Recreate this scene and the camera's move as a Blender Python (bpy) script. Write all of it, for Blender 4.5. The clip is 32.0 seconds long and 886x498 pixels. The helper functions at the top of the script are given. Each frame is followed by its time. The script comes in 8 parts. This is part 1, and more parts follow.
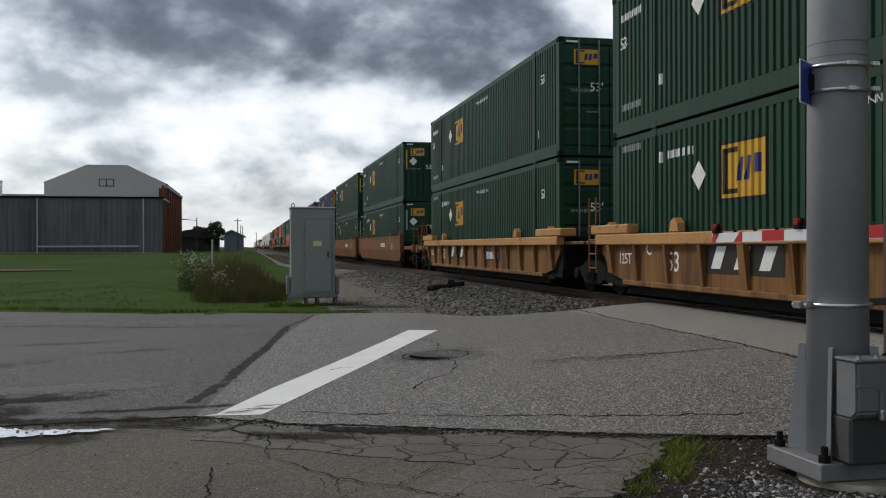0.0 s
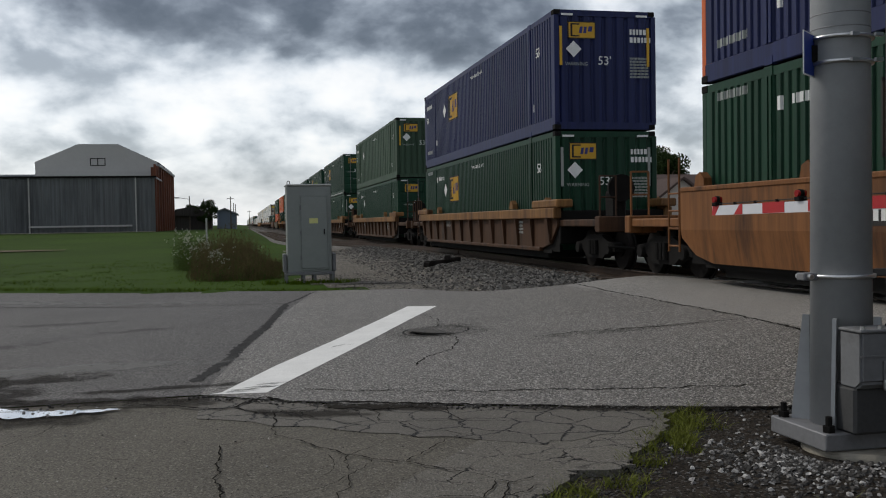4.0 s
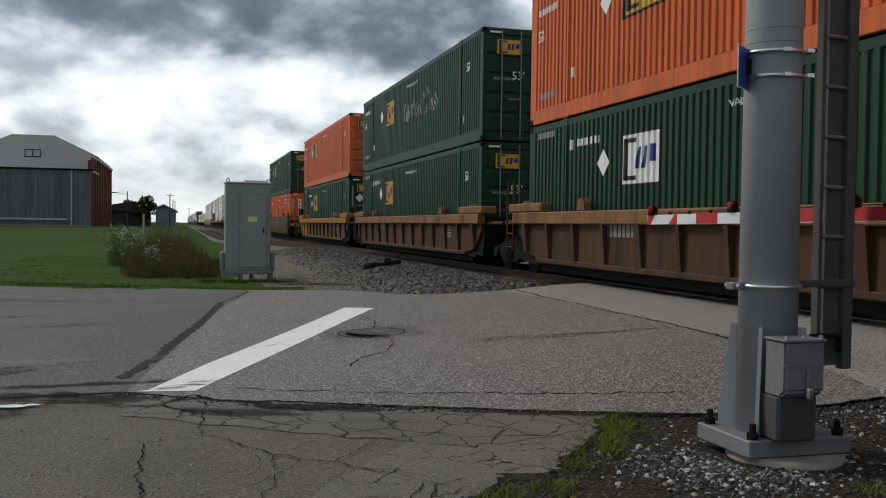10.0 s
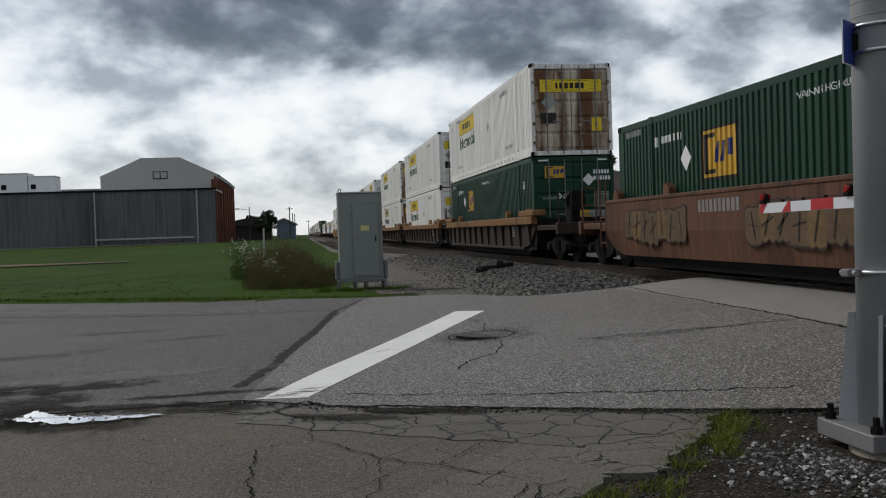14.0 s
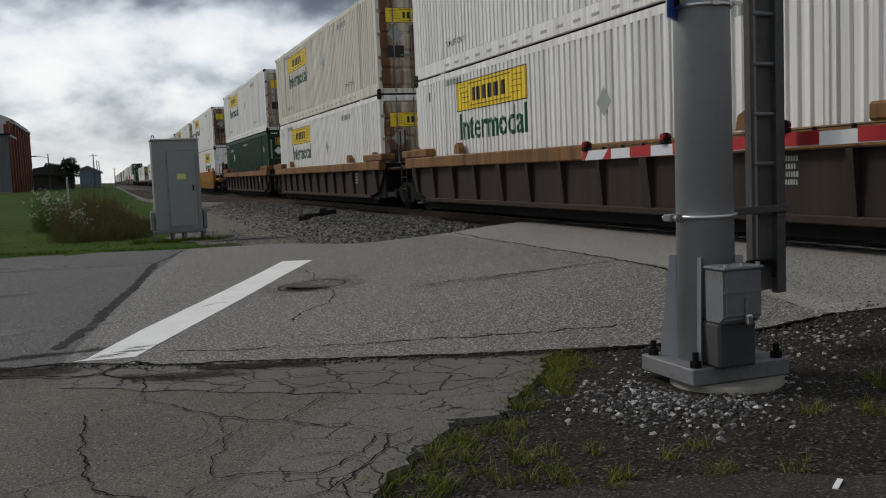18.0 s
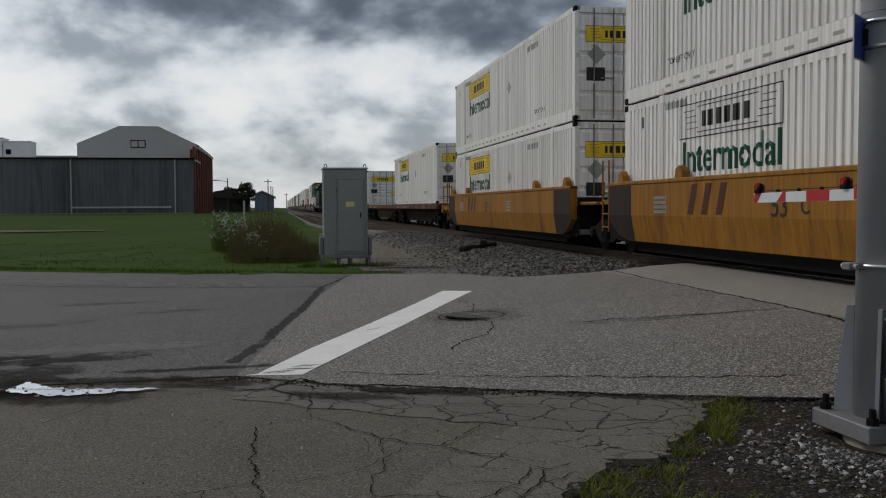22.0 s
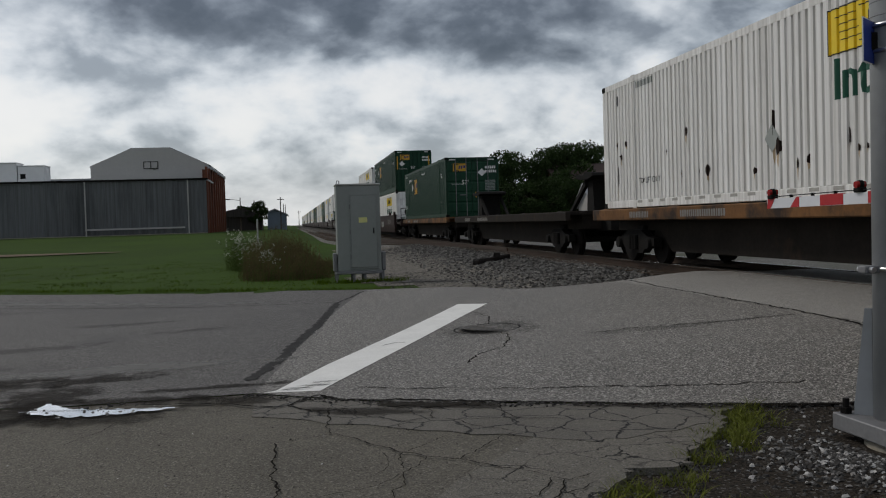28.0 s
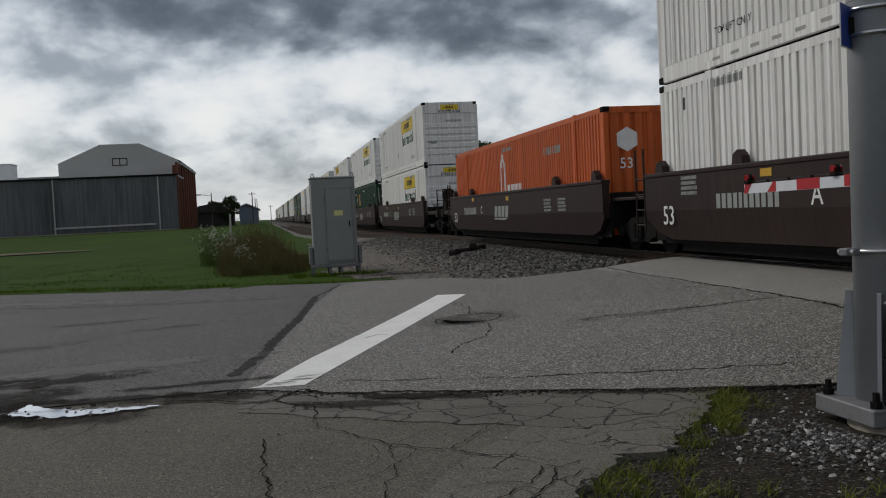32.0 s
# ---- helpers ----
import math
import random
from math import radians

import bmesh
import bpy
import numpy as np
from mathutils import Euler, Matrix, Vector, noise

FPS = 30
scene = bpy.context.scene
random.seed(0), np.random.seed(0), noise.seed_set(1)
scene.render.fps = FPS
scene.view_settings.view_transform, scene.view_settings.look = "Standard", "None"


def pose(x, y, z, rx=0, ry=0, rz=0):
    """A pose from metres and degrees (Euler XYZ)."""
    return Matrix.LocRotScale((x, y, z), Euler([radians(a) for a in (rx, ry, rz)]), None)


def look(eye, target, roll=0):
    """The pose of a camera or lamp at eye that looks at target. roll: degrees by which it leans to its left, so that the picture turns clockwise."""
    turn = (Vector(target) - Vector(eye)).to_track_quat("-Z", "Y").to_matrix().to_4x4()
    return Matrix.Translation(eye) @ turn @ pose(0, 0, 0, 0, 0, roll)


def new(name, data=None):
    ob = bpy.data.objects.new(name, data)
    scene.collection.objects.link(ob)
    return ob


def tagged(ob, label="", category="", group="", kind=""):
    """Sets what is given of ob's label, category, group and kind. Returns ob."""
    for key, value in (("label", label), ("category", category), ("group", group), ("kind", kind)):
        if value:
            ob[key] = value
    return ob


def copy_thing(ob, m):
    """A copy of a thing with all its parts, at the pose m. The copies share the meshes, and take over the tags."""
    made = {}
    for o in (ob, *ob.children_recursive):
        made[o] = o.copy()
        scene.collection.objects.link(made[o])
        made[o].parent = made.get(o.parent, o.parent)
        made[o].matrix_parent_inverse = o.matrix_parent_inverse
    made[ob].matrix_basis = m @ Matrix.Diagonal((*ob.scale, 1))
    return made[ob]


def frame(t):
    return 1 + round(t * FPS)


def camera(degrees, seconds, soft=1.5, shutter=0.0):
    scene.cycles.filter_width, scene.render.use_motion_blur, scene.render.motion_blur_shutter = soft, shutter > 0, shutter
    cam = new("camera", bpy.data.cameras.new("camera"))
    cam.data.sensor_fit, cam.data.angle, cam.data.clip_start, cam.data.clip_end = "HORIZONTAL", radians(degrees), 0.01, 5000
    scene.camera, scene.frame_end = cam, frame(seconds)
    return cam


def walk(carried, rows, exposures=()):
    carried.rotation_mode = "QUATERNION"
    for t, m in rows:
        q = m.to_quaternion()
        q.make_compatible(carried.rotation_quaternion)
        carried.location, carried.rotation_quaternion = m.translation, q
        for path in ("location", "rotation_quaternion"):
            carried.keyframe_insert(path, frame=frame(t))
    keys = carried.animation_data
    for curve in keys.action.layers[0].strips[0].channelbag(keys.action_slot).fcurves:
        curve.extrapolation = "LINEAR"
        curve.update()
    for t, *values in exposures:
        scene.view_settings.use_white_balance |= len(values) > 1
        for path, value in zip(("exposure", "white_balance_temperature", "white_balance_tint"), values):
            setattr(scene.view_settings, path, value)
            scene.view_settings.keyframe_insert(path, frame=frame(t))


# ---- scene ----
cam = camera(51.0, 32.0, soft=1.1)
PATH = [
    (0, (0.01, -0.251, 1.655), (0.421, 1.707, 1.649), -0.2),
    (0.5, (0.0, -0.218, 1.646), (0.401, 1.741, 1.627), 0.1),
    (1, (0.001, -0.202, 1.642), (0.359, 1.766, 1.62), -0.1),
    (1.5, (-0.028, -0.209, 1.643), (0.331, 1.759, 1.605), -0.5),
    (2, (-0.044, -0.18, 1.669), (0.358, 1.779, 1.641), -0.4),
    (2.5, (-0.071, -0.198, 1.663), (0.372, 1.753, 1.649), -0.3),
    (3, (-0.097, -0.21, 1.665), (0.358, 1.737, 1.635), -0.5),
    (3.5, (-0.084, -0.211, 1.662), (0.355, 1.739, 1.605), -0.7),
    (5.5, (-0.023, -0.366, 1.68), (0.291, 1.609, 1.634), 0.5),
    (6, (0.074, -0.353, 1.673), (0.311, 1.633, 1.651), 1.2),
    (6.5, (0.141, -0.313, 1.684), (0.371, 1.674, 1.669), 0.2),
    (7, (0.137, -0.343, 1.673), (0.36, 1.645, 1.657), -0.4),
    (7.5, (0.103, -0.194, 1.632), (0.385, 1.786, 1.638), 0.6),
    (8, (-0.008, -0.138, 1.61), (0.373, 1.825, 1.64), 1.1),
    (8.5, (-0.038, -0.143, 1.635), (0.418, 1.804, 1.633), 0.5),
    (9, (-0.027, -0.205, 1.641), (0.479, 1.73, 1.64), 0.0),
    (9.5, (-0.013, -0.227, 1.657), (0.524, 1.699, 1.647), 0.2),
    (10, (-0.016, -0.219, 1.636), (0.529, 1.705, 1.586), 0.8),
    (10.5, (-0.01, -0.219, 1.638), (0.525, 1.707, 1.567), 1.4),
    (11, (0.02, -0.211, 1.619), (0.495, 1.731, 1.552), 0.8),
    (11.5, (0.078, -0.219, 1.641), (0.518, 1.731, 1.61), -1.8),
    (12, (0.097, -0.206, 1.633), (0.544, 1.742, 1.575), -3.3),
    (12.5, (0.082, -0.172, 1.632), (0.57, 1.765, 1.521), -3.2),
    (13, (0.053, -0.199, 1.63), (0.497, 1.748, 1.524), -2.5),
    (13.5, (0.083, -0.222, 1.622), (0.447, 1.744, 1.573), -1.9),
    (14, (0.131, -0.222, 1.617), (0.432, 1.755, 1.576), -1.9),
    (14.5, (0.174, -0.222, 1.604), (0.487, 1.752, 1.511), -2.0),
    (16.5, (-0.046, -0.178, 1.652), (0.365, 1.774, 1.513), -0.4),
    (17, (-0.065, -0.139, 1.646), (0.429, 1.792, 1.487), -0.6),
    (17.5, (-0.001, -0.139, 1.663), (0.59, 1.765, 1.507), -2.5),
    (18, (-0.008, -0.126, 1.657), (0.664, 1.75, 1.485), -2.4),
    (18.5, (-0.006, -0.148, 1.67), (0.619, 1.746, 1.515), -2.0),
    (19, (-0.025, -0.184, 1.661), (0.401, 1.766, 1.533), -1.2),
    (19.5, (-0.051, -0.147, 1.657), (0.196, 1.834, 1.537), -0.8),
    (20, (-0.052, -0.254, 1.668), (0.129, 1.733, 1.542), -1.0),
    (20.5, (-0.061, -0.207, 1.655), (0.125, 1.78, 1.526), -1.0),
    (21, (-0.065, -0.19, 1.653), (0.13, 1.797, 1.545), -0.8),
    (21.5, (-0.074, -0.167, 1.651), (0.168, 1.816, 1.562), -0.2),
    (22, (-0.078, -0.187, 1.659), (0.271, 1.78, 1.568), -0.3),
    (22.5, (-0.08, -0.179, 1.663), (0.348, 1.772, 1.558), -1.0),
    (23, (-0.066, -0.173, 1.667), (0.401, 1.768, 1.56), -1.7),
    (23.5, (-0.088, -0.179, 1.669), (0.361, 1.768, 1.588), -1.3),
    (24, (-0.084, -0.2, 1.662), (0.341, 1.753, 1.606), -0.6),
    (24.5, (-0.099, -0.197, 1.662), (0.339, 1.752, 1.582), 0.1),
    (25, (-0.1, -0.189, 1.657), (0.319, 1.765, 1.561), -0.4),
    (25.5, (-0.098, -0.219, 1.649), (0.26, 1.747, 1.566), -2.0),
    (27.5, (-0.067, -0.234, 1.658), (0.227, 1.741, 1.544), -3.5),
    (28, (-0.094, -0.211, 1.657), (0.228, 1.762, 1.596), -1.7),
    (28.5, (-0.102, -0.168, 1.65), (0.247, 1.801, 1.608), -0.4),
    (29, (-0.114, -0.231, 1.668), (0.23, 1.739, 1.613), -0.5),
    (29.5, (-0.165, -0.215, 1.666), (0.207, 1.749, 1.593), -1.3),
    (30, (-0.218, -0.213, 1.654), (0.212, 1.738, 1.562), -2.4),
    (30.5, (-0.24, -0.186, 1.632), (0.188, 1.765, 1.527), -1.8),
    (31, (-0.216, -0.156, 1.626), (0.182, 1.8, 1.492), -1.2),
    (31.5, (-0.205, -0.17, 1.642), (0.198, 1.785, 1.516), -1.8),
    (32, (-0.181, -0.193, 1.658), (0.197, 1.769, 1.576), -2.8),
]
walk(cam, [(t, look(eye, target, roll)) for t, eye, target, roll in PATH],
     [(t, e, 6580, 10) for t, e in ((0, -0.08), (5, -0.14), (7, -0.2), (8, -0.32), (9, 0.02), (12, -0.12), (13, -0.1), (14, -0.2), (18, -0.25), (20, -0.2), (21, -0.45), (22, -0.5), (23, -0.42), (24, -0.32), (25, -0.53), (26, -0.52), (28, -0.44), (30, -0.5), (32, -0.45))])

# ---- world and light ----
SUN_DIR = (-0.55, 0.50, 0.67)


def build_world():
    w = bpy.data.worlds.new("overcast_sky")
    scene.world = w
    w.use_nodes = True
    nt = w.node_tree
    nt.nodes.clear()
    N, Lk = nt.nodes.new, nt.links.new
    out, bg = N("ShaderNodeOutputWorld"), N("ShaderNodeBackground")
    Lk(bg.outputs[0], out.inputs[0])
    sky = N("ShaderNodeTexSky")
    sky.sky_type, sky.sun_disc = "NISHITA", False
    sky.sun_elevation, sky.sun_rotation = radians(42), radians(312)
    tc, sep = N("ShaderNodeTexCoord"), N("ShaderNodeSeparateXYZ")
    Lk(tc.outputs["Generated"], sep.inputs[0])

    def mth(op, a, b=None, c=None):
        n = N("ShaderNodeMath")
        n.operation = op
        for i, v in enumerate((a, b, c)):
            if v is None:
                continue
            if isinstance(v, (int, float)):
                n.inputs[i].default_value = v
            else:
                Lk(v, n.inputs[i])
        return n.outputs[0]

    zc = mth("MAXIMUM", sep.outputs[2], 0.0)

    def fbm(scale, detail, rough, off, dist, squash):
        mp, n = N("ShaderNodeMapping"), N("ShaderNodeTexNoise")
        mp.inputs["Location"].default_value, mp.inputs["Scale"].default_value = off, (1, 1, squash)
        Lk(tc.outputs["Generated"], mp.inputs[0]), Lk(mp.outputs[0], n.inputs["Vector"])
        n.inputs["Scale"].default_value, n.inputs["Detail"].default_value = scale, detail
        n.inputs["Roughness"].default_value, n.inputs["Distortion"].default_value = rough, dist
        return mth("SUBTRACT", n.outputs[0], 0.5)

    def ease(v, lo, hi):
        n = N("ShaderNodeMapRange")
        n.interpolation_type = "SMOOTHSTEP"
        n.inputs[1].default_value, n.inputs[2].default_value = lo, hi
        Lk(v, n.inputs[0])
        return n.outputs[0]

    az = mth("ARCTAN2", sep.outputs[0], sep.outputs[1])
    # cloud layers seen in perspective: the direction meets a level sheet overhead
    flat = N("ShaderNodeVectorMath")
    flat.operation = "DIVIDE"
    rise = mth("ADD", zc, 0.6)
    low = N("ShaderNodeCombineXYZ")
    for k in range(3):
        Lk(rise, low.inputs[k])
    Lk(tc.outputs["Generated"], flat.inputs[0]), Lk(low.outputs[0], flat.inputs[1])

    def layer(scale, detail, rough, off, dist):
        mp, n = N("ShaderNodeMapping"), N("ShaderNodeTexNoise")
        mp.inputs["Location"].default_value, mp.inputs["Scale"].default_value = off, (1.0, 1.0, 0.9)
        Lk(flat.outputs[0], mp.inputs[0]), Lk(mp.outputs[0], n.inputs["Vector"])
        n.inputs["Scale"].default_value, n.inputs["Detail"].default_value = scale, detail
        n.inputs["Roughness"].default_value, n.inputs["Distortion"].default_value = rough, dist
        return mth("SUBTRACT", n.outputs[0], 0.5)

    ox, oy, oz = SKY_OFF
    heads = mth("SUBTRACT", layer(6.2, 6, 0.50, (ox, oy, oz), 0.15), layer(6.2, 6, 0.50, (ox - 0.02, oy + 0.035, oz + 0.035), 0.15))
    wisps = layer(9.5, 6, 0.52, (4.1, 1.7, 0.6), 0.2)
    big = layer(2.8, 4, 0.5, (1.3, 5.1, 0.2), 0.2)
    calm = mth("ADD", mth("MULTIPLY", ease(zc, 0.0, 0.10), 0.5), 0.5)
    lit = mth("ADD", mth("MULTIPLY", heads, 2.0), mth("MULTIPLY", wisps, 0.85))
    lit = mth("ADD", mth("MULTIPLY", mth("ADD", lit, mth("MULTIPLY", big, 0.85)), calm), 0.82)
    lit = mth("SMOOTH_MAX", lit, 0.44, 0.14)
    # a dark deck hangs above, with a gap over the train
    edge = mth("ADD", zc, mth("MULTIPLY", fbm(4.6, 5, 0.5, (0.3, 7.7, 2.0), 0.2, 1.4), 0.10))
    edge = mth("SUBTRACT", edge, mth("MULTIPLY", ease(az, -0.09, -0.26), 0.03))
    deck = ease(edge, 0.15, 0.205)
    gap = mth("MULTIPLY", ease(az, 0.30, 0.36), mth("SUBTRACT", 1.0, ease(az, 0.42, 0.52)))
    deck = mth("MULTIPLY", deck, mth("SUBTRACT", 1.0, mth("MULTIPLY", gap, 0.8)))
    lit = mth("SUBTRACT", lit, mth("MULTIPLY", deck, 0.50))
    lit = mth("SMOOTH_MIN", lit, 1.0, 0.42)
    ramp = N("ShaderNodeValToRGB")
    Lk(lit, ramp.inputs[0])
    cr = ramp.color_ramp
    cr.elements[0].position, cr.elements[0].color = 0.0, (0.060, 0.069, 0.086, 1)
    cr.elements[1].position, cr.elements[1].color = 1.0, (1.0, 1.0, 1.0, 1)
    for pos, col in ((0.18, (0.115, 0.130, 0.158, 1)), (0.36, (0.235, 0.265, 0.310, 1)), (0.50, (0.39, 0.435, 0.49, 1)), (0.68, (0.60, 0.645, 0.70, 1)), (0.84, (0.80, 0.84, 0.885, 1))):
        e = cr.elements.new(pos)
        e.color = col
    # overhead, out of view: an assumed even grey, set for the light on the ground
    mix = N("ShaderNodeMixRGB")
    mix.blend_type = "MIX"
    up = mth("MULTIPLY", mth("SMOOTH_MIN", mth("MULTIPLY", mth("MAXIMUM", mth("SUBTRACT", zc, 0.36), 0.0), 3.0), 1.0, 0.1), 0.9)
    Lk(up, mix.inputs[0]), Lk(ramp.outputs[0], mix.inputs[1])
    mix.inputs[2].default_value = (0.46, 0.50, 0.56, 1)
    add = N("ShaderNodeMixRGB")
    add.blend_type = "ADD"
    add.inputs[0].default_value = 0.02
    Lk(mix.outputs[0], add.inputs[1]), Lk(sky.outputs[0], add.inputs[2])
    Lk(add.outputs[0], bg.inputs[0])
    bg.inputs[1].default_value = 1.0
    sun = bpy.data.lights.new("sun", "SUN")
    sun.energy, sun.angle, sun.color = 1.65, radians(12), (1.0, 0.95, 0.87)
    ob = new("sun", sun)
    ob.matrix_world = look((0, 0, 60), (-SUN_DIR[0] * 10, -SUN_DIR[1] * 10, 60 - SUN_DIR[2] * 10))


SKY_OFF = (2.6, 0.4, 0.9)
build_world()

# ---- materials ----
MATS = {}


def mat(name, col, rough=0.6, metal=0.0, var=0.25, scale=3.0, bump=0.0, bscale=40.0, stain=None, streak=False, tint=0.0, spec=0.25, grain=0.0, gscale=120.0):
    """Painted, rusted or mineral surface: base colour varied at two scales, with optional stains, streaks and relief."""
    if name in MATS:
        return MATS[name]
    m = bpy.data.materials.new(name)
    m.use_nodes = True
    nt = m.node_tree
    N, Lk = nt.nodes.new, nt.links.new
    b = nt.nodes["Principled BSDF"]
    b.inputs["Roughness"].default_value, b.inputs["Metallic"].default_value = rough, metal
    b.inputs["Specular IOR Level"].default_value = spec
    tc, mp = N("ShaderNodeTexCoord"), N("ShaderNodeMapping")
    Lk(tc.outputs["Object"], mp.inputs[0])
    if streak:
        mp.inputs["Scale"].default_value = (1, 1, 0.12)
    info = N("ShaderNodeObjectInfo")
    offs = N("ShaderNodeVectorMath")
    offs.operation = "MULTIPLY_ADD"
    offs.inputs[1].default_value = (1, 1, 1)
    cmb = N("ShaderNodeCombineXYZ")
    mul = N("ShaderNodeMath")
    mul.operation, mul.inputs[1].default_value = "MULTIPLY", 37.0
    Lk(info.outputs["Random"], mul.inputs[0])
    Lk(mul.outputs[0], cmb.inputs[0]), Lk(mul.outputs[0], cmb.inputs[2])
    Lk(mp.outputs[0], offs.inputs[0]), Lk(cmb.outputs[0], offs.inputs[2])

    def noise_tex(sc, det):
        n = N("ShaderNodeTexNoise")
        n.inputs["Scale"].default_value, n.inputs["Detail"].default_value = sc, det
        n.inputs["Roughness"].default_value = 0.62
        Lk(offs.outputs[0], n.inputs["Vector"])
        return n.outputs[0]

    def ramp(src, p0, c0, p1, c1):
        r = N("ShaderNodeValToRGB")
        r.color_ramp.elements[0].position, r.color_ramp.elements[0].color = p0, (*c0, 1)
        r.color_ramp.elements[1].position, r.color_ramp.elements[1].color = p1, (*c1, 1)
        Lk(src, r.inputs[0])
        return r.outputs[0]

    def mixc(fac, a, c, blend="MIX"):
        x = N("ShaderNodeMixRGB")
        x.blend_type = blend
        for i, v in ((0, fac), (1, a), (2, c)):
            if isinstance(v, (int, float)):
                x.inputs[i].default_value = v
            elif isinstance(v, tuple):
                x.inputs[i].default_value = (*v, 1)
            else:
                Lk(v, x.inputs[i])
        return x.outputs[0]

    lo, hi = tuple(max(0, c * (1 - var)) for c in col), tuple(min(1, c * (1 + var)) for c in col)
    c = ramp(noise_tex(scale, 5), 0.32, lo, 0.68, hi)
    g = noise_tex(scale * 11, 4)
    c = mixc(0.35, c, ramp(g, 0.35, lo, 0.65, hi))
    if grain:
        gg = noise_tex(gscale, 2)
        c = mixc(grain, c, ramp(gg, 0.38, tuple(x * 0.35 for x in col), 0.66, tuple(min(1, x * 2.1) for x in col)))
    if stain:
        sc_, amount, s_col = stain
        f = ramp(noise_tex(sc_, 6), 1 - amount - 0.12, (0, 0, 0), 1 - amount + 0.06, (1, 1, 1))
        c = mixc(f, c, s_col)
    if streak:
        # run-off lines and dust at a finer scale
        fine = N("ShaderNodeMapping")
        fine.inputs["Scale"].default_value = (5.5, 5.5, 0.35)
        Lk(offs.outputs[0], fine.inputs[0])
        fn = N("ShaderNodeTexNoise")
        fn.inputs["Scale"].default_value, fn.inputs["Detail"].default_value, fn.inputs["Roughness"].default_value = 1.6, 6, 0.7
        Lk(fine.outputs[0], fn.inputs["Vector"])
        c = mixc(0.75, c, ramp(fn.outputs[0], 0.34, (0.58, 0.56, 0.53), 0.62, (1.08, 1.08, 1.08)), "MULTIPLY")
    if tint:
        h = N("ShaderNodeHueSaturation")
        mr = N("ShaderNodeMapRange")
        mr.inputs[3].default_value, mr.inputs[4].default_value = 1 - tint, 1 + tint
        Lk(info.outputs["Random"], mr.inputs[0]), Lk(mr.outputs[0], h.inputs["Value"]), Lk(c, h.inputs["Color"])
        c = h.outputs[0]
    Lk(c, b.inputs["Base Color"])
    if bump:
        bp = N("ShaderNodeBump")
        bp.inputs["Strength"].default_value, bp.inputs["Distance"].default_value = bump, 0.02
        Lk(noise_tex(bscale, 4), bp.inputs["Height"]), Lk(bp.outputs[0], b.inputs["Normal"])
    MATS[name] = m
    return m


M_GREEN = mat("green_container_paint", (0.0045, 0.04, 0.019), 0.5, 0, 0.2, 0.8, stain=(1.6, 0.22, (0.008, 0.030, 0.018)), streak=True, tint=0.15)
M_OLIVE = mat("faded_olive_container_paint", (0.045, 0.082, 0.052), 0.6, 0, 0.2, 0.9, stain=(1.6, 0.3, (0.05, 0.07, 0.05)), streak=True)
M_FRESH = mat("fresh_orange_red_paint", (0.68, 0.065, 0.025), 0.45, 0, 0.1, 2)
M_ORANGE = mat("orange_container_paint", (0.56, 0.115, 0.025), 0.5, 0, 0.16, 0.8, stain=(1.5, 0.2, (0.28, 0.06, 0.02)), streak=True, tint=0.08)
M_BLUE = mat("blue_container_paint", (0.014, 0.021, 0.085), 0.5, 0, 0.18, 0.8, stain=(1.5, 0.2, (0.014, 0.017, 0.05)), streak=True)
M_WHITE = mat("white_container_paint", (0.82, 0.81, 0.785), 0.45, 0, 0.06, 0.7, stain=(1.4, 0.22, (0.58, 0.54, 0.47)), streak=True, tint=0.05)
M_RUSTWHITE = mat("dirty_cream_white_paint", (0.70, 0.66, 0.57), 0.55, 0, 0.10, 0.8, stain=(1.5, 0.30, (0.34, 0.22, 0.12)), streak=True)
M_RUSTEND = mat("rust_stained_white_door_paint", (0.60, 0.53, 0.42), 0.6, 0, 0.15, 1.2, stain=(1.9, 0.50, (0.14, 0.066, 0.030)), streak=True)
M_YELLOWP = mat("yellow_panel_paint", (0.56, 0.325, 0.03), 0.45, 0, 0.1, 2)
M_CREAMP = mat("faded_cream_panel_paint", (0.60, 0.50, 0.24), 0.5, 0, 0.12, 2)
M_YELLOWJ = mat("bright_yellow_panel_paint", (0.80, 0.58, 0.03), 0.45, 0, 0.08, 2)
M_NAVY = mat("navy_lettering", (0.03, 0.035, 0.16), 0.5, 0, 0.1)
M_BLACKL = mat("black_lettering", (0.025, 0.022, 0.02), 0.5, 0, 0.1)
M_BRNL = mat("dark_brown_lettering", (0.075, 0.022, 0.010), 0.55, 0, 0.15)
M_GREENL = mat("dark_green_lettering", (0.01, 0.075, 0.045), 0.5, 0, 0.1)
M_WHITEL = mat("white_lettering", (0.72, 0.72, 0.70), 0.5, 0, 0.1, 6)
M_GREYL = mat("faded_grey_lettering", (0.30, 0.32, 0.30), 0.5, 0, 0.1, 6)
M_CARYEL = mat("yellow_railcar_paint", (0.31, 0.135, 0.012), 0.6, 0, 0.2, 0.9, stain=(1.8, 0.36, (0.12, 0.048, 0.012)), streak=True)
M_CARTAN = mat("weathered_tan_railcar_paint", (0.235, 0.112, 0.034), 0.65, 0, 0.25, 1.0, stain=(2.0, 0.44, (0.095, 0.042, 0.018)), streak=True)
M_CARORG = mat("faded_orange_railcar_paint", (0.195, 0.080, 0.026), 0.65, 0, 0.2, 1.0, stain=(1.6, 0.38, (0.06, 0.027, 0.013)), streak=True)
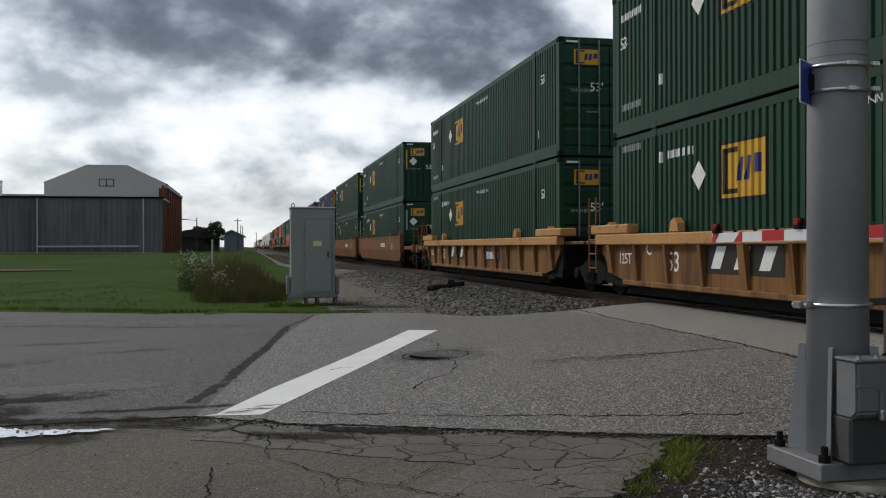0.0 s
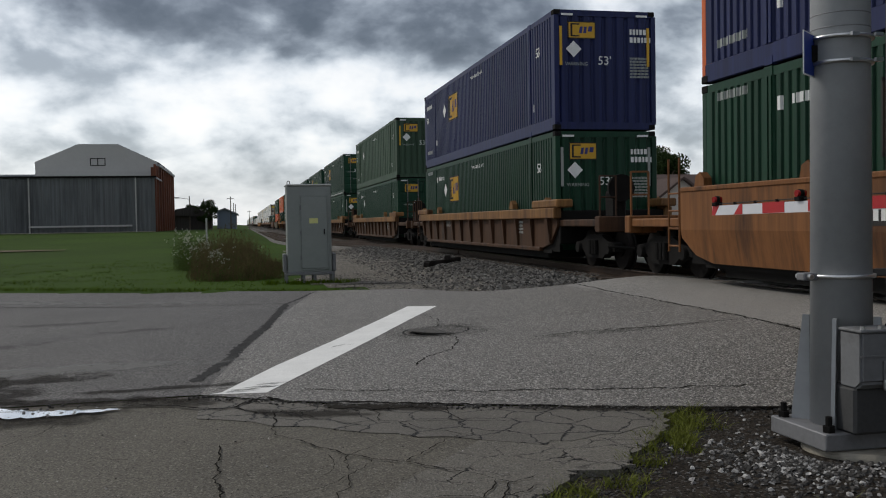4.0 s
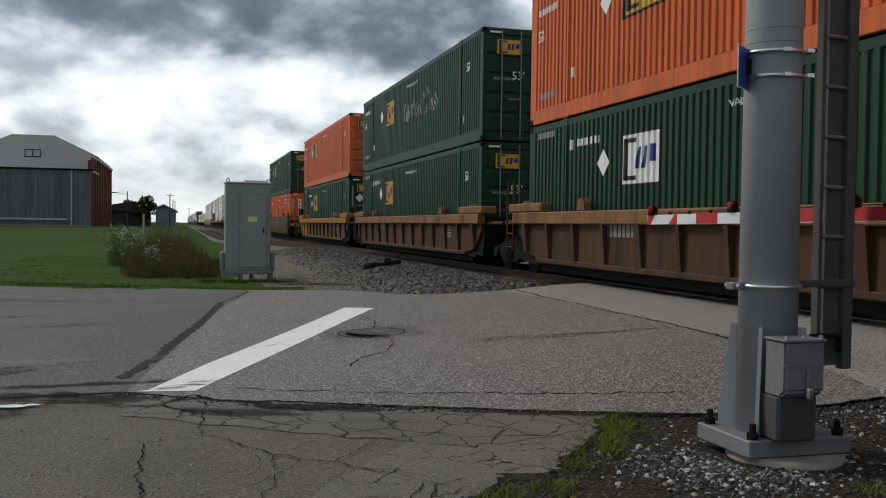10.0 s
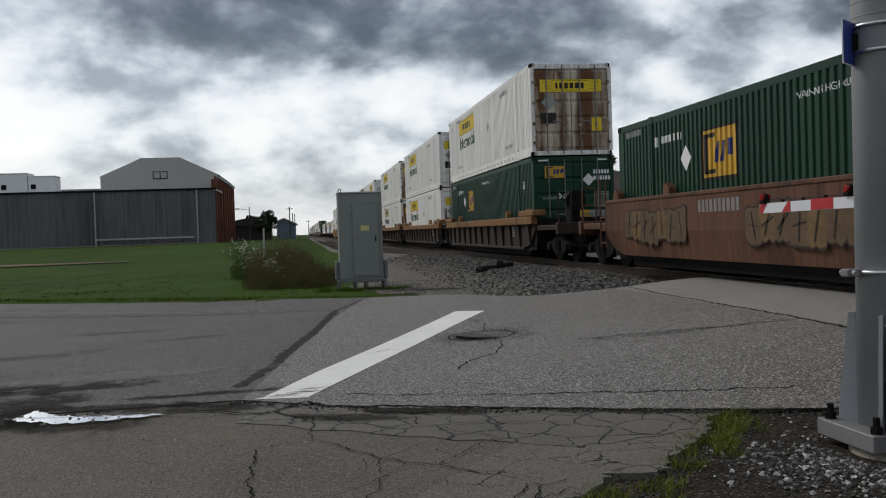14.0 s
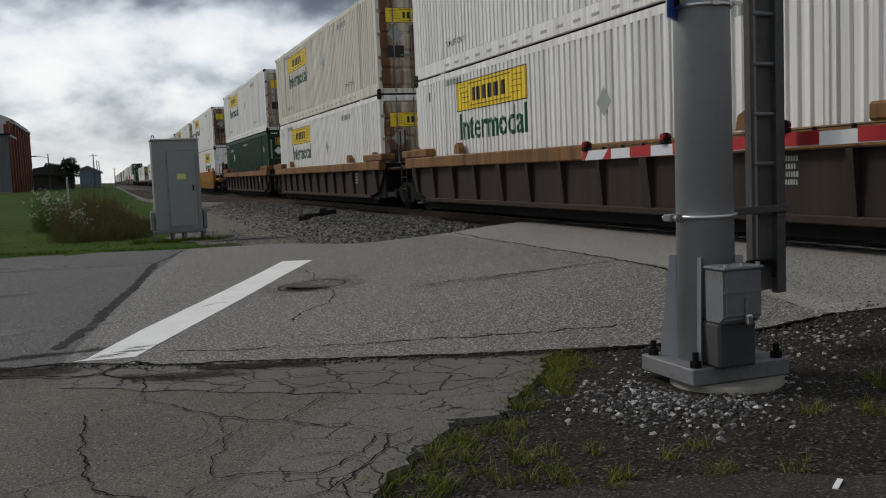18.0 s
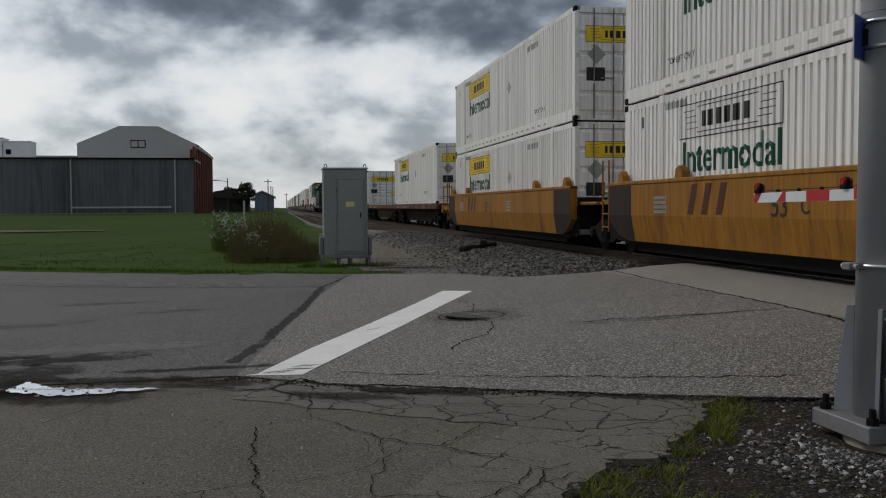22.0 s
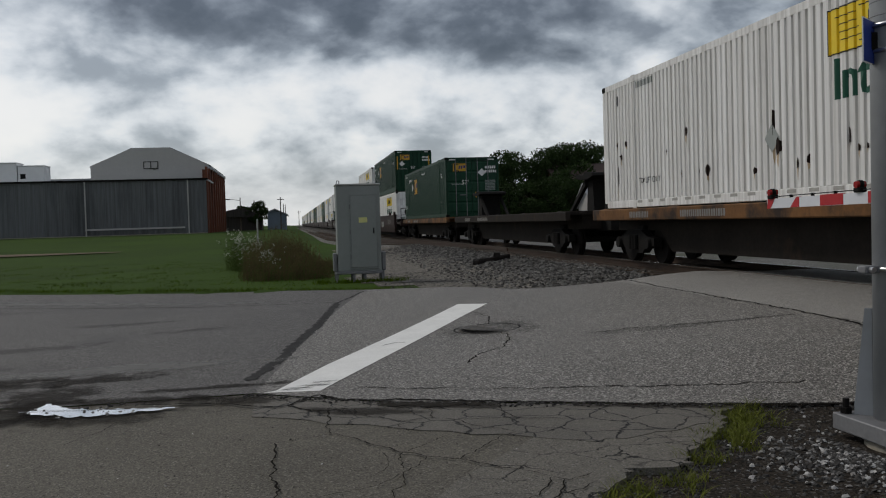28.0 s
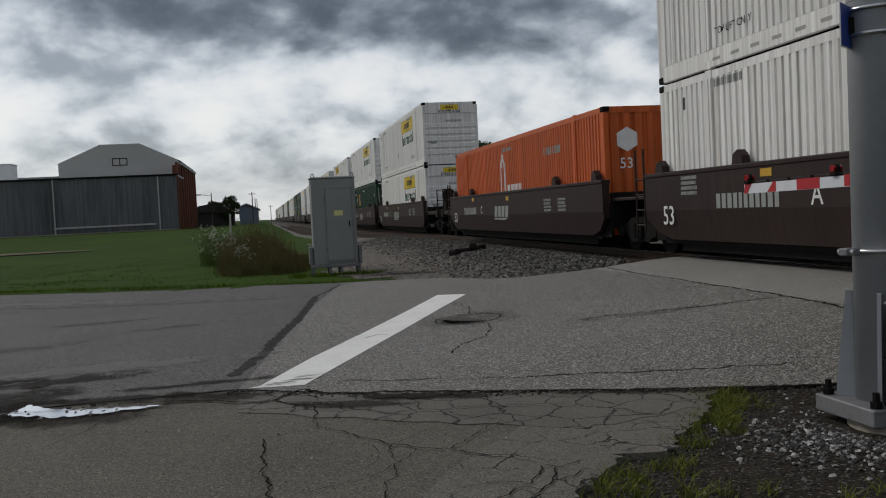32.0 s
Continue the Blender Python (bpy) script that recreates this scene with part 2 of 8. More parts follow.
M_CARRST = mat("rusty_brown_railcar_paint", (0.088, 0.045, 0.018), 0.7, 0, 0.25, 1.0, stain=(1.8, 0.4, (0.034, 0.018, 0.01)), streak=True)
M_CHORDT = mat("pale_tan_chord_paint", (0.225, 0.112, 0.038), 0.65, 0, 0.25, 1.0, stain=(2.0, 0.40, (0.085, 0.040, 0.020)), streak=True)
M_CARRED = mat("rusty_red_brown_railcar_paint", (0.125, 0.056, 0.032), 0.7, 0, 0.28, 1.0, stain=(1.7, 0.40, (0.055, 0.028, 0.017)), streak=True)
M_BOXDK = mat("dark_grey_conduit_casing", (0.058, 0.058, 0.058), 0.7, 0, 0.2, 4)
M_CARBRN = mat("brown_railcar_paint", (0.068, 0.031, 0.014), 0.7, 0, 0.25, 1.0, stain=(1.8, 0.4, (0.028, 0.015, 0.009)), streak=True)
M_SPINE = mat("black_brown_spine_paint", (0.022, 0.018, 0.015), 0.8, 0, 0.35, 1.0, stain=(1.5, 0.3, (0.05, 0.032, 0.02)), spec=0.1)
M_CAROLV = mat("olive_brown_railcar_paint", (0.095, 0.055, 0.016), 0.7, 0, 0.3, 0.9, stain=(1.3, 0.4, (0.035, 0.022, 0.01)), streak=True)
M_CARDRK = mat("dark_brown_railcar_paint", (0.033, 0.02, 0.014), 0.7, 0, 0.25, 1.0, stain=(1.8, 0.32, (0.016, 0.011, 0.009)), streak=True)
M_CARMAR = mat("maroon_brown_railcar_paint", (0.028, 0.0145, 0.0125), 0.6, 0, 0.2, 1.0, stain=(1.8, 0.3, (0.016, 0.01, 0.009)), streak=True)
M_SILL = mat("rusty_spine_car_paint", (0.15, 0.07, 0.025), 0.75, 0, 0.35, 1.2, stain=(1.5, 0.45, (0.03, 0.02, 0.015)), spec=0.2)
M_STEEL = mat("dark_grimy_steel", (0.010, 0.0092, 0.0085), 0.85, 0.0, 0.3, 4, stain=(5, 0.22, (0.026, 0.018, 0.013)), spec=0.12)
M_WHEEL = mat("worn_wheel_steel", (0.010, 0.008, 0.007), 0.8, 0.0, 0.3, 4, spec=0.12)
M_RAIL = mat("rusty_rail_steel", (0.045, 0.028, 0.019), 0.6, 0.4, 0.3, 5)
M_RAILTOP = mat("polished_rail_head", (0.55, 0.55, 0.56), 0.22, 1.0, 0.1, 5)
M_TIE = mat("weathered_wooden_tie", (0.085, 0.065, 0.05), 0.9, 0, 0.35, 3, bump=0.4)
M_GALV = mat("galvanized_pole_steel", (0.300, 0.310, 0.318), 0.55, 0.0, 0.10, 1.2, stain=(1.2, 0.3, (0.26, 0.262, 0.27)), spec=0.5, bump=0.05, bscale=60)
M_CAST = mat("weathered_cast_grey_paint", (0.165, 0.168, 0.172), 0.6, 0.0, 0.15, 3.0, stain=(3.5, 0.32, (0.09, 0.088, 0.085)))
M_LADDER = mat("dark_weathered_ladder_steel", (0.085, 0.081, 0.077), 0.7, 0.0, 0.25, 4)
M_GALVD = mat("weathered_galvanized_steel", (0.19, 0.19, 0.195), 0.6, 0.3, 0.2, 2.5, stain=(3, 0.3, (0.10, 0.09, 0.085)))
M_BAND = mat("stainless_band", (0.6, 0.6, 0.6), 0.3, 0.9, 0.1)
M_SIGNBLUE = mat("blue_sign_paint", (0.03, 0.06, 0.30), 0.45, 0, 0.1)
M_CONC = mat("weathered_concrete", (0.27, 0.245, 0.20), 0.9, 0, 0.2, 2.5, bump=0.3, stain=(3, 0.35, (0.2, 0.18, 0.15)))
M_CABINET = mat("grey_cabinet_paint", (0.235, 0.25, 0.238), 0.5, 0, 0.07, 1.2, stain=(1.5, 0.22, (0.15, 0.155, 0.145)))
M_CABROOF = mat("pale_cabinet_roof", (0.42, 0.42, 0.40), 0.5, 0.2, 0.1, 2)
M_LABELY = mat("pale_yellow_label", (0.62, 0.60, 0.25), 0.6, 0, 0.1)
M_REDREF = mat("red_reflective_sheet", (0.42, 0.025, 0.03), 0.35, 0, 0.1, 5)
M_WHITEREF = mat("white_reflective_sheet", (0.66, 0.67, 0.70), 0.4, 0, 0.06, 5)
M_REDLENS = mat("red_lamp_lens", (0.28, 0.012, 0.012), 0.2, 0, 0.1)
M_BLACK = mat("black_signal_paint", (0.014, 0.014, 0.015), 0.5, 0, 0.2)
M_STRIPE = mat("worn_white_road_paint", (0.76, 0.75, 0.72), 0.8, 0, 0.1, 3, bump=0.25, bscale=70, stain=(4.5, 0.24, (0.45, 0.44, 0.41)), grain=0.10, gscale=90)
M_TAR = mat("black_tar_seal", (0.042, 0.041, 0.040), 0.9, 0, 0.35, 6, bump=0.3, spec=0.08)
# also colours the shadow line painted along the road lip
M_CRACK = mat("dirt_crack_and_lip_shade", (0.017, 0.0155, 0.014), 0.95, 0, 0.3, 12, spec=0.02)
M_HOLE = mat("crumbled_dark_asphalt", (0.030, 0.027, 0.023), 0.95, 0, 0.4, 14, spec=0.03, bump=0.6, bscale=60)
M_IRON = mat("cast_iron", (0.085, 0.08, 0.074), 0.8, 0.1, 0.3, 9)
M_GRASSB = mat("grass_blade", (0.062, 0.100, 0.006), 0.9, 0, 0.35, 0.6, spec=0.03)
M_TUFT = mat("verge_grass_blade", (0.125, 0.140, 0.024), 0.8, 0, 0.45, 5, spec=0.1)
M_WEEDL = mat("weed_leaf", (0.085, 0.12, 0.03), 0.8, 0, 0.3, 2, spec=0.1)
M_DRYWEED = mat("dry_brown_weed", (0.125, 0.098, 0.045), 0.9, 0, 0.5, 3, spec=0.08)
M_PETAL = mat("white_flower", (0.52, 0.51, 0.42), 0.8, 0, 0.1)
M_LEAF = mat("dark_tree_leaf", (0.026, 0.046, 0.012), 0.8, 0, 0.5, 0.5, spec=0.1)
M_BARK = mat("tree_bark", (0.07, 0.055, 0.04), 0.9, 0, 0.3, 4)
M_CORRUG = mat("grey_corrugated_sheet", (0.132, 0.139, 0.145), 0.55, 0.15, 0.14, 0.35, stain=(0.5, 0.4, (0.062, 0.066, 0.07)), streak=True)
M_GABLE = mat("pale_gable_sheet", (0.40, 0.39, 0.37), 0.6, 0, 0.06, 0.3)
M_BRICK = mat("red_brick_wall", (0.17, 0.062, 0.036), 0.85, 0, 0.3, 1.5, streak=True, stain=(1.2, 0.4, (0.09, 0.04, 0.03)))
M_ROOFGREY = mat("weathered_roof_sheet", (0.30, 0.31, 0.32), 0.6, 0, 0.1, 0.3)
M_ROOFBRN = mat("brown_shingle_roof", (0.075, 0.052, 0.045), 0.9, 0, 0.2, 1.5)
M_CREAM = mat("cream_house_siding", (0.44, 0.40, 0.36), 0.75, 0, 0.06, 1)
M_HVAC = mat("white_rooftop_unit_paint", (0.72, 0.72, 0.71), 0.5, 0, 0.06, 1)
M_DARKWOOD = mat("dark_shed_boards", (0.05, 0.045, 0.042), 0.85, 0, 0.3, 1, streak=True)
M_BLUEGREY = mat("blue_grey_barn_sheet", (0.16, 0.20, 0.25), 0.6, 0, 0.1, 0.6)
M_POLEWOOD = mat("weathered_utility_pole_wood", (0.12, 0.10, 0.085), 0.9, 0, 0.3, 3, streak=True)
M_DEBRIS = mat("rotten_tie_wood", (0.022, 0.018, 0.016), 0.9, 0, 0.4, 5, bump=0.4)


def ground_mat(name, col, var, scale, bump, bscale, crack=None, grain=0.5, gscale=150, patches=(), rough=0.9, wet=None, chips=None, sheen=0.12):
    """Ground surfaces with grain, blotches and, for old asphalt, a crazing of cracks."""
    m = bpy.data.materials.new(name)
    m.use_nodes = True
    nt = m.node_tree
    N, Lk = nt.nodes.new, nt.links.new
    b = nt.nodes["Principled BSDF"]
    b.inputs["Roughness"].default_value, b.inputs["Specular IOR Level"].default_value = rough, sheen
    tc = N("ShaderNodeTexCoord")
    P = tc.outputs["Object"]

    def ntex(sc, det, src=None, dist=0.0):
        n = N("ShaderNodeTexNoise")
        n.inputs["Scale"].default_value, n.inputs["Detail"].default_value, n.inputs["Distortion"].default_value = sc, det, dist
        n.inputs["Roughness"].default_value = 0.6
        Lk(src or P, n.inputs["Vector"])
        return n

    def ramp(src, *stops):
        r = N("ShaderNodeValToRGB")
        els = r.color_ramp.elements
        els[0].position, els[0].color = stops[0][0], (*stops[0][1], 1)
        els[1].position, els[1].color = stops[-1][0], (*stops[-1][1], 1)
        for p, c in stops[1:-1]:
            els.new(p).color = (*c, 1)
        Lk(src, r.inputs[0])
        return r.outputs[0]

    def mixc(fac, a, c, blend="MIX"):
        x = N("ShaderNodeMixRGB")
        x.blend_type = blend
        for i, v in ((0, fac), (1, a), (2, c)):
            if isinstance(v, (int, float)):
                x.inputs[i].default_value = v
            elif isinstance(v, tuple):
                x.inputs[i].default_value = (*v, 1)
            else:
                Lk(v, x.inputs[i])
        return x.outputs[0]

    k = lambda f: tuple(min(1, x * f) for x in col)
    c = ramp(ntex(scale, 6, dist=0.3).outputs[0], (0.3, k(1 - var)), (0.7, k(1 + var)))
    if grain:
        c = mixc(grain, c, ramp(ntex(gscale, 2).outputs[0], (0.36, k(0.25)), (0.5, k(0.95)), (0.64, k(2.3))))
    if chips:
        c_sc, c_amt, c_col = chips
        vo = N("ShaderNodeTexVoronoi")
        vo.inputs["Scale"].default_value = c_sc
        Lk(P, vo.inputs["Vector"])
        sp = N("ShaderNodeSeparateColor")
        Lk(vo.outputs["Color"], sp.inputs[0])
        c = mixc(ramp(sp.outputs[0], (1 - c_amt - 0.01, (0, 0, 0)), (1 - c_amt + 0.01, (1, 1, 1))), c, c_col)
        c = mixc(ramp(sp.outputs[1], (1 - c_amt - 0.01, (0, 0, 0)), (1 - c_amt + 0.01, (1, 1, 1))), c, k(0.35))
    for sc, amount, colr in patches:
        f = ramp(ntex(sc, 5, dist=0.6).outputs[0], (1 - amount - 0.08, (0, 0, 0)), (1 - amount + 0.08, (1, 1, 1)))
        c = mixc(f, c, colr)
    hgt = ntex(bscale, 3).outputs[0]
    if crack:
        for sc, width, mask_sc, mask_amt, ccol in crack:
            warp = N("ShaderNodeVectorMath")
            warp.operation = "MULTIPLY_ADD"
            nn = ntex(sc * 1.7, 4)
            warp.inputs[1].default_value = (0.55 / sc,) * 3
            Lk(nn.outputs["Color"], warp.inputs[0]), Lk(P, warp.inputs[2])
            v = N("ShaderNodeTexVoronoi")
            v.feature = "DISTANCE_TO_EDGE"
            v.inputs["Scale"].default_value = sc
            Lk(warp.outputs[0], v.inputs["Vector"])
            line = ramp(v.outputs["Distance"], (width * 0.45, (1, 1, 1)), (width, (0, 0, 0)))
            msk = ramp(ntex(mask_sc, 3).outputs[0], (1 - mask_amt - 0.05, (0, 0, 0)), (1 - mask_amt + 0.05, (1, 1, 1)))
            both = mixc(1.0, line, msk, "MULTIPLY")
            c = mixc(both, c, ccol)
            hgt = mixc(1.0, hgt, both, "SUBTRACT")
    Lk(c, b.inputs["Base Color"])
    bp = N("ShaderNodeBump")
    bp.inputs["Strength"].default_value, bp.inputs["Distance"].default_value = bump, 0.02
    Lk(hgt, bp.inputs["Height"]), Lk(bp.outputs[0], b.inputs["Normal"])
    if wet:
        sc, amount = wet
        f = ramp(ntex(sc, 4).outputs[0], (1 - amount - 0.05, (rough,) * 3), (1 - amount + 0.05, (0.25,) * 3))
        Lk(f, b.inputs["Roughness"])
    return m


DK = (0.010, 0.0095, 0.009)
G_ROAD = ground_mat("worn_road_asphalt", (0.142, 0.132, 0.119), 0.22, 0.45, 0.9, 45, crack=((0.55, 0.006, 0.35, 0.30, DK),), grain=0.66, gscale=50, chips=(70, 0.15, (0.38, 0.36, 0.33)), patches=((0.5, 0.32, (0.116, 0.111, 0.104)), (2.2, 0.22, (0.102, 0.098, 0.092))), rough=0.62, sheen=0.34)
G_ROADD = ground_mat("smooth_dark_road_asphalt", (0.091, 0.085, 0.080), 0.28, 0.35, 0.6, 60, grain=0.66, gscale=40, chips=(70, 0.06, (0.2, 0.195, 0.19)), patches=((0.28, 0.36, (0.066, 0.063, 0.062)), (0.9, 0.26, (0.078, 0.075, 0.073)), (2.4, 0.24, (0.084, 0.081, 0.079))), rough=0.7, sheen=0.26)
G_XING = ground_mat("pale_crossing_pavement", (0.235, 0.222, 0.204), 0.2, 0.6, 0.6, 60, grain=0.5, gscale=60, chips=(80, 0.10, (0.33, 0.32, 0.30)), patches=((0.8, 0.3, (0.195, 0.184, 0.169)),), rough=0.62, sheen=0.34)
G_LOT = ground_mat("old_crazed_asphalt", (0.104, 0.094, 0.076), 0.22, 0.9, 0.5, 70, crack=((0.75, 0.003, 0.5, 0.34, DK), (2.2, 0.007, 0.55, 0.22, DK)), grain=0.38, gscale=62, chips=(85, 0.05, (0.2, 0.185, 0.16)), patches=((0.30, 0.30, (0.086, 0.078, 0.064)), (0.55, 0.30, (0.088, 0.080, 0.066)), (3.2, 0.26, (0.092, 0.083, 0.069)), (6.0, 0.2, (0.118, 0.107, 0.088))), rough=0.75, sheen=0.18)
G_ALLIG = ground_mat("alligator_cracked_asphalt", (0.134, 0.123, 0.105), 0.22, 0.9, 0.6, 70, crack=((2.6, 0.020, 0.9, 0.50, DK), (5.5, 0.03, 1.3, 0.30, DK), (0.8, 0.006, 0.5, 0.4, DK)), grain=0.30, gscale=80, chips=(100, 0.04, (0.22, 0.21, 0.19)), patches=((0.9, 0.35, (0.094, 0.086, 0.075)), (5.0, 0.25, (0.085, 0.079, 0.070))), rough=0.75, sheen=0.18)
G_STRIP = ground_mat("crazed_asphalt_strip", (0.120, 0.110, 0.094), 0.22, 0.9, 0.6, 70, crack=((2.8, 0.030, 0.9, 0.72, DK), (6.0, 0.040, 1.3, 0.36, DK)), grain=0.30, gscale=80, patches=((0.9, 0.35, (0.086, 0.079, 0.069)), (5.0, 0.25, (0.078, 0.073, 0.065))), rough=0.7, sheen=0.25)
G_DIRT = ground_mat("dark_stony_dirt", (0.026, 0.021, 0.016), 0.35, 1.2, 1.0, 30, grain=0.7, gscale=45, chips=(60, 0.07, (0.11, 0.105, 0.10)), patches=((1.1, 0.28, (0.045, 0.040, 0.034)), (3.0, 0.22, (0.018, 0.016, 0.013))))
G_GRASS = ground_mat("mown_grass", (0.027, 0.055, 0.002), 0.30, 0.12, 0.4, 18, grain=0.22, gscale=22, rough=1.0, patches=((0.09, 0.36, (0.019, 0.040, 0.002)), (0.16, 0.28, (0.023, 0.049, 0.002)), (0.5, 0.20, (0.038, 0.056, 0.004)), (0.07, 0.25, (0.040, 0.062, 0.006))))
G_OLD = ground_mat("dirt_covered_asphalt", (0.048, 0.042, 0.035), 0.3, 1.0, 0.7, 60, grain=0.5, gscale=60, chips=(80, 0.04, (0.13, 0.125, 0.115)), patches=((1.0, 0.3, (0.032, 0.028, 0.023)),))
G_BALLAST = ground_mat("ballast_bed", (0.060, 0.055, 0.049), 0.25, 0.5, 1.0, 14, grain=0.75, gscale=11, patches=((0.4, 0.35, (0.038, 0.034, 0.030)),))
G_SANDY = ground_mat("trodden_gravel_shoulder", (0.125, 0.112, 0.094), 0.25, 0.6, 0.8, 25, grain=0.55, gscale=18, chips=(26, 0.10, (0.26, 0.25, 0.23)), patches=((0.5, 0.35, (0.09, 0.082, 0.07)),))
G_SIDING = ground_mat("pale_siding_gravel", (0.125, 0.118, 0.108), 0.25, 0.5, 0.9, 14, grain=0.6, gscale=11)
G_YARD = ground_mat("grey_gravel_yard", (0.13, 0.125, 0.118), 0.25, 0.3, 0.7, 20, grain=0.4, gscale=14, patches=((0.1, 0.4, (0.07, 0.075, 0.05)),))
G_PATH = ground_mat("bare_earth_path", (0.13, 0.10, 0.065), 0.25, 0.4, 0.5, 25, grain=0.4, gscale=20)


def water_mat():
    m = bpy.data.materials.new("puddle_water")
    m.use_nodes = True
    b = m.node_tree.nodes["Principled BSDF"]
    b.inputs["Base Color"].default_value, b.inputs["Metallic"].default_value = (0.9, 0.9, 0.92, 1), 0.9
    b.inputs["Roughness"].default_value, b.inputs["IOR"].default_value = 0.02, 1.33
    return m


M_WATER = water_mat()


def smear_mat(name, col, strength):
    """A thin stain on paving: soft-rimmed and blotchy, it lets the paving show through."""
    m = bpy.data.materials.new(name)
    m.use_nodes = True
    nt = m.node_tree
    N, Lk = nt.nodes.new, nt.links.new
    b = nt.nodes["Principled BSDF"]
    b.inputs["Base Color"].default_value, b.inputs["Roughness"].default_value, b.inputs["Specular IOR Level"].default_value = (*col, 1), 0.9, 0.08
    tc, n, uv = N("ShaderNodeTexCoord"), N("ShaderNodeTexNoise"), N("ShaderNodeVectorMath")
    n.inputs["Scale"].default_value, n.inputs["Detail"].default_value, n.inputs["Roughness"].default_value = 3.0, 6, 0.65
    geo = N("ShaderNodeNewGeometry")
    Lk(geo.outputs["Position"], n.inputs["Vector"])
    uv.operation = "DISTANCE"
    uv.inputs[1].default_value = (0.5, 0.5, 0.0)
    flat = N("ShaderNodeVectorMath")
    flat.operation, flat.inputs[1].default_value = "MULTIPLY", (1, 1, 0)
    Lk(tc.outputs["UV"], flat.inputs[0]), Lk(flat.outputs[0], uv.inputs[0])
    a, c = N("ShaderNodeMath"), N("ShaderNodeMapRange")
    a.operation, a.inputs[1].default_value = "MULTIPLY_ADD", 1.1
    sub_ = N("ShaderNodeMath")
    sub_.operation, sub_.inputs[0].default_value = "SUBTRACT", 0.5
    Lk(uv.outputs["Value"], sub_.inputs[1])
    Lk(n.outputs[0], a.inputs[0]), Lk(sub_.outputs[0], a.inputs[2])
    c.interpolation_type = "SMOOTHSTEP"
    c.inputs[1].default_value, c.inputs[2].default_value, c.inputs[4].default_value = 0.62, 0.88, strength
    Lk(a.outputs[0], c.inputs[0]), Lk(c.outputs[0], b.inputs["Alpha"])
    return m


M_SMEARW = smear_mat("damp_smear", (0.022, 0.019, 0.016), 0.60)
M_SMEARO = smear_mat("oil_smear", (0.04, 0.039, 0.038), 0.24)
M_SMEARL = smear_mat("pale_dust_smear", (0.22, 0.215, 0.205), 0.6)

# ---- mesh helpers ----
RND = random.Random(7)


def smooth01(t):
    t = min(max(t, 0.0), 1.0)
    return t * t * (3 - 2 * t)


def mesh_of(name, bm, material):
    me = bpy.data.meshes.new(name)
    bm.to_mesh(me)
    bm.free()
    me.materials.append(material)
    return me


def part(name, bm, material, parent=None, label=""):
    ob = new(name, mesh_of(name, bm, material))
    ob.parent = parent
    if label:
        ob["label"] = label
    if name.endswith("_bar") or name in ("warning_mark", "mark_block", "flower_mass"):
        ob["kind"] = "stuff"
    return ob


def share(name, me, parent, m=None, label=""):
    ob = new(name, me)
    ob.parent = parent
    if m is not None:
        ob.matrix_basis = m
    if label:
        ob["label"] = label
    return ob


def thing(name, label, category, m=None, group="", kind=""):
    ob = new(name)
    ob.empty_display_size = 0.3
    if m is not None:
        ob.matrix_basis = m
    return tagged(ob, label, category, group, kind)


def box(bm, x0, x1, y0, y1, z0, z1, bevel=0.0):
    v = [bm.verts.new((x, y, z)) for z in (z0, z1) for y in (y0, y1) for x in (x0, x1)]
    fs = [bm.faces.new([v[i] for i in f]) for f in ((0, 2, 3, 1), (4, 5, 7, 6), (0, 1, 5, 4), (2, 6, 7, 3), (0, 4, 6, 2), (1, 3, 7, 5))]
    if bevel:
        es = list({e for f in fs for e in f.edges})
        bmesh.ops.bevel(bm, geom=es, offset=bevel, segments=1, affect="EDGES")
    return v


def boxes(*rows, bevel=0.0):
    bm = bmesh.new()
    for r in rows:
        box(bm, *r, bevel=bevel)
    return bm


def cyl(bm, p0, p1, r0, r1=None, n=12, caps=True):
    r1 = r0 if r1 is None else r1
    p0, p1 = Vector(p0), Vector(p1)
    q = (p1 - p0).to_track_quat("Z", "Y").to_matrix()
    rings = []
    for p, r in ((p0, r0), (p1, r1)):
        rings.append([bm.verts.new(p + q @ Vector((r * math.cos(2 * math.pi * i / n), r * math.sin(2 * math.pi * i / n), 0))) for i in range(n)])
    for i in range(n):
        f = bm.faces.new((rings[0][i], rings[0][(i + 1) % n], rings[1][(i + 1) % n], rings[1][i]))
        f.smooth = n > 8
    if caps:
        bm.faces.new(rings[0][::-1]), bm.faces.new(rings[1])
    return bm


def prism(bm, outline, axis, a, b):
    """An outline of (p, q) pairs drawn out along an axis from a to b."""
    def at(p, q, s):
        return {"x": (s, p, q), "y": (p, s, q), "z": (p, q, s)}[axis]
    lo, hi = [bm.verts.new(at(p, q, a)) for p, q in outline], [bm.verts.new(at(p, q, b)) for p, q in outline]
    n = len(outline)
    for i in range(n):
        bm.faces.new((lo[i], lo[(i + 1) % n], hi[(i + 1) % n], hi[i]))
    bm.faces.new(lo[::-1]), bm.faces.new(hi)
    bmesh.ops.recalc_face_normals(bm, faces=bm.faces[:])
    return bm


TEXTS = {}


def text_mesh(s, size):
    """Lettering as flat triangles in the xy plane, from the built-in font."""
    if (s, size) not in TEXTS:
        cu = bpy.data.curves.new("lettering", "FONT")
        cu.body, cu.size, cu.resolution_u = s, size, 2
        cu.offset = 0.012 * size if s == "Intermodal" else 0.006 * size
        ob = new("lettering", cu)
        me = bpy.data.meshes.new_from_object(ob.evaluated_get(bpy.context.evaluated_depsgraph_get()))
        bpy.data.objects.remove(ob)
        TEXTS[(s, size)] = me
    return TEXTS[(s, size)]


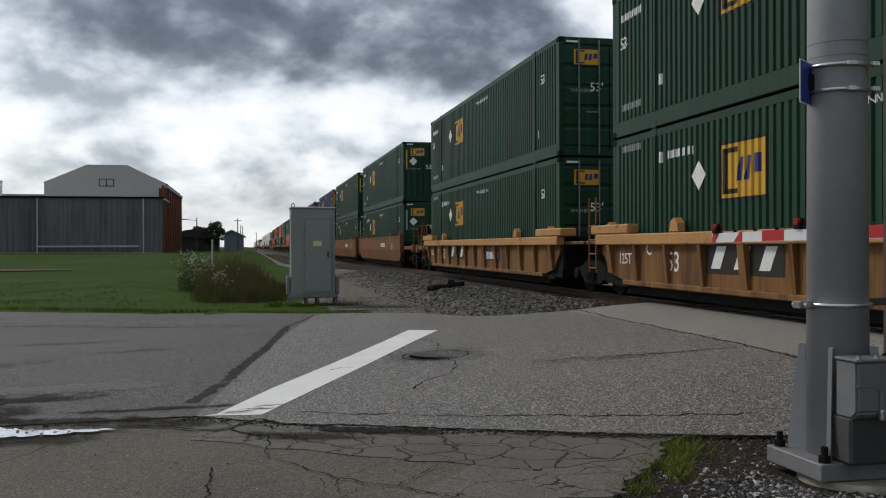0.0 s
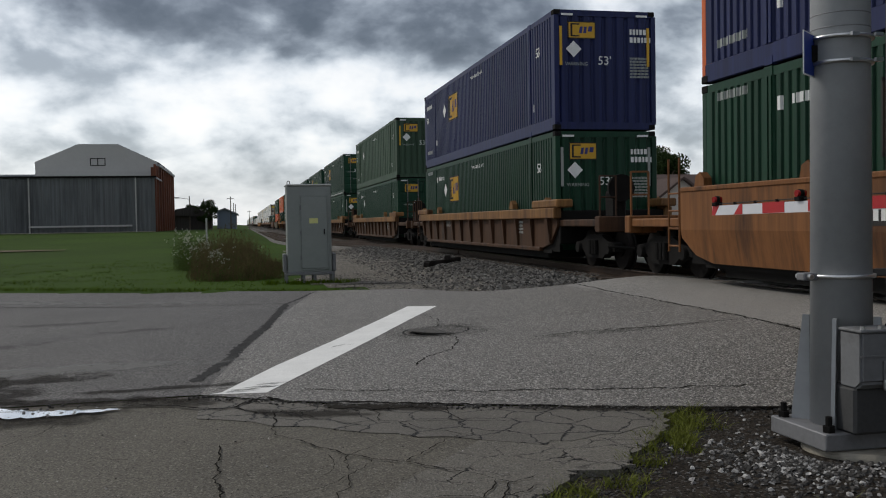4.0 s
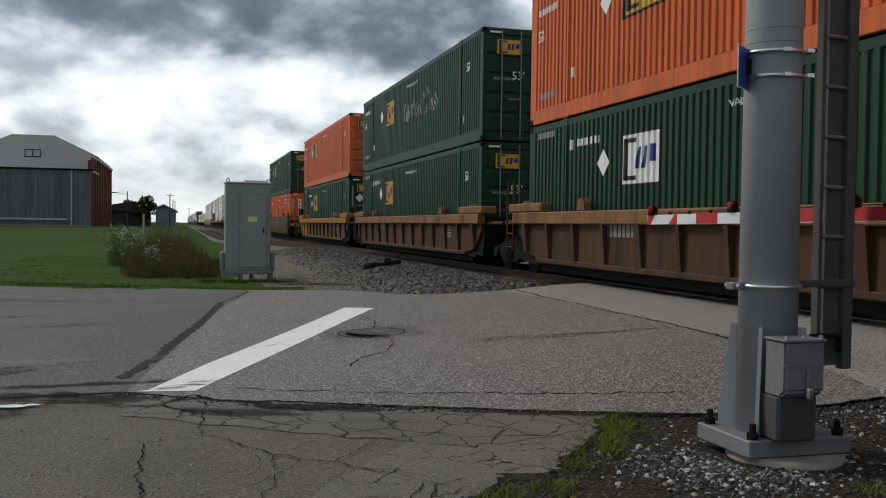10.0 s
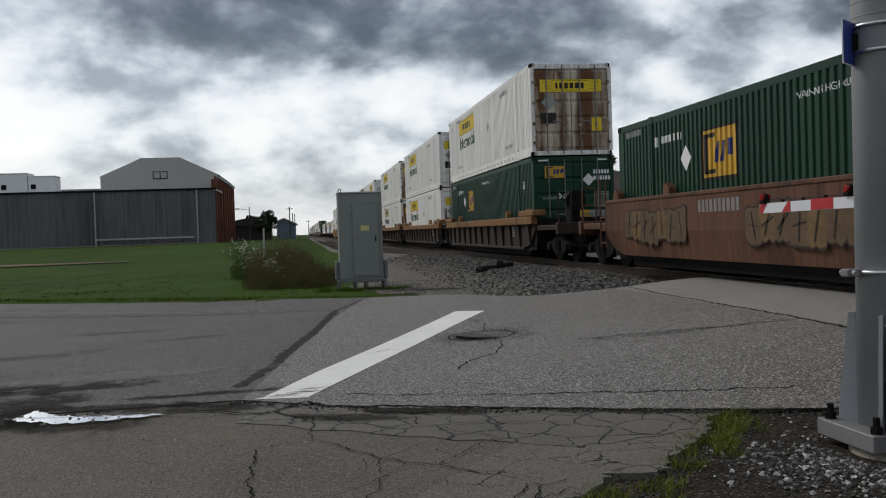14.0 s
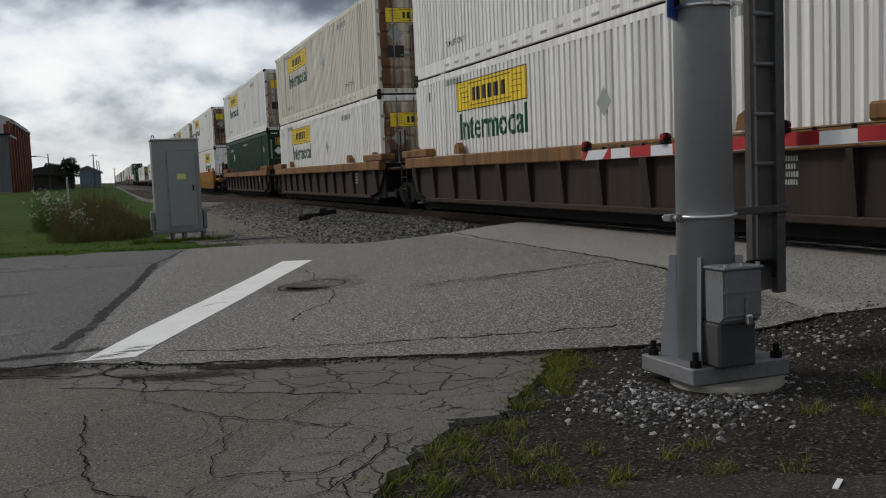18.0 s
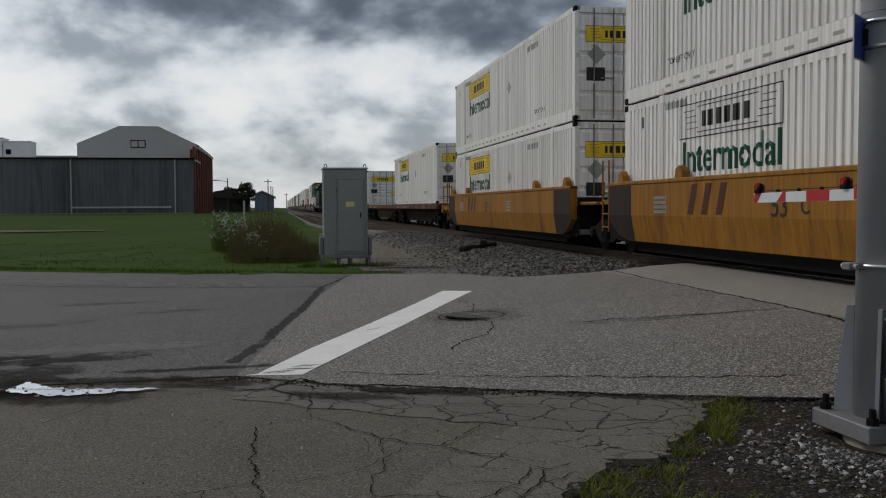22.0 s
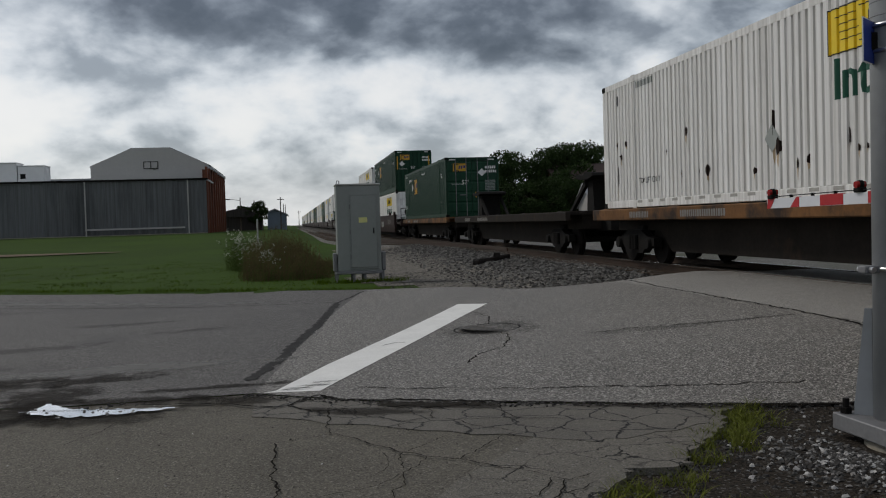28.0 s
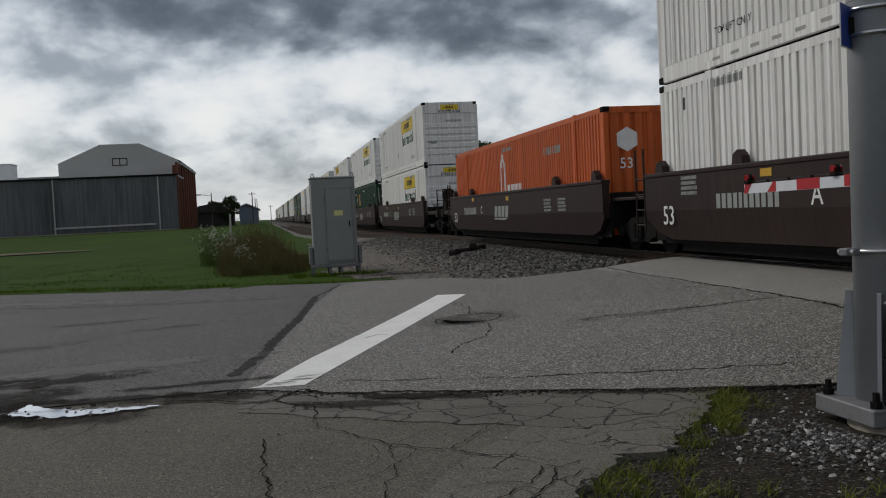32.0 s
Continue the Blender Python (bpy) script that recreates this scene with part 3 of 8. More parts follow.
for s_, z_ in (("Intermodal", 0.80), ("Intermodal", 0.24), ("53'", 0.34), ("53'", 0.26), ("53", 0.5), ("TOP LIFT ONLY", 0.17), ("WARNING HIGH CUBE", 0.15), ("WARNING", 0.12), ("HIGH", 0.12), ("CUBE", 0.12), ("125T", 0.3), ("C", 0.36), ("A", 0.42)):
    text_mesh(s_, z_)

# ---- ground ----
TX = 8.735   # middle of the track
RAIL = 0.58  # top of the rails


def bed(x):
    d = abs(x - TX)
    return 0.36 - 0.30 * smooth01((d - 1.9) / 2.6) if d < 4.5 else 0.06


def terrain(x, y):
    z = bed(x)
    far = smooth01((y - 45) / 75) * 0.95
    left = smooth01((4.0 - x) / 6)
    z += far * left
    if y < 20:
        z -= 0.25 * smooth01((20 - y) / 6) * (1 if abs(x - TX) < 4.5 else 0.4)
    return z


def road_z(x, y):
    """The road climbs from the lot and the stop line to the rails."""
    xs = -0.42 + 0.482 * (y - 9.1) if y > 9.1 else -0.42 + 2.3 * (9.1 - y)
    xs = min(xs, 4.4)
    low = min(max(0.0305 * (y - 9.1), 0.0), 0.2)
    if x > 11:
        return 0.565 - 0.25 * smooth01((x - 11) / 12)
    if x >= xs:
        return low + (0.565 - low) * min((x - xs) / (7.5 - xs), 1.0) ** 1.6
    return low * smooth01(1 + (x - xs) / 7)


def sheet(name, xs, ys, zf, material, label, kind="structure", keep=None, uvw=None):
    bm = bmesh.new()
    vs = [[bm.verts.new((x, y, zf(x, y))) for x in xs] for y in ys]
    for j in range(len(ys) - 1):
        for i in range(len(xs) - 1):
            cx, cy = (xs[i] + xs[i + 1]) / 2, (ys[j] + ys[j + 1]) / 2
            if keep is None or keep(cx, cy):
                f = bm.faces.new((vs[j][i], vs[j][i + 1], vs[j + 1][i + 1], vs[j + 1][i]))
                f.smooth = True
    loose = [v for v in bm.verts if not v.link_faces]
    for v in loose:
        bm.verts.remove(v)
    ob = part(name, bm, material)
    return tagged(ob, label, name.replace("_", " "), "", kind)


def span(*stops):
    out = []
    for (a, n), (b, _) in zip(stops, stops[1:]):
        out += [a + (b - a) * i / n for i in range(n)]
    return out + [stops[-1][0]]


def patch(name, a, b, nu, nv, material, label, dz, zf, kind="structure"):
    """A strip of paving between two edges, each a list of (x, y) corners of equal count."""
    bm = bmesh.new()

    def along(line, t):
        s = t * (len(line) - 1)
        i = min(int(s), len(line) - 2)
        p, q = line[i], line[i + 1]
        return p[0] + (q[0] - p[0]) * (s - i), p[1] + (q[1] - p[1]) * (s - i)
    vs = []
    for i in range(nu + 1):
        (ax, ay), (bx, by) = along(a, i / nu), along(b, i / nu)
        row = []
        for j in range(nv + 1):
            x, y = ax + (bx - ax) * j / nv, ay + (by - ay) * j / nv
            row.append(bm.verts.new((x, y, zf(x, y) + dz)))
        vs.append(row)
    for i in range(nu):
        for j in range(nv):
            f = bm.faces.new((vs[i][j], vs[i + 1][j], vs[i + 1][j + 1], vs[i][j + 1]))
            f.smooth = True
    bmesh.ops.recalc_face_normals(bm, faces=bm.faces[:])
    if sum(f.normal.z for f in bm.faces) < 0:
        bmesh.ops.reverse_faces(bm, faces=bm.faces[:])
    ob = part(name, bm, material)
    return tagged(ob, label, name.replace("_", " "), "", kind)


GX = span((-2500, 6), (-300, 10), (-60, 20), (-10, 20), (4, 28), (14, 16), (30, 20), (90, 8), (300, 5), (2500, 1))
GY = span((-1200, 8), (-20, 20), (20, 24), (44, 40), (124, 12), (400, 6), (3000, 1))


def base_ground(x, y):
    z = terrain(x, y)
    # the paving lies over the sheet, which passes just beneath it
    if y < 26 - 0.55 * (x - -6):
        far_edge = 21.9 - 0.575 * x
        if y < far_edge + 0.4:
            z = min(z, road_z(x, y) - 0.12) if x < 6.5 else min(z, 0.22)
    return z


sheet("ground", GX, GY, base_ground, G_GRASS, "mown green grass field reaching to the horizon")


def bed_z(x, y):
    return terrain(x, y) + 0.012


sheet("track_bed", span((5.0, 40), (12.9, 1)), span((-900, 10), (-6, 4), (17.2, 30), (44, 30), (130, 20), (900, 1)), bed_z, G_BALLAST, "grey crushed stone ballast under the railway track",
      keep=lambda x, y: y > 21.0 - 0.60 * x or y < 0)
sheet("shoulder", span((1.4, 14), (5.6, 1)), span((17.0, 30), (60, 1)), lambda x, y: max(terrain(x, y), 0.06) + 0.016, G_SANDY, "trodden sandy gravel shoulder beside the track",
      keep=lambda x, y: y > 21.3 - 0.62 * x and x > 1.6 + 0.35 * math.sin(y * 0.9) + 0.03 * (y - 20) and not (x < 3.0 and y < 22.2))

sheet("far_yard", span((13.0, 20), (46, 1)), span((4, 16), (36, 16), (110, 1)), lambda x, y: max(terrain(x, y), 0.07) + 0.02, G_YARD, "grey gravel yard beyond the track", keep=lambda x, y: y > 14.5 - 0.65 * (x - 9.3))

# road: left part smooth and dark, right part worn and pale, then the crossing
FAR = [(-140, 99.0), (-30, 38.4), (-6.2, 25.6), (-0.5, 23.1), (1.5, 21.1)]
NEAR = [(-140, 80.0), (-30, 21.4), (-6.2, 9.5), (-2.2, 9.05), (-0.5, 9.15)]
patch("road", FAR, NEAR, 120, 30, G_ROADD, "dark smooth asphalt road with patched stains", 0.0, road_z)
patch("road_lane", [(1.5, 21.1), (3.65, 19.75), (4.7, 18.0), (6.05, 17.0)], [(-0.5, 9.15), (0.78, 8.3), (3.2, 7.45), (6.1, 6.5)], 36, 40, G_ROAD, "worn coarse grey asphalt lane before the crossing", 0.0, road_z)
patch("crossing", [(6.05, 17.0), (7.0, 16.75), (9.3, 14.9), (14, 11.8), (40, -6)], [(6.1, 6.5), (7.2, 5.4), (8.6, 3.8), (13, 0.4), (40, -20)], 50, 24, G_XING, "pale worn pavement of the level crossing", 0.0, road_z)


def dirt_z(x, y):
    lip = 7.45 - 0.33 * (x - 3.2)
    return road_z(x, max(y, 6.4)) - 0.012 - 0.045 * smooth01((lip - y) / 0.45) + 0.010 * math.sin(x * 3.1 + y) * math.sin(y * 2.3)


# lot in the foreground, over the dirt
LOTA = [(-30, 21.4), (-6.2, 9.5), (-2.2, 9.05), (-0.5, 9.15), (0.78, 8.3), (2.9, 7.5)]
EDGE = [(-30, -10), (-6.2, -6), (-2.2, -6), (-1.2, 0.0), (-0.4, 2.0), (0.45, 3.2)]
sheet("dirt_verge", span((-1.5, 24), (5, 24), (11, 1)), span((-8, 14), (3, 30), (7.6, 1)), dirt_z, G_DIRT, "dark stony dirt verge round the signal pole")
patch("pavement", LOTA, EDGE, 70, 50, G_LOT, "old grey crazed asphalt of the side lot", -0.012, road_z)


def ragged(rows, seed, amp):
    rr = random.Random(seed)
    out = []
    for (ax, ay), (bx, by) in zip(rows, rows[1:]):
        for k in range(6):
            t = k / 6
            out.append((ax + (bx - ax) * t + rr.uniform(-amp, amp), ay + (by - ay) * t + rr.uniform(-amp, amp)))
    return out + [rows[-1]]


def slab(name, outline, z0, z1, material, label, zf=None):
    """A flat broken piece of paving with a real edge."""
    bm = bmesh.new()
    f = bm.faces.new([bm.verts.new((x, y, z1 + (zf(x, y) if zf else 0))) for x, y in outline])
    if f.normal.z < 0:
        f.normal_flip()
    r = bmesh.ops.extrude_face_region(bm, geom=[f])
    for v in [g for g in r["geom"] if isinstance(g, bmesh.types.BMVert)]:
        v.co.z += z0 - z1
    bmesh.ops.recalc_face_normals(bm, faces=bm.faces[:])
    ob = part(name, bm, material)
    return tagged(ob, label, name.replace("_", " "), "", "structure")


slab("broken_edge", ragged([(0.75, 3.9), (1.33, 4.64), (1.63, 5.05), (1.92, 5.38), (2.05, 5.59), (2.42, 5.56), (2.60, 5.84), (2.84, 6.13), (3.12, 6.48), (3.35, 6.87), (3.6, 7.26)], 4, 0.045) + [(2.7, 7.58), (1.9, 6.9), (0.9, 5.6), (0.2, 4.3), (0.2, 3.9)], -0.075, -0.008, G_ALLIG, "broken crumbling edge of the old asphalt")
slab("buried_slab", ragged([(1.5, 4.0), (1.86, 4.25), (2.62, 4.04), (3.1, 3.95), (3.9, 3.4)], 8, 0.05) + [(3.6, 2.6), (1.2, 2.8)], -0.09, -0.040, G_OLD, "half-buried strip of old asphalt in the dirt")
slab("cracked_strip", ragged([(-0.5, 8.0), (0.9, 7.1), (2.1, 6.35), (2.9, 6.5), (3.45, 7.1)], 5, 0.06) + [(2.72, 7.58), (0.78, 8.26), (-0.5, 9.1)], -0.05, -0.004, G_STRIP, "alligator-cracked old asphalt along the road edge")

# track
def rails():
    for sx in (-0.755, 0.755):
        bm = bmesh.new()
        x = TX + sx
        prism(bm, [(x - 0.07, 0.40), (x + 0.07, 0.40), (x + 0.07, 0.415), (x + 0.012, 0.43), (x + 0.012, 0.535), (x + 0.036, 0.545), (x + 0.036, 0.574), (x - 0.036, 0.574), (x - 0.036, 0.545), (x - 0.012, 0.535), (x - 0.012, 0.43), (x - 0.07, 0.415)], "y", -900, 1400)
        r = part("rail", bm, M_RAIL)
        tagged(r, "long rusty steel rail with a polished head", "rail", "rails of the track", "structure")
        part("rail_head", boxes((x - 0.030, x + 0.030, -900, 1400, 0.574, 0.58)), M_RAILTOP, r, "polished bright running surface")


rails()
tie_me = mesh_of("tie", boxes((-1.3, 1.3, -0.11, 0.11, -0.15, 0.0), bevel=0.015), M_TIE)
ties = thing("railway_ties", "weathered wooden ties half sunk in the ballast", "ties", pose(TX, 0, 0.40), kind="structure")
for i in range(130):
    y = 18 + i * 0.54
    share("tie", tie_me, ties, pose(RND.uniform(-0.03, 0.03), y, 0, 0, 0, RND.uniform(-1, 1)))
part("crossing_panel", boxes((TX - 0.66, TX + 0.66, 4.0, 15.6, 0.45, 0.568), bevel=0.01), G_XING)
tagged(bpy.data.objects["crossing_panel"], "pale worn panel between the rails of the crossing", "crossing panel", "", "structure")



def siding():
    """A side track that bends away from the main one and runs on beside it."""
    def mid(y):
        return TX - 4.45 * smooth01((y - 34) / 52)

    def top(y):
        return RAIL - 0.16 * smooth01((y - 34) / 40)

    ys = [34 + 2.0 * k for k in range(30)] + [94 + 12.0 * k for k in range(28)]
    for sx in (-0.755, 0.755):
        bm = bmesh.new()
        sect = ((-0.05, -0.15), (0.05, -0.15), (0.036, 0.0), (-0.036, 0.0))
        rings = [[bm.verts.new((mid(y) + sx + u, y, top(y) + w)) for u, w in sect] for y in ys if sx < 0 or y > 44]
        for ra, rb in zip(rings, rings[1:]):
            for k in range(4):
                bm.faces.new((ra[k], ra[(k + 1) % 4], rb[(k + 1) % 4], rb[k]))
        bm.faces.new(rings[0]), bm.faces.new(rings[-1][::-1])
        bmesh.ops.recalc_face_normals(bm, faces=bm.faces[:])
        tagged(part("rail", bm, M_RAIL), "rusty steel rail of the side track", "rail", "rails of the side track", "structure")
    bm = bmesh.new()
    y = 44.0
    while y < 170:
        w = 1.3 if y > 60 else 1.3 + 0.5 * (60 - y) / 16
        box(bm, mid(y) - 1.3, mid(y) + w, y - 0.11, y + 0.11, top(y) - 0.30, top(y) - 0.15)
        y += 0.56
    tagged(part("side_track_ties", bm, M_TIE), "weathered wooden ties of the side track", "ties", "", "stuff")
    bm = bmesh.new()
    rows = [[bm.verts.new((mid(y) + u, y, top(y) + w)) for u, w in ((-2.7, -0.52), (-1.6, -0.21), (1.6, -0.21), (2.0, -0.22))] for y in ys if y > 40]
    for ra, rb in zip(rows, rows[1:]):
        for k in range(3):
            bm.faces.new((ra[k], ra[k + 1], rb[k + 1], rb[k]))
    tagged(part("side_track_bed", bm, G_SIDING), "grey crushed stone bed of the side track", "track bed", "", "structure")


siding()

# ---- train: containers ----
LEN, WID, HGT = 16.154, 2.591, 2.896
HW = WID / 2
P_PITCH, P_DEEP = 0.196, 0.034
POST_A, POST_B = 1.98, 14.17


def profile(style):
    """Breaks of the side sheet along the length as (y, depth inward)."""
    pts = []
    if style == "corrugated":
        y = 0.16
        while y < LEN - 0.16 - P_PITCH:
            pts += [(y, 0.0), (y + 0.50 * P_PITCH, 0.0), (y + 0.60 * P_PITCH, P_DEEP), (y + 0.90 * P_PITCH, P_DEEP)]
            y += P_PITCH
        pts += [(y, 0.0), (LEN - 0.1, 0.0)]
        pts = [(0.1, 0.0)] + pts
    elif style == "grooved":
        y = 0.16
        pts = [(0.1, 0.0)]
        while y < LEN - 0.16 - P_PITCH:
            pts += [(y, 0.0), (y + 0.64 * P_PITCH, 0.0), (y + 0.70 * P_PITCH, 0.036), (y + 0.94 * P_PITCH, 0.036)]
            y += P_PITCH
        pts += [(y, 0.0), (LEN - 0.1, 0.0)]
    else:
        y = 0.1
        pts = [(0.1, 0.02)]
        while y < LEN - 0.75:
            y += 0.61
            pts += [(y - 0.045, 0.02), (y - 0.035, -0.004), (y + 0.035, -0.004), (y + 0.045, 0.02)]
        pts.append((LEN - 0.1, 0.02))
    return pts


PROFILES = {s: profile(s) for s in ("corrugated", "grooved", "ribbed")}


def depth_at(style, y):
    pts = PROFILES[style]
    for (a, da), (b, db) in zip(pts, pts[1:]):
        if a <= y <= b:
            return da + (db - da) * ((y - a) / (b - a) if b > a else 0)
    return 0.0


def side_sheet(style, x, sgn, z0, z1):
    bm = bmesh.new()
    pts = PROFILES[style]
    lo, hi = [], []
    for y, d in pts:
        lo.append(bm.verts.new((x - sgn * d, y, z0)))
        hi.append(bm.verts.new((x - sgn * d, y, z1)))
    for i in range(len(pts) - 1):
        bm.faces.new((lo[i], lo[i + 1], hi[i + 1], hi[i]) if sgn > 0 else (lo[i + 1], lo[i], hi[i], hi[i + 1]))
    return bm


def flat_rect(w, h):
    bm = bmesh.new()
    bm.faces.new([bm.verts.new(p) for p in ((0, 0, 0), (w, 0, 0), (w, h, 0), (0, h, 0))])
    return bm


def flat_poly(pts):
    bm = bmesh.new()
    bm.faces.new([bm.verts.new((x, y, 0)) for x, y in pts])
    return bm


def flat_text(s, size):
    bm = bmesh.new()
    bm.from_mesh(text_mesh(s, size))
    return bm


def on_side(bm, y_left, z0, style, lift=0.004, x=-HW):
    """Lay a flat decal on the near side: it reads along -y from y_left, and follows the sheet's folds."""
    for v in bm.verts:
        v.co = Vector((0, y_left - v.co.x, z0 + v.co.y))
    if style:
        lo, hi = min(v.co.y for v in bm.verts), max(v.co.y for v in bm.verts)
        for y, _ in PROFILES[style]:
            if lo < y < hi:
                bmesh.ops.bisect_plane(bm, geom=bm.verts[:] + bm.edges[:] + bm.faces[:], plane_co=(0, y, 0), plane_no=(0, 1, 0))
    for v in bm.verts:
        v.co.x = x + (depth_at(style, v.co.y) if style else 0) - lift
    return bm


def on_end(bm, x0, z0, y=0.0, lift=0.004):
    for v in bm.verts:
        v.co = Vector((x0 + v.co.x, y - lift, z0 + v.co.y))
    return bm


def bars(rows, w, h, gap=0.5):
    """Plain bars that stand for lines of small writing."""
    bm = bmesh.new()
    rr = random.Random(int(w * 100) + rows)
    for r in range(rows):
        x = 0.0
        while x < w - h * 0.3:
            l = h * rr.uniform(0.4, 0.6)
            vs = [bm.verts.new(p) for p in ((x, -r * h * (1 + gap), 0), (x + l, -r * h * (1 + gap), 0), (x + l, -r * h * (1 + gap) + h, 0), (x, -r * h * (1 + gap) + h, 0))]
            bm.faces.new(vs)
            x += l + h * 0.22
    return bm


def logo_square(parent, place, w, h, panel, ink_a, ink_b):
    """A coloured square with plain dark shapes: a bracket and slanted blocks."""
    p = part("logo_panel", place(flat_rect(w, h), 0, 0, 0.004), panel, parent, "square panel with a dark border")
    bm = bmesh.new()
    t = 0.035 * w
    for a, b, c, d in ((0, 0, w, t), (0, h - t, w, h), (0, 0, t, h), (w - t, 0, w, h)):
        bm.faces.new([bm.verts.new(q) for q in ((a, b, 0), (c, b, 0), (c, d, 0), (a, d, 0))])
    part("logo_border", place(bm, 0, 0, 0.007), ink_a, p)
    bm = bmesh.new()
    for a, b, c, d in ((0.10, 0.12, 0.17, 0.88), (0.10, 0.80, 0.42, 0.88), (0.10, 0.12, 0.42, 0.20)):
        bm.faces.new([bm.verts.new((q[0] * w, q[1] * h, 0)) for q in ((a, b), (c, b), (c, d), (a, d))])
    part("logo_bracket", place(bm, 0, 0, 0.008), ink_a, p)
    bm = bmesh.new()
    for quad in (((0.40, 0.32), (0.50, 0.32), (0.54, 0.70), (0.44, 0.70)), ((0.55, 0.32), (0.65, 0.32), (0.69, 0.70), (0.59, 0.70)), ((0.72, 0.42), (0.86, 0.42), (0.89, 0.72), (0.75, 0.72))):
        bm.faces.new([bm.verts.new((q[0] * w, q[1] * h, 0)) for q in quad])
    part("logo_block", place(bm, 0, 0, 0.009), ink_b, p)


def banner(parent, place, w, h, panel=None):
    """A yellow banner with a dark frame, a scroll at each end and heavy dark blocks."""
    p = part("banner_panel", place(flat_rect(w, h), 0, 0, 0.004), panel or M_YELLOWJ, parent, "banner panel with a dark frame" if panel else "bright yellow banner panel")
    bm = bmesh.new()
    t = 0.03 * h
    rects = [(0, 0, w, t), (0, h - t, w, h), (0, 0, t, h), (w - t, 0, w, h)]
    for k in range(4):
        rects += [(w * (0.05 + 0.012 * k), h * (0.78 - 0.17 * k), w * (0.17 + 0.015 * k), h * (0.80 - 0.17 * k)), (w * (0.83 - 0.015 * k), h * (0.78 - 0.17 * k), w * (0.95 - 0.012 * k), h * (0.80 - 0.17 * k))]
    rects += [(w * 0.2, h * 0.86, w * 0.8, h * 0.885), (w * 0.2, h * 0.14, w * 0.8, h * 0.165)]
    for a, b, c, d in rects:
        bm.faces.new([bm.verts.new(q) for q in ((a, b, 0), (c, b, 0), (c, d, 0), (a, d, 0))])
    part("banner_frame", place(bm, 0, 0, 0.007), M_BLACKL, p)
    bm = bmesh.new()
    x = 0.255
    for wd in (0.035, 0.055, 0.06, 0.06, 0.065, 0.05):
        bm.faces.new([bm.verts.new((q[0] * w, q[1] * h, 0)) for q in ((x, 0.28), (x + wd, 0.28), (x + wd, 0.72), (x, 0.72))])
        x += wd + 0.026
    part("banner_lettering", place(bm, 0, 0, 0.008), M_BLACKL, p)


def dash_row(l, w=0.26, h=0.055):
    """Short flat dashes in a row along a bottom rail."""
    bm = bmesh.new()
    for k in range(int(l / 0.62)):
        x = k * 0.62
        bm.faces.new([bm.verts.new(q) for q in ((x, 0, 0), (x + w, 0, 0), (x + w, h, 0), (x, h, 0))])
    return bm


def diamond(s):
    return flat_poly(((0, s / 2), (s / 2, 0), (s, s / 2), (s / 2, s)))


CASTING = mesh_of("corner_casting", boxes((-0.085, 0.085, -0.10, 0.10, -0.062, 0.062), bevel=0.015), M_STEEL)


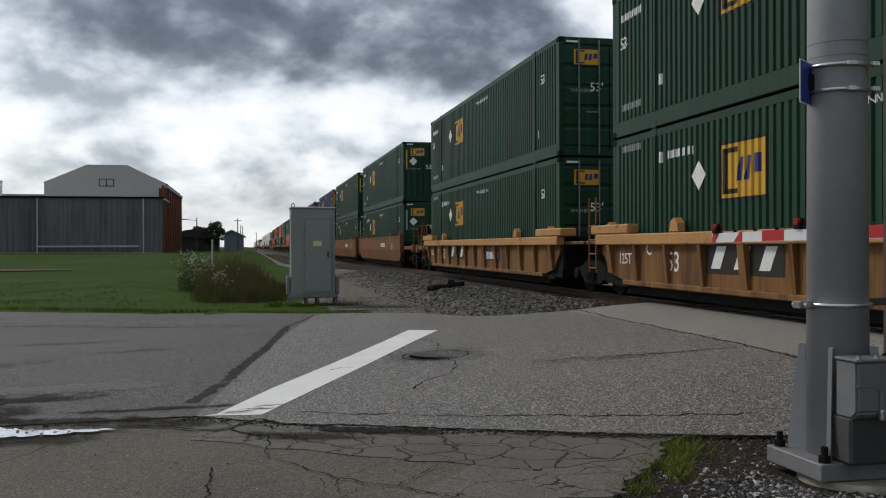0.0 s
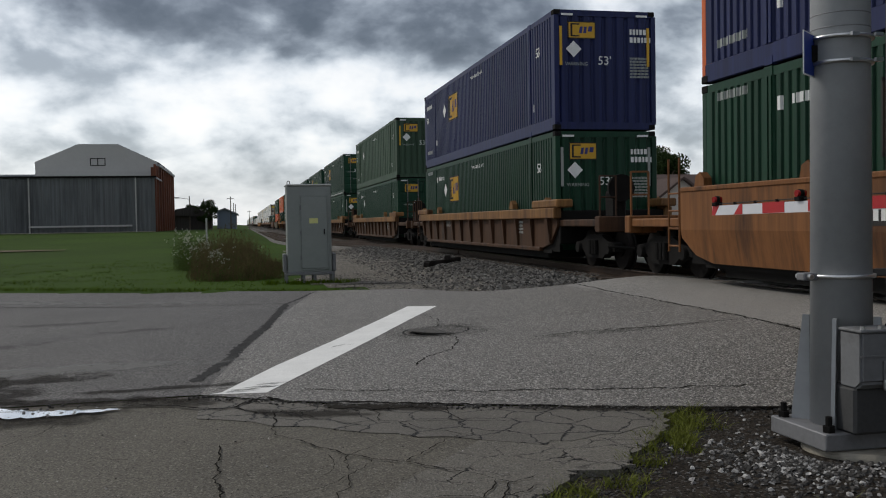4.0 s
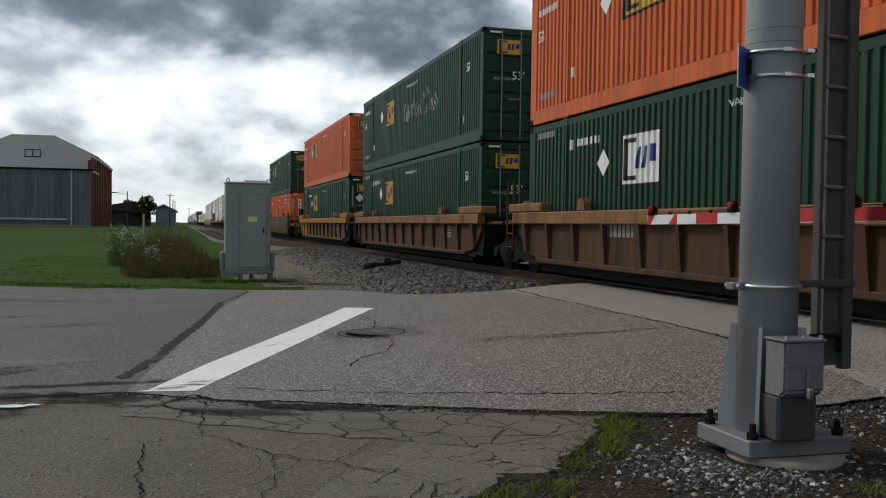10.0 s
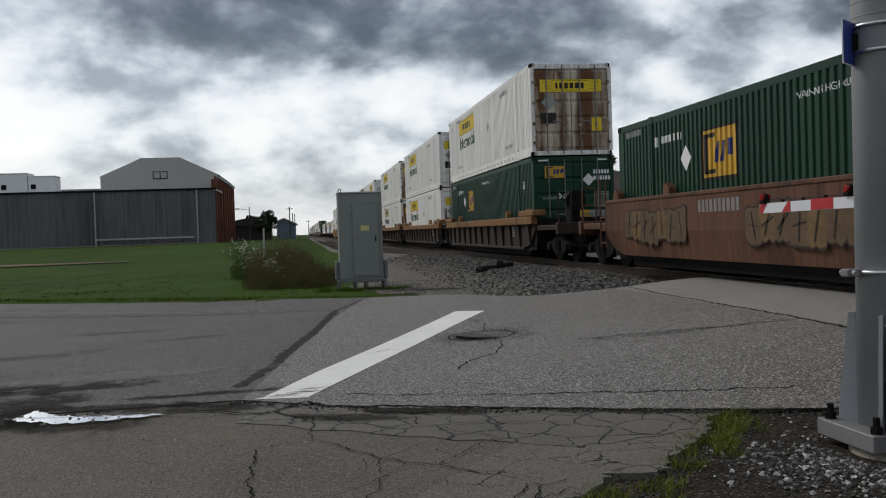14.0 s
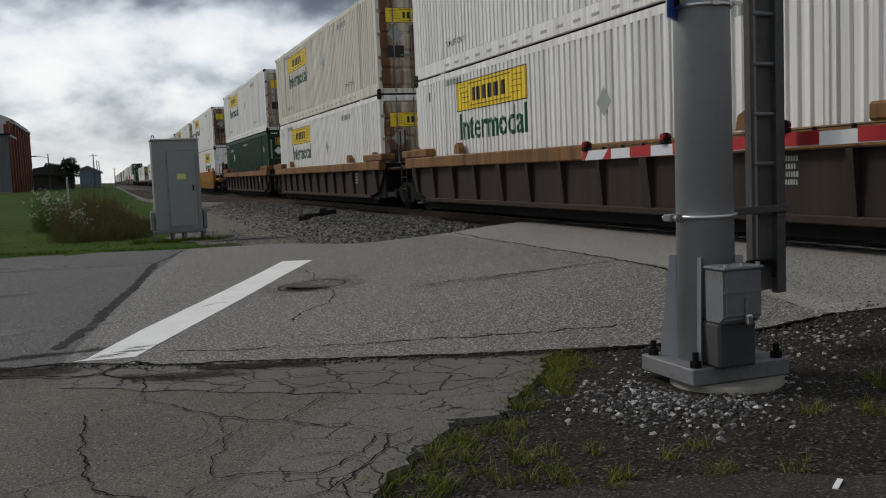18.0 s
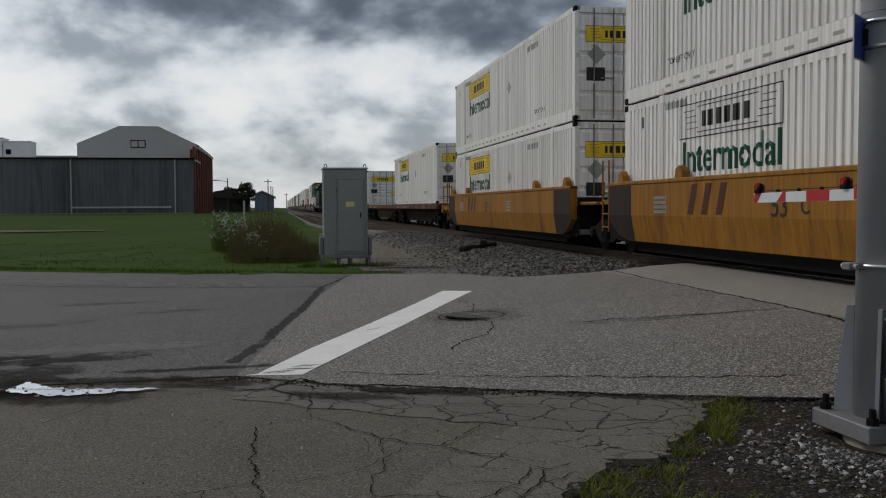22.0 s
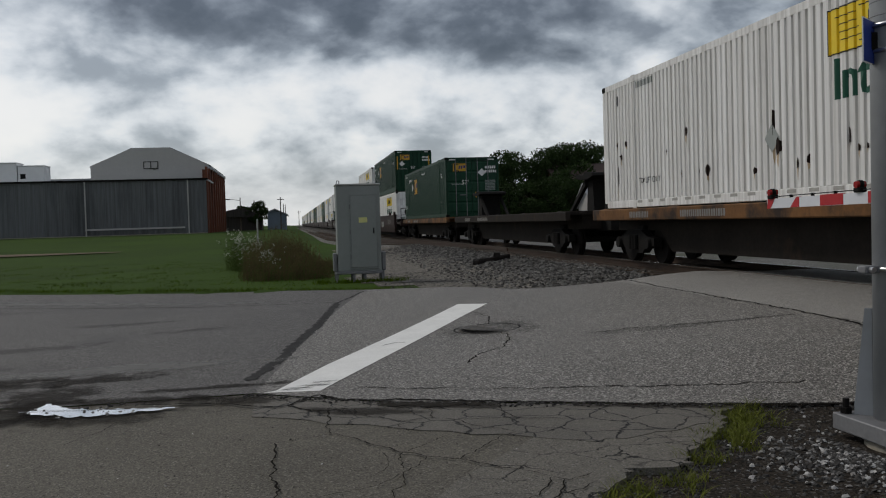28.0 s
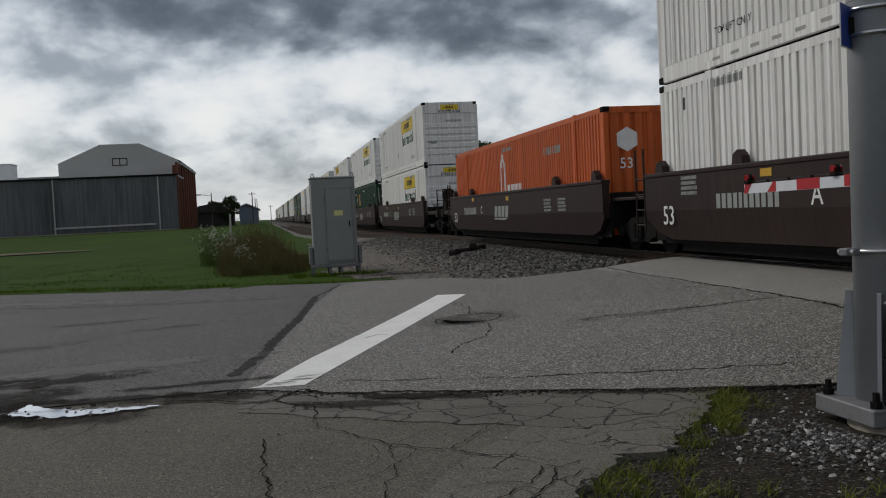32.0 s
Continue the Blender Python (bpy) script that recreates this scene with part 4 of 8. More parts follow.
def container(name, label, paint, style="corrugated", end="door", end_paint=None, post_paint=None, maker="square", upper=False, logo_panel=None, spray=None, dashes=False, far=False, dents=False, flip=False, fresh=False, faded=None, emblem=True, emblem_at=11.75):
    c = thing(name, label, "container")
    flip = flip or end == "louvre"   # the banner sits toward the doors
    if maker == "banner" and style == "corrugated":
        style = "grooved"
    ep, pp = end_paint or paint, post_paint or paint
    zb = 0.30 if upper else 0.17
    zt = HGT - 0.13
    part("side_panel", side_sheet(style, -HW, -1, zb, zt), paint, c)
    part("side_panel", side_sheet("ribbed", HW, 1, zb, zt), paint, c)
    part("roof", boxes((-HW + 0.03, HW - 0.03, 0.06, LEN - 0.06, HGT - 0.06, HGT - 0.012)), paint, c)
    part("floor_frame", boxes((-HW + 0.06, HW - 0.06, 0.1, LEN - 0.1, 0.02, 0.16)), M_STEEL, c)
    for sx in (-1, 1):
        a, b = sorted((sx * HW, sx * (HW - 0.07)))
        part("top_rail", boxes((a - 0.003, b + 0.003, 0.1, LEN - 0.1, zt, HGT - 0.004)), paint, c)
        part("bottom_rail", boxes((a - 0.004, b + 0.004, 0.1, LEN - 0.1, 0.0, zb), bevel=0.012), paint, c)
        for y in (POST_A, POST_B) if not far else ():
            part("lift_post", boxes((a - 0.022, b + 0.010, y - 0.085, y - 0.02, zb, zt), (a - 0.022, b + 0.010, y + 0.02, y + 0.085, zb, zt), (a - 0.016, b + 0.016, y - 0.11, y + 0.11, HGT - 0.13, HGT + 0.012), (a - 0.012, b + 0.012, y - 0.10, y + 0.10, -0.012, 0.11)), paint, c)
        for y0, y1 in ((0.0, 0.14), (LEN - 0.14, LEN)):
            part("corner_post", boxes((a - 0.004, b + 0.05, y0, y1, 0.12, HGT - 0.12), bevel=0.01), pp, c)
    for sx in (-1, 1) if not far else ():
        for y in (0.09, LEN - 0.09):
            for z in (0.06, HGT - 0.06):
                share("corner_casting", CASTING, c, pose(sx * (HW - 0.07), y, z))
    # front end
    if end == "door":
        bracket = mesh_of("rod_bracket", boxes((-0.05, 0.05, -0.03, 0.03, -0.03, 0.03)), ep)
        hinge = mesh_of("hinge", boxes((-0.05, 0.05, -0.02, 0.02, -0.045, 0.045)), ep)
        part("door_header", boxes((-HW + 0.05, HW - 0.05, -0.01, 0.1, HGT - 0.17, HGT - 0.005), bevel=0.008), pp, c)
        part("door_sill", boxes((-HW + 0.05, HW - 0.05, -0.01, 0.1, 0.0, 0.14), bevel=0.008), pp, c)
        for sx in (-1, 1):
            a, b = sorted((sx * 0.012, sx * (HW - 0.10)))
            prof = [(0.07, 0.15), (0.02, 0.15)]
            for k in range(5):
                z = 0.22 + k * 0.50
                prof += [(0.02, z), (-0.012, z + 0.05), (-0.012, z + 0.40), (0.02, z + 0.45)]
            prof += [(0.02, HGT - 0.18), (0.07, HGT - 0.18)]
            bm = prism(bmesh.new(), prof, "x", a, b)
            leaf = part("door", bm, ep, c)
            for x in (sx * 0.28, sx * 0.80):
                part("locking_rod", cyl(bmesh.new(), (x, -0.035, 0.04), (x, -0.035, HGT - 0.06), 0.019, n=8), M_GALVD, leaf)
                for z in (0.95, 1.95):
                    share("rod_bracket", bracket, leaf, pose(x, -0.02, z))
            part("handle", boxes((min(sx * 0.28, sx * 0.62), max(sx * 0.28, sx * 0.62), -0.06, -0.04, 1.05, 1.085)), M_GALVD, leaf)
            for z in (0.4, 1.0, 1.65, 2.3):
                share("hinge", hinge, leaf, pose(sx * (HW - 0.08), -0.01, z))
    elif end == "louvre":
        prof = [(0.09, 0.0), (-0.005, 0.0), (-0.005, 0.32), (0.045, 0.33)]
        for k in range(5):
            z = 0.45 + k * 0.31
            prof += [(0.045, z), (-0.005, z + 0.03), (-0.005, z + 0.20), (0.045, z + 0.24)]
        prof += [(0.045, HGT - 0.51), (0.0, HGT - 0.5), (0.0, HGT - 0.004), (0.09, HGT - 0.004)]
        part("end_wall", prism(bmesh.new(), prof, "x", -HW + 0.05, HW - 0.05), ep, c)
    else:
        prof = [(-HW + 0.06, 0.09), (-HW + 0.06, 0.062)]
        for k in range(8):
            x = -HW + 0.14 + k * 0.29
            prof += [(x, 0.062), (x + 0.04, 0.012), (x + 0.20, 0.012), (x + 0.24, 0.062)]
        prof += [(HW - 0.06, 0.062), (HW - 0.06, 0.09)]
        part("end_wall", prism(bmesh.new(), prof, "z", 0.16, HGT - 0.14), ep, c)
        part("end_header", boxes((-HW + 0.05, HW - 0.05, 0.0, 0.08, HGT - 0.15, HGT - 0.004)), ep, c)
        part("end_sill", boxes((-HW + 0.05, HW - 0.05, 0.0, 0.08, 0.0, 0.17)), ep, c)
    part("rear_wall", boxes((-HW + 0.04, HW - 0.04, LEN - 0.09, LEN - 0.03, 0.0, HGT - 0.004)), ep, c)
    # writing
    if far:
        if maker == "banner":
            part("banner_panel", on_side(flat_rect(3.67, 0.62), 6.65 if flip else 13.34, 1.97, style, 0.005), M_YELLOWJ, c)
        else:
            part("logo_panel", on_side(flat_rect(1.45, 0.95), 11.75, 1.43, style, 0.005), M_YELLOWP, c)
        return c
    if maker == "square":
        lp = logo_panel or M_YELLOWP
        ly = 8.4 if fresh else emblem_at
        if fresh:
            part("repainted_patch", on_side(flat_rect(3.9, 2.2), 9.9, 0.45, style, 0.003), M_FRESH, c, "fresh orange-red repainted patch")
            part("code_plate", on_side(flat_rect(1.5, 0.3), 3.95, 2.2, style, 0.004), M_WHITEL, c, "white plate with dark bars")
            part("number_bar", on_side(bars(1, 1.3, 0.2), 3.85, 2.25, style, 0.008), M_BLACKL, c)
            part("code_plate", on_end(flat_rect(0.2, 1.25), -0.75, 1.2, 0.01), M_WHITEL, c, "white upright plate with dark bars")
            part("number_bar", on_end(bars(4, 0.12, 0.16, 0.7), -0.71, 2.2, 0.006), M_BLACKL, c)
            part("repainted_patch", on_end(flat_rect(1.2, 1.3), -0.45, 1.2, 0.011), M_FRESH, c)
        if emblem:
            logo_square(c, lambda bm, dx, dz, l: on_side(bm, ly, 1.43 if not fresh else 1.2, style, l), 1.45, 0.95, lp, M_BLACKL, M_NAVY)
        if not fresh:
            part("placard", on_side(diamond(0.5), 12.66, 1.66, None, 0.006), M_WHITEL, c, "white diamond placard")
        part("size_mark", on_side(flat_text("53'", 0.34), 15.75, 0.62 if not upper else 1.75, style, 0.005), M_WHITEL, c)
        part("size_mark", on_side(flat_text("53'", 0.34), 1.45, 1.95, style, 0.005), M_WHITEL, c)
        part("number_bar", on_side(bars(1, 1.0, 0.14), 15.7 if upper else 13.6, 2.3, style, 0.005), M_WHITEL, c)
        part("warning_mark", on_side(flat_text("WARNING HIGH CUBE", 0.15), 8.4, 2.45, style, 0.005), M_WHITEL, c)
        part("lift_mark", on_side(bars(1, 0.16, 0.2), 13.95, 2.25 if not upper else 0.75, style, 0.005), M_WHITEL, c)
        part("lift_mark", on_side(bars(1, 0.16, 0.2), 1.72, 0.6, style, 0.005), M_WHITEL, c)
        part("lift_bar", on_side(bars(1, 0.95, 0.13), 15.65, 0.5 if upper else 2.6, style, 0.005), M_GREYL, c)
        yl = -0.012 if end == "door" else 0.012
        if fresh:
            logo_square(c, lambda bm, dx, dz, l: on_end(bm, -0.1, 1.75, 0.006, l), 0.95, 0.62, lp, M_BLACKL, M_NAVY)
        else:
            logo_square(c, lambda bm, dx, dz, l: on_end(bm, -0.95, 2.20, yl, l), 0.72, 0.42, lp, M_BLACKL, M_NAVY)
        if not fresh:
            part("placard", on_end(diamond(0.40), 0.30 if end == "door" else -1.0, 1.95 if end == "door" else 1.75, yl), M_WHITEL, c, "white diamond placard")
        part("size_mark", on_end(flat_text("53'", 0.30), -0.52 if end == "door" else -0.18, 1.58, yl), M_WHITEL, c)
        part("number_bar", on_end(bars(2, 0.55, 0.13), 0.66, 2.33, yl), M_WHITEL, c)
        part("weight_bar", on_end(bars(7, 0.5, 0.05), 0.66, 1.72, yl), M_GREYL, c)
        part("warning_mark", on_end(flat_text("WARNING", 0.12), -1.02, 1.55, yl), M_GREYL, c)
        if end == "door":
            part("notice", on_end(flat_rect(0.35, 0.26), 0.16, 0.93, yl), M_YELLOWP, c, "orange and white notice plate")
            part("notice", on_end(flat_rect(0.5, 0.24), 0.52, 0.94, yl), M_GREYL, c)
        else:
            for x in (-HW + 0.13, HW - 0.19):
                part("edge_mark", on_end(flat_rect(0.07, 0.95), x, 1.55, 0.008), M_YELLOWP if upper else M_GREYL, c)
        for x in (-1.12, 0.82):
            part("corner_mark", on_end(flat_rect(0.3, 0.05), x, HGT - 0.14, -0.012 if end == "door" else -0.002), M_WHITEL, c)
    elif maker == "banner":
        yb = 6.65 if flip else 13.34
        banner(c, lambda bm, dx, dz, l: on_side(bm, yb, 1.97, style, l), 3.67, 0.64, faded)
        # flat grey dashes: the shade inside the rail slots is put into the colour
        part("rail_slot_bar", on_side(dash_row(12.0), 14.0, 0.10, None, 0.008), M_SLOT, c)
        part("intermodal_word", on_side(flat_text("Intermodal", 0.80), yb - 0.1, 1.36, style, 0.006), M_BLACKL if faded is M_CREAMP else M_GREENL, c, "bold dark Intermodal lettering")
        part("placard", on_side(diamond(0.46), 8.45 if flip else 7.1, 0.75 if flip else 1.45, None, 0.006), M_GREYL, c, "worn diamond placard holder")
        part("lift_words", on_side(flat_text("TOP LIFT ONLY", 0.17), 13.9, 0.52, style, 0.005), M_BLACKL, c)
        part("lift_words", on_side(flat_text("TOP LIFT ONLY", 0.17), 3.9, 0.52, style, 0.005), M_BLACKL, c)
        part("number_bar", on_side(bars(1, 1.2, 0.16), 4.6, 2.45, style, 0.005), M_GREYL, c)
        part("number_bar", on_side(bars(1, 0.9, 0.13), 14.0, 2.6, style, 0.005), M_GREYL, c)
        part("lift_mark", on_side(bars(1, 0.2, 0.22), 15.2, 2.35, style, 0.005), M_BLACKL, c)
        if end == "door":
            banner(c, lambda bm, dx, dz, l: on_end(bm, -1.02, 1.98, -0.014, l), 2.04, 0.42)
            part("notice", on_end(flat_rect(0.5, 0.34), -1.0, 1.0, -0.014), M_BLACKL, c, "black notice plate")
            part("notice", on_end(flat_rect(0.32, 0.42), 0.66, 0.75, -0.014), M_YELLOWJ, c, "yellow notice plate")
            part("placard", on_end(diamond(0.5), -0.98, 1.42, -0.014), M_GREYL, c)
        else:
            banner(c, lambda bm, dx, dz, l: on_end(bm, -0.42, HGT - 0.36, 0.0, l), 0.85, 0.24)
            part("intermodal_word", on_end(flat_text("Intermodal", 0.24), -0.55, HGT - 0.49, 0.0), M_BLACKL, c)
            part("placard", on_end(diamond(0.42), -1.05, 0.85, 0.0), M_GREYL, c)
            part("number_bar", on_end(bars(1, 0.8, 0.09), -0.2, 1.98, 0.0, 0.008), M_GREYL, c)
    elif maker == "hub":
        part("mark_letter", on_side(flat_poly(((0, 0), (0.12, 0), (0.12, 1.1), (0.28, 1.35), (0.44, 1.1), (0.44, 0), (0.56, 0), (0.56, 1.2), (0.28, 1.6), (0, 1.2))), 9.3, 0.9, style, 0.005), M_WHITEL, c, "white tall arch emblem")
        part("mark_bar", on_side(bars(1, 1.7, 0.55), 8.5, 0.9, style, 0.005), M_WHITEL, c)
        part("number_bar", on_side(bars(1, 1.5, 0.2), 4.6, 2.1, style, 0.005), M_GREYL, c)
        part("number_bar", on_side(bars(1, 1.0, 0.12), 9.0, 2.5, style, 0.005), M_GREYL, c)
        hx = [(0.28 * math.cos(math.pi / 3 * k + math.pi / 6), 0.28 * math.sin(math.pi / 3 * k + math.pi / 6)) for k in range(6)]
        part("emblem", on_end(flat_poly(hx), -0.75, 2.15, 0.01), M_WHITEL, c, "white hexagon emblem")
        part("size_mark", on_end(flat_text("53'", 0.34), -0.95, 1.5, 0.01), M_WHITEL, c)
    if spray:
        col, seed = spray
        rr = random.Random(seed)
        bm = bmesh.new()
        x = 0.0
        for k in range(16):
            h = rr.uniform(0.3, 0.75)
            z0 = rr.uniform(0, 0.2)
            w = rr.uniform(0.05, 0.09)
            lean = rr.uniform(-0.2, 0.2)
            for a, b, c2, d in ((x, z0, x + lean, z0 + h), (x + lean, z0 + h, x + 0.22, z0 + h * rr.uniform(0.2, 0.9))):
                bm.faces.new([bm.verts.new(q) for q in ((a, b, 0), (a + w, b, 0), (c2 + w, d, 0), (c2, d, 0))])
            x += rr.uniform(0.2, 0.36)
        part("graffiti", on_side(bm, 8.8, 1.25, style, 0.006), col, c, "scrawled spray paint")
    if dents:
        rr = random.Random(31)
        for y, z, w, h in GOUGES:
            stain = []
            for k in range(9):
                a = 2 * math.pi * k / 9
                stain.append((w * (0.5 + rr.uniform(0.35, 0.7) * math.cos(a)), h * (0.5 + rr.uniform(0.35, 0.7) * math.sin(a))))
            part("rust_gouge", on_side(flat_poly(stain), y, z, style, 0.008), M_GOUGE, c, "dark rusty gouge")
            run = [(w * 0.1, h * 0.6), (w * 0.35, -h * rr.uniform(0.3, 0.9)), (w * 0.6, -h * rr.uniform(0.2, 1.2)), (w * 0.95, h * 0.6)]
            part("rust_run", on_side(flat_poly(run), y + 0.01, z, style, 0.005), M_RUSTRUN, c, "faint rust run below a gouge")
    if dashes:
        part("rail_dash_bar", on_side(dash_row(15.4, 0.34, 0.08), 15.8, 0.05, None, 0.008), M_WHITEL, c)
    return c


M_GOUGE = mat("dark_rust_gouge", (0.022, 0.014, 0.011), 0.85, 0, 0.4, 8, spec=0.1)
M_RUSTRUN = mat("pale_rust_run", (0.52, 0.40, 0.27), 0.6, 0, 0.2, 8)
M_STENCIL = mat("faded_car_stencil", (0.20, 0.19, 0.18), 0.7, 0, 0.2, 8)
M_SLOT = mat("painted_slot_shade", (0.36, 0.35, 0.32), 0.7, 0, 0.2, 8)
# dents along the battered container: place along the length, height, width, height of the mark
GOUGES = [(15.25, 1.35, 0.07, 0.26), (15.05, 1.1, 0.16, 0.13), (15.2, 0.5, 0.06, 0.5), (14.7, 1.38, 0.10, 0.12), (11.5, 1.34, 0.14, 0.14), (11.72, 0.53, 0.08, 0.18), (10.6, 0.52, 0.18, 0.19), (8.83, 0.44, 0.07, 0.11),
          (8.22, 1.0, 0.07, 0.40), (8.12, 0.72, 0.14, 0.24), (7.22, 0.5, 0.05, 0.15), (7.5, 0.45, 0.05, 0.16), (6.2, 0.72, 0.07, 0.2), (5.98, 0.6, 0.06, 0.1), (5.8, 0.62, 0.07, 0.08), (12.4, 1.07, 0.05, 0.06), (10.9, 0.57, 0.04, 0.09), (3.2, 0.9, 0.08, 0.3), (1.2, 1.3, 0.1, 0.2)]
M_SPRAY = mat("yellow_green_spray_paint", (0.25, 0.36, 0.03), 0.6, 0, 0.2)
M_SPRAYB = mat("pale_blue_spray_paint", (0.25, 0.45, 0.55), 0.6, 0, 0.3, 4)
M_SPRAYT = mat("tan_spray_paint", (0.105, 0.066, 0.038), 0.6, 0, 0.3, 4)
M_SPRAYY = mat("dull_yellow_spray_paint", (0.135, 0.085, 0.036), 0.6, 0, 0.3, 4)
M_SPRAYD = mat("dark_brown_spray_paint", (0.030, 0.020, 0.014), 0.6, 0, 0.3, 4)
M_SPRAYP = mat("bare_grey_primer", (0.14, 0.125, 0.105), 0.6, 0, 0.2)

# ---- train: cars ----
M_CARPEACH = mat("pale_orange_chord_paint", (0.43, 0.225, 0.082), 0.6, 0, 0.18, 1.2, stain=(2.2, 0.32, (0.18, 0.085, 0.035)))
def wheel_mesh():
    bm = bmesh.new()
    cyl(bm, (-0.07, 0, 0), (0.07, 0, 0), 0.42, n=28)
    cyl(bm, (0.07, 0, 0), (0.1, 0, 0), 0.455, n=28)
    cyl(bm, (-0.10, 0, 0), (-0.07, 0, 0), 0.15, n=14)
    return mesh_of("wheel", bm, M_WHEEL)


WHEEL = wheel_mesh()


def side_frame_mesh():
    bm = bmesh.new()
    prism(bm, [(-1.15, 0.38), (-1.15, 0.56), (-0.75, 0.60), (-0.38, 0.74), (0.38, 0.74), (0.75, 0.60), (1.15, 0.56), (1.15, 0.38), (0.75, 0.40), (0.45, 0.22), (-0.45, 0.22), (-0.75, 0.40)], "x", -0.09, 0.09)
    for y in (-0.15, 0, 0.15):
        cyl(bm, (-0.11, y, 0.3), (-0.11, y, 0.62), 0.065, n=8)
    for y in (-0.89, 0.89):
        cyl(bm, (-0.17, y, 0.44), (0.0, y, 0.44), 0.12, n=10)
    return mesh_of("side_frame", bm, M_STEEL)


SIDE_FRAME = side_frame_mesh()
AXLE = mesh_of("axle", cyl(bmesh.new(), (-0.7, 0, 0), (0.7, 0, 0), 0.08, n=8), M_STEEL)
BOLSTER = mesh_of("bolster", boxes((-0.95, 0.95, -0.2, 0.2, 0.45, 0.85), bevel=0.03), M_STEEL)


def truck(parent, y):
    t = new("truck", BOLSTER)
    t.parent, t.matrix_basis = parent, pose(0, y, 0)
    for sx in (-1, 1):
        share("side_frame", SIDE_FRAME, t, pose(sx * 1.0, 0, 0, 0, 0, 0 if sx < 0 else 180))
    for dy in (-0.89, 0.89):
        share("axle", AXLE, t, pose(0, dy, 0.42))
        for sx in (-1, 1):
            share("wheel", WHEEL, t, pose(sx * 0.76, dy, 0.42, 0, 0, 0 if sx < 0 else 180))




def end_gear(c, y, d, paint):
    """Platform, stanchions, brake wheel and coupler at one end; d is -1 at the leading end and 1 at the trailing one."""
    a, b = sorted((y, y + d * 2.5))
    part("end_platform", boxes((-1.35, 1.35, a, b, 0.92, 1.08), (-0.5, 0.5, a, b, 0.72, 0.95), bevel=0.02), paint, c)
    part("end_sill", boxes((-1.4, 1.4, min(y + d * 2.35, y + d * 2.6), max(y + d * 2.35, y + d * 2.6), 0.8, 1.14), bevel=0.02), paint, c)
    for sx in (-1, 1):
        bm = bmesh.new()
        for x in (1.32, 0.95):
            cyl(bm, (sx * x, y + d * 2.45, 1.1), (sx * x, y + d * 2.45, 2.0), 0.024, n=6)
        for z in (1.55, 2.0):
            cyl(bm, (sx * 1.32, y + d * 2.45, z), (sx * 0.95, y + d * 2.45, z), 0.02, n=6)
        part("handrail", bm, paint, c)
    bm = cyl(bmesh.new(), (0, y + d * 2.3, 0.72), (0, y + d * 3.72, 0.72), 0.09, n=8)
    box(bm, -0.16, 0.16, min(y + d * 3.5, y + d * 3.8), max(y + d * 3.5, y + d * 3.8), 0.56, 0.88, bevel=0.04)
    part("coupler", bm, M_STEEL, c)
    if d < 0:
        bm = boxes((-0.9, -0.6, y - 2.2, y - 1.7, 1.08, 1.7), bevel=0.04)
        cyl(bm, (-0.75, y - 2.3, 1.75), (-0.75, y - 2.2, 1.75), 0.3, n=16)
        part("brake_gear", bm, M_STEEL, c)
    cyl_bm = cyl(bmesh.new(), (-1.2, y + d * 2.62, 0.5), (-0.3, y + d * 3.4, 0.42), 0.03, n=6)
    part("air_hose", cyl_bm, M_STEEL, c)


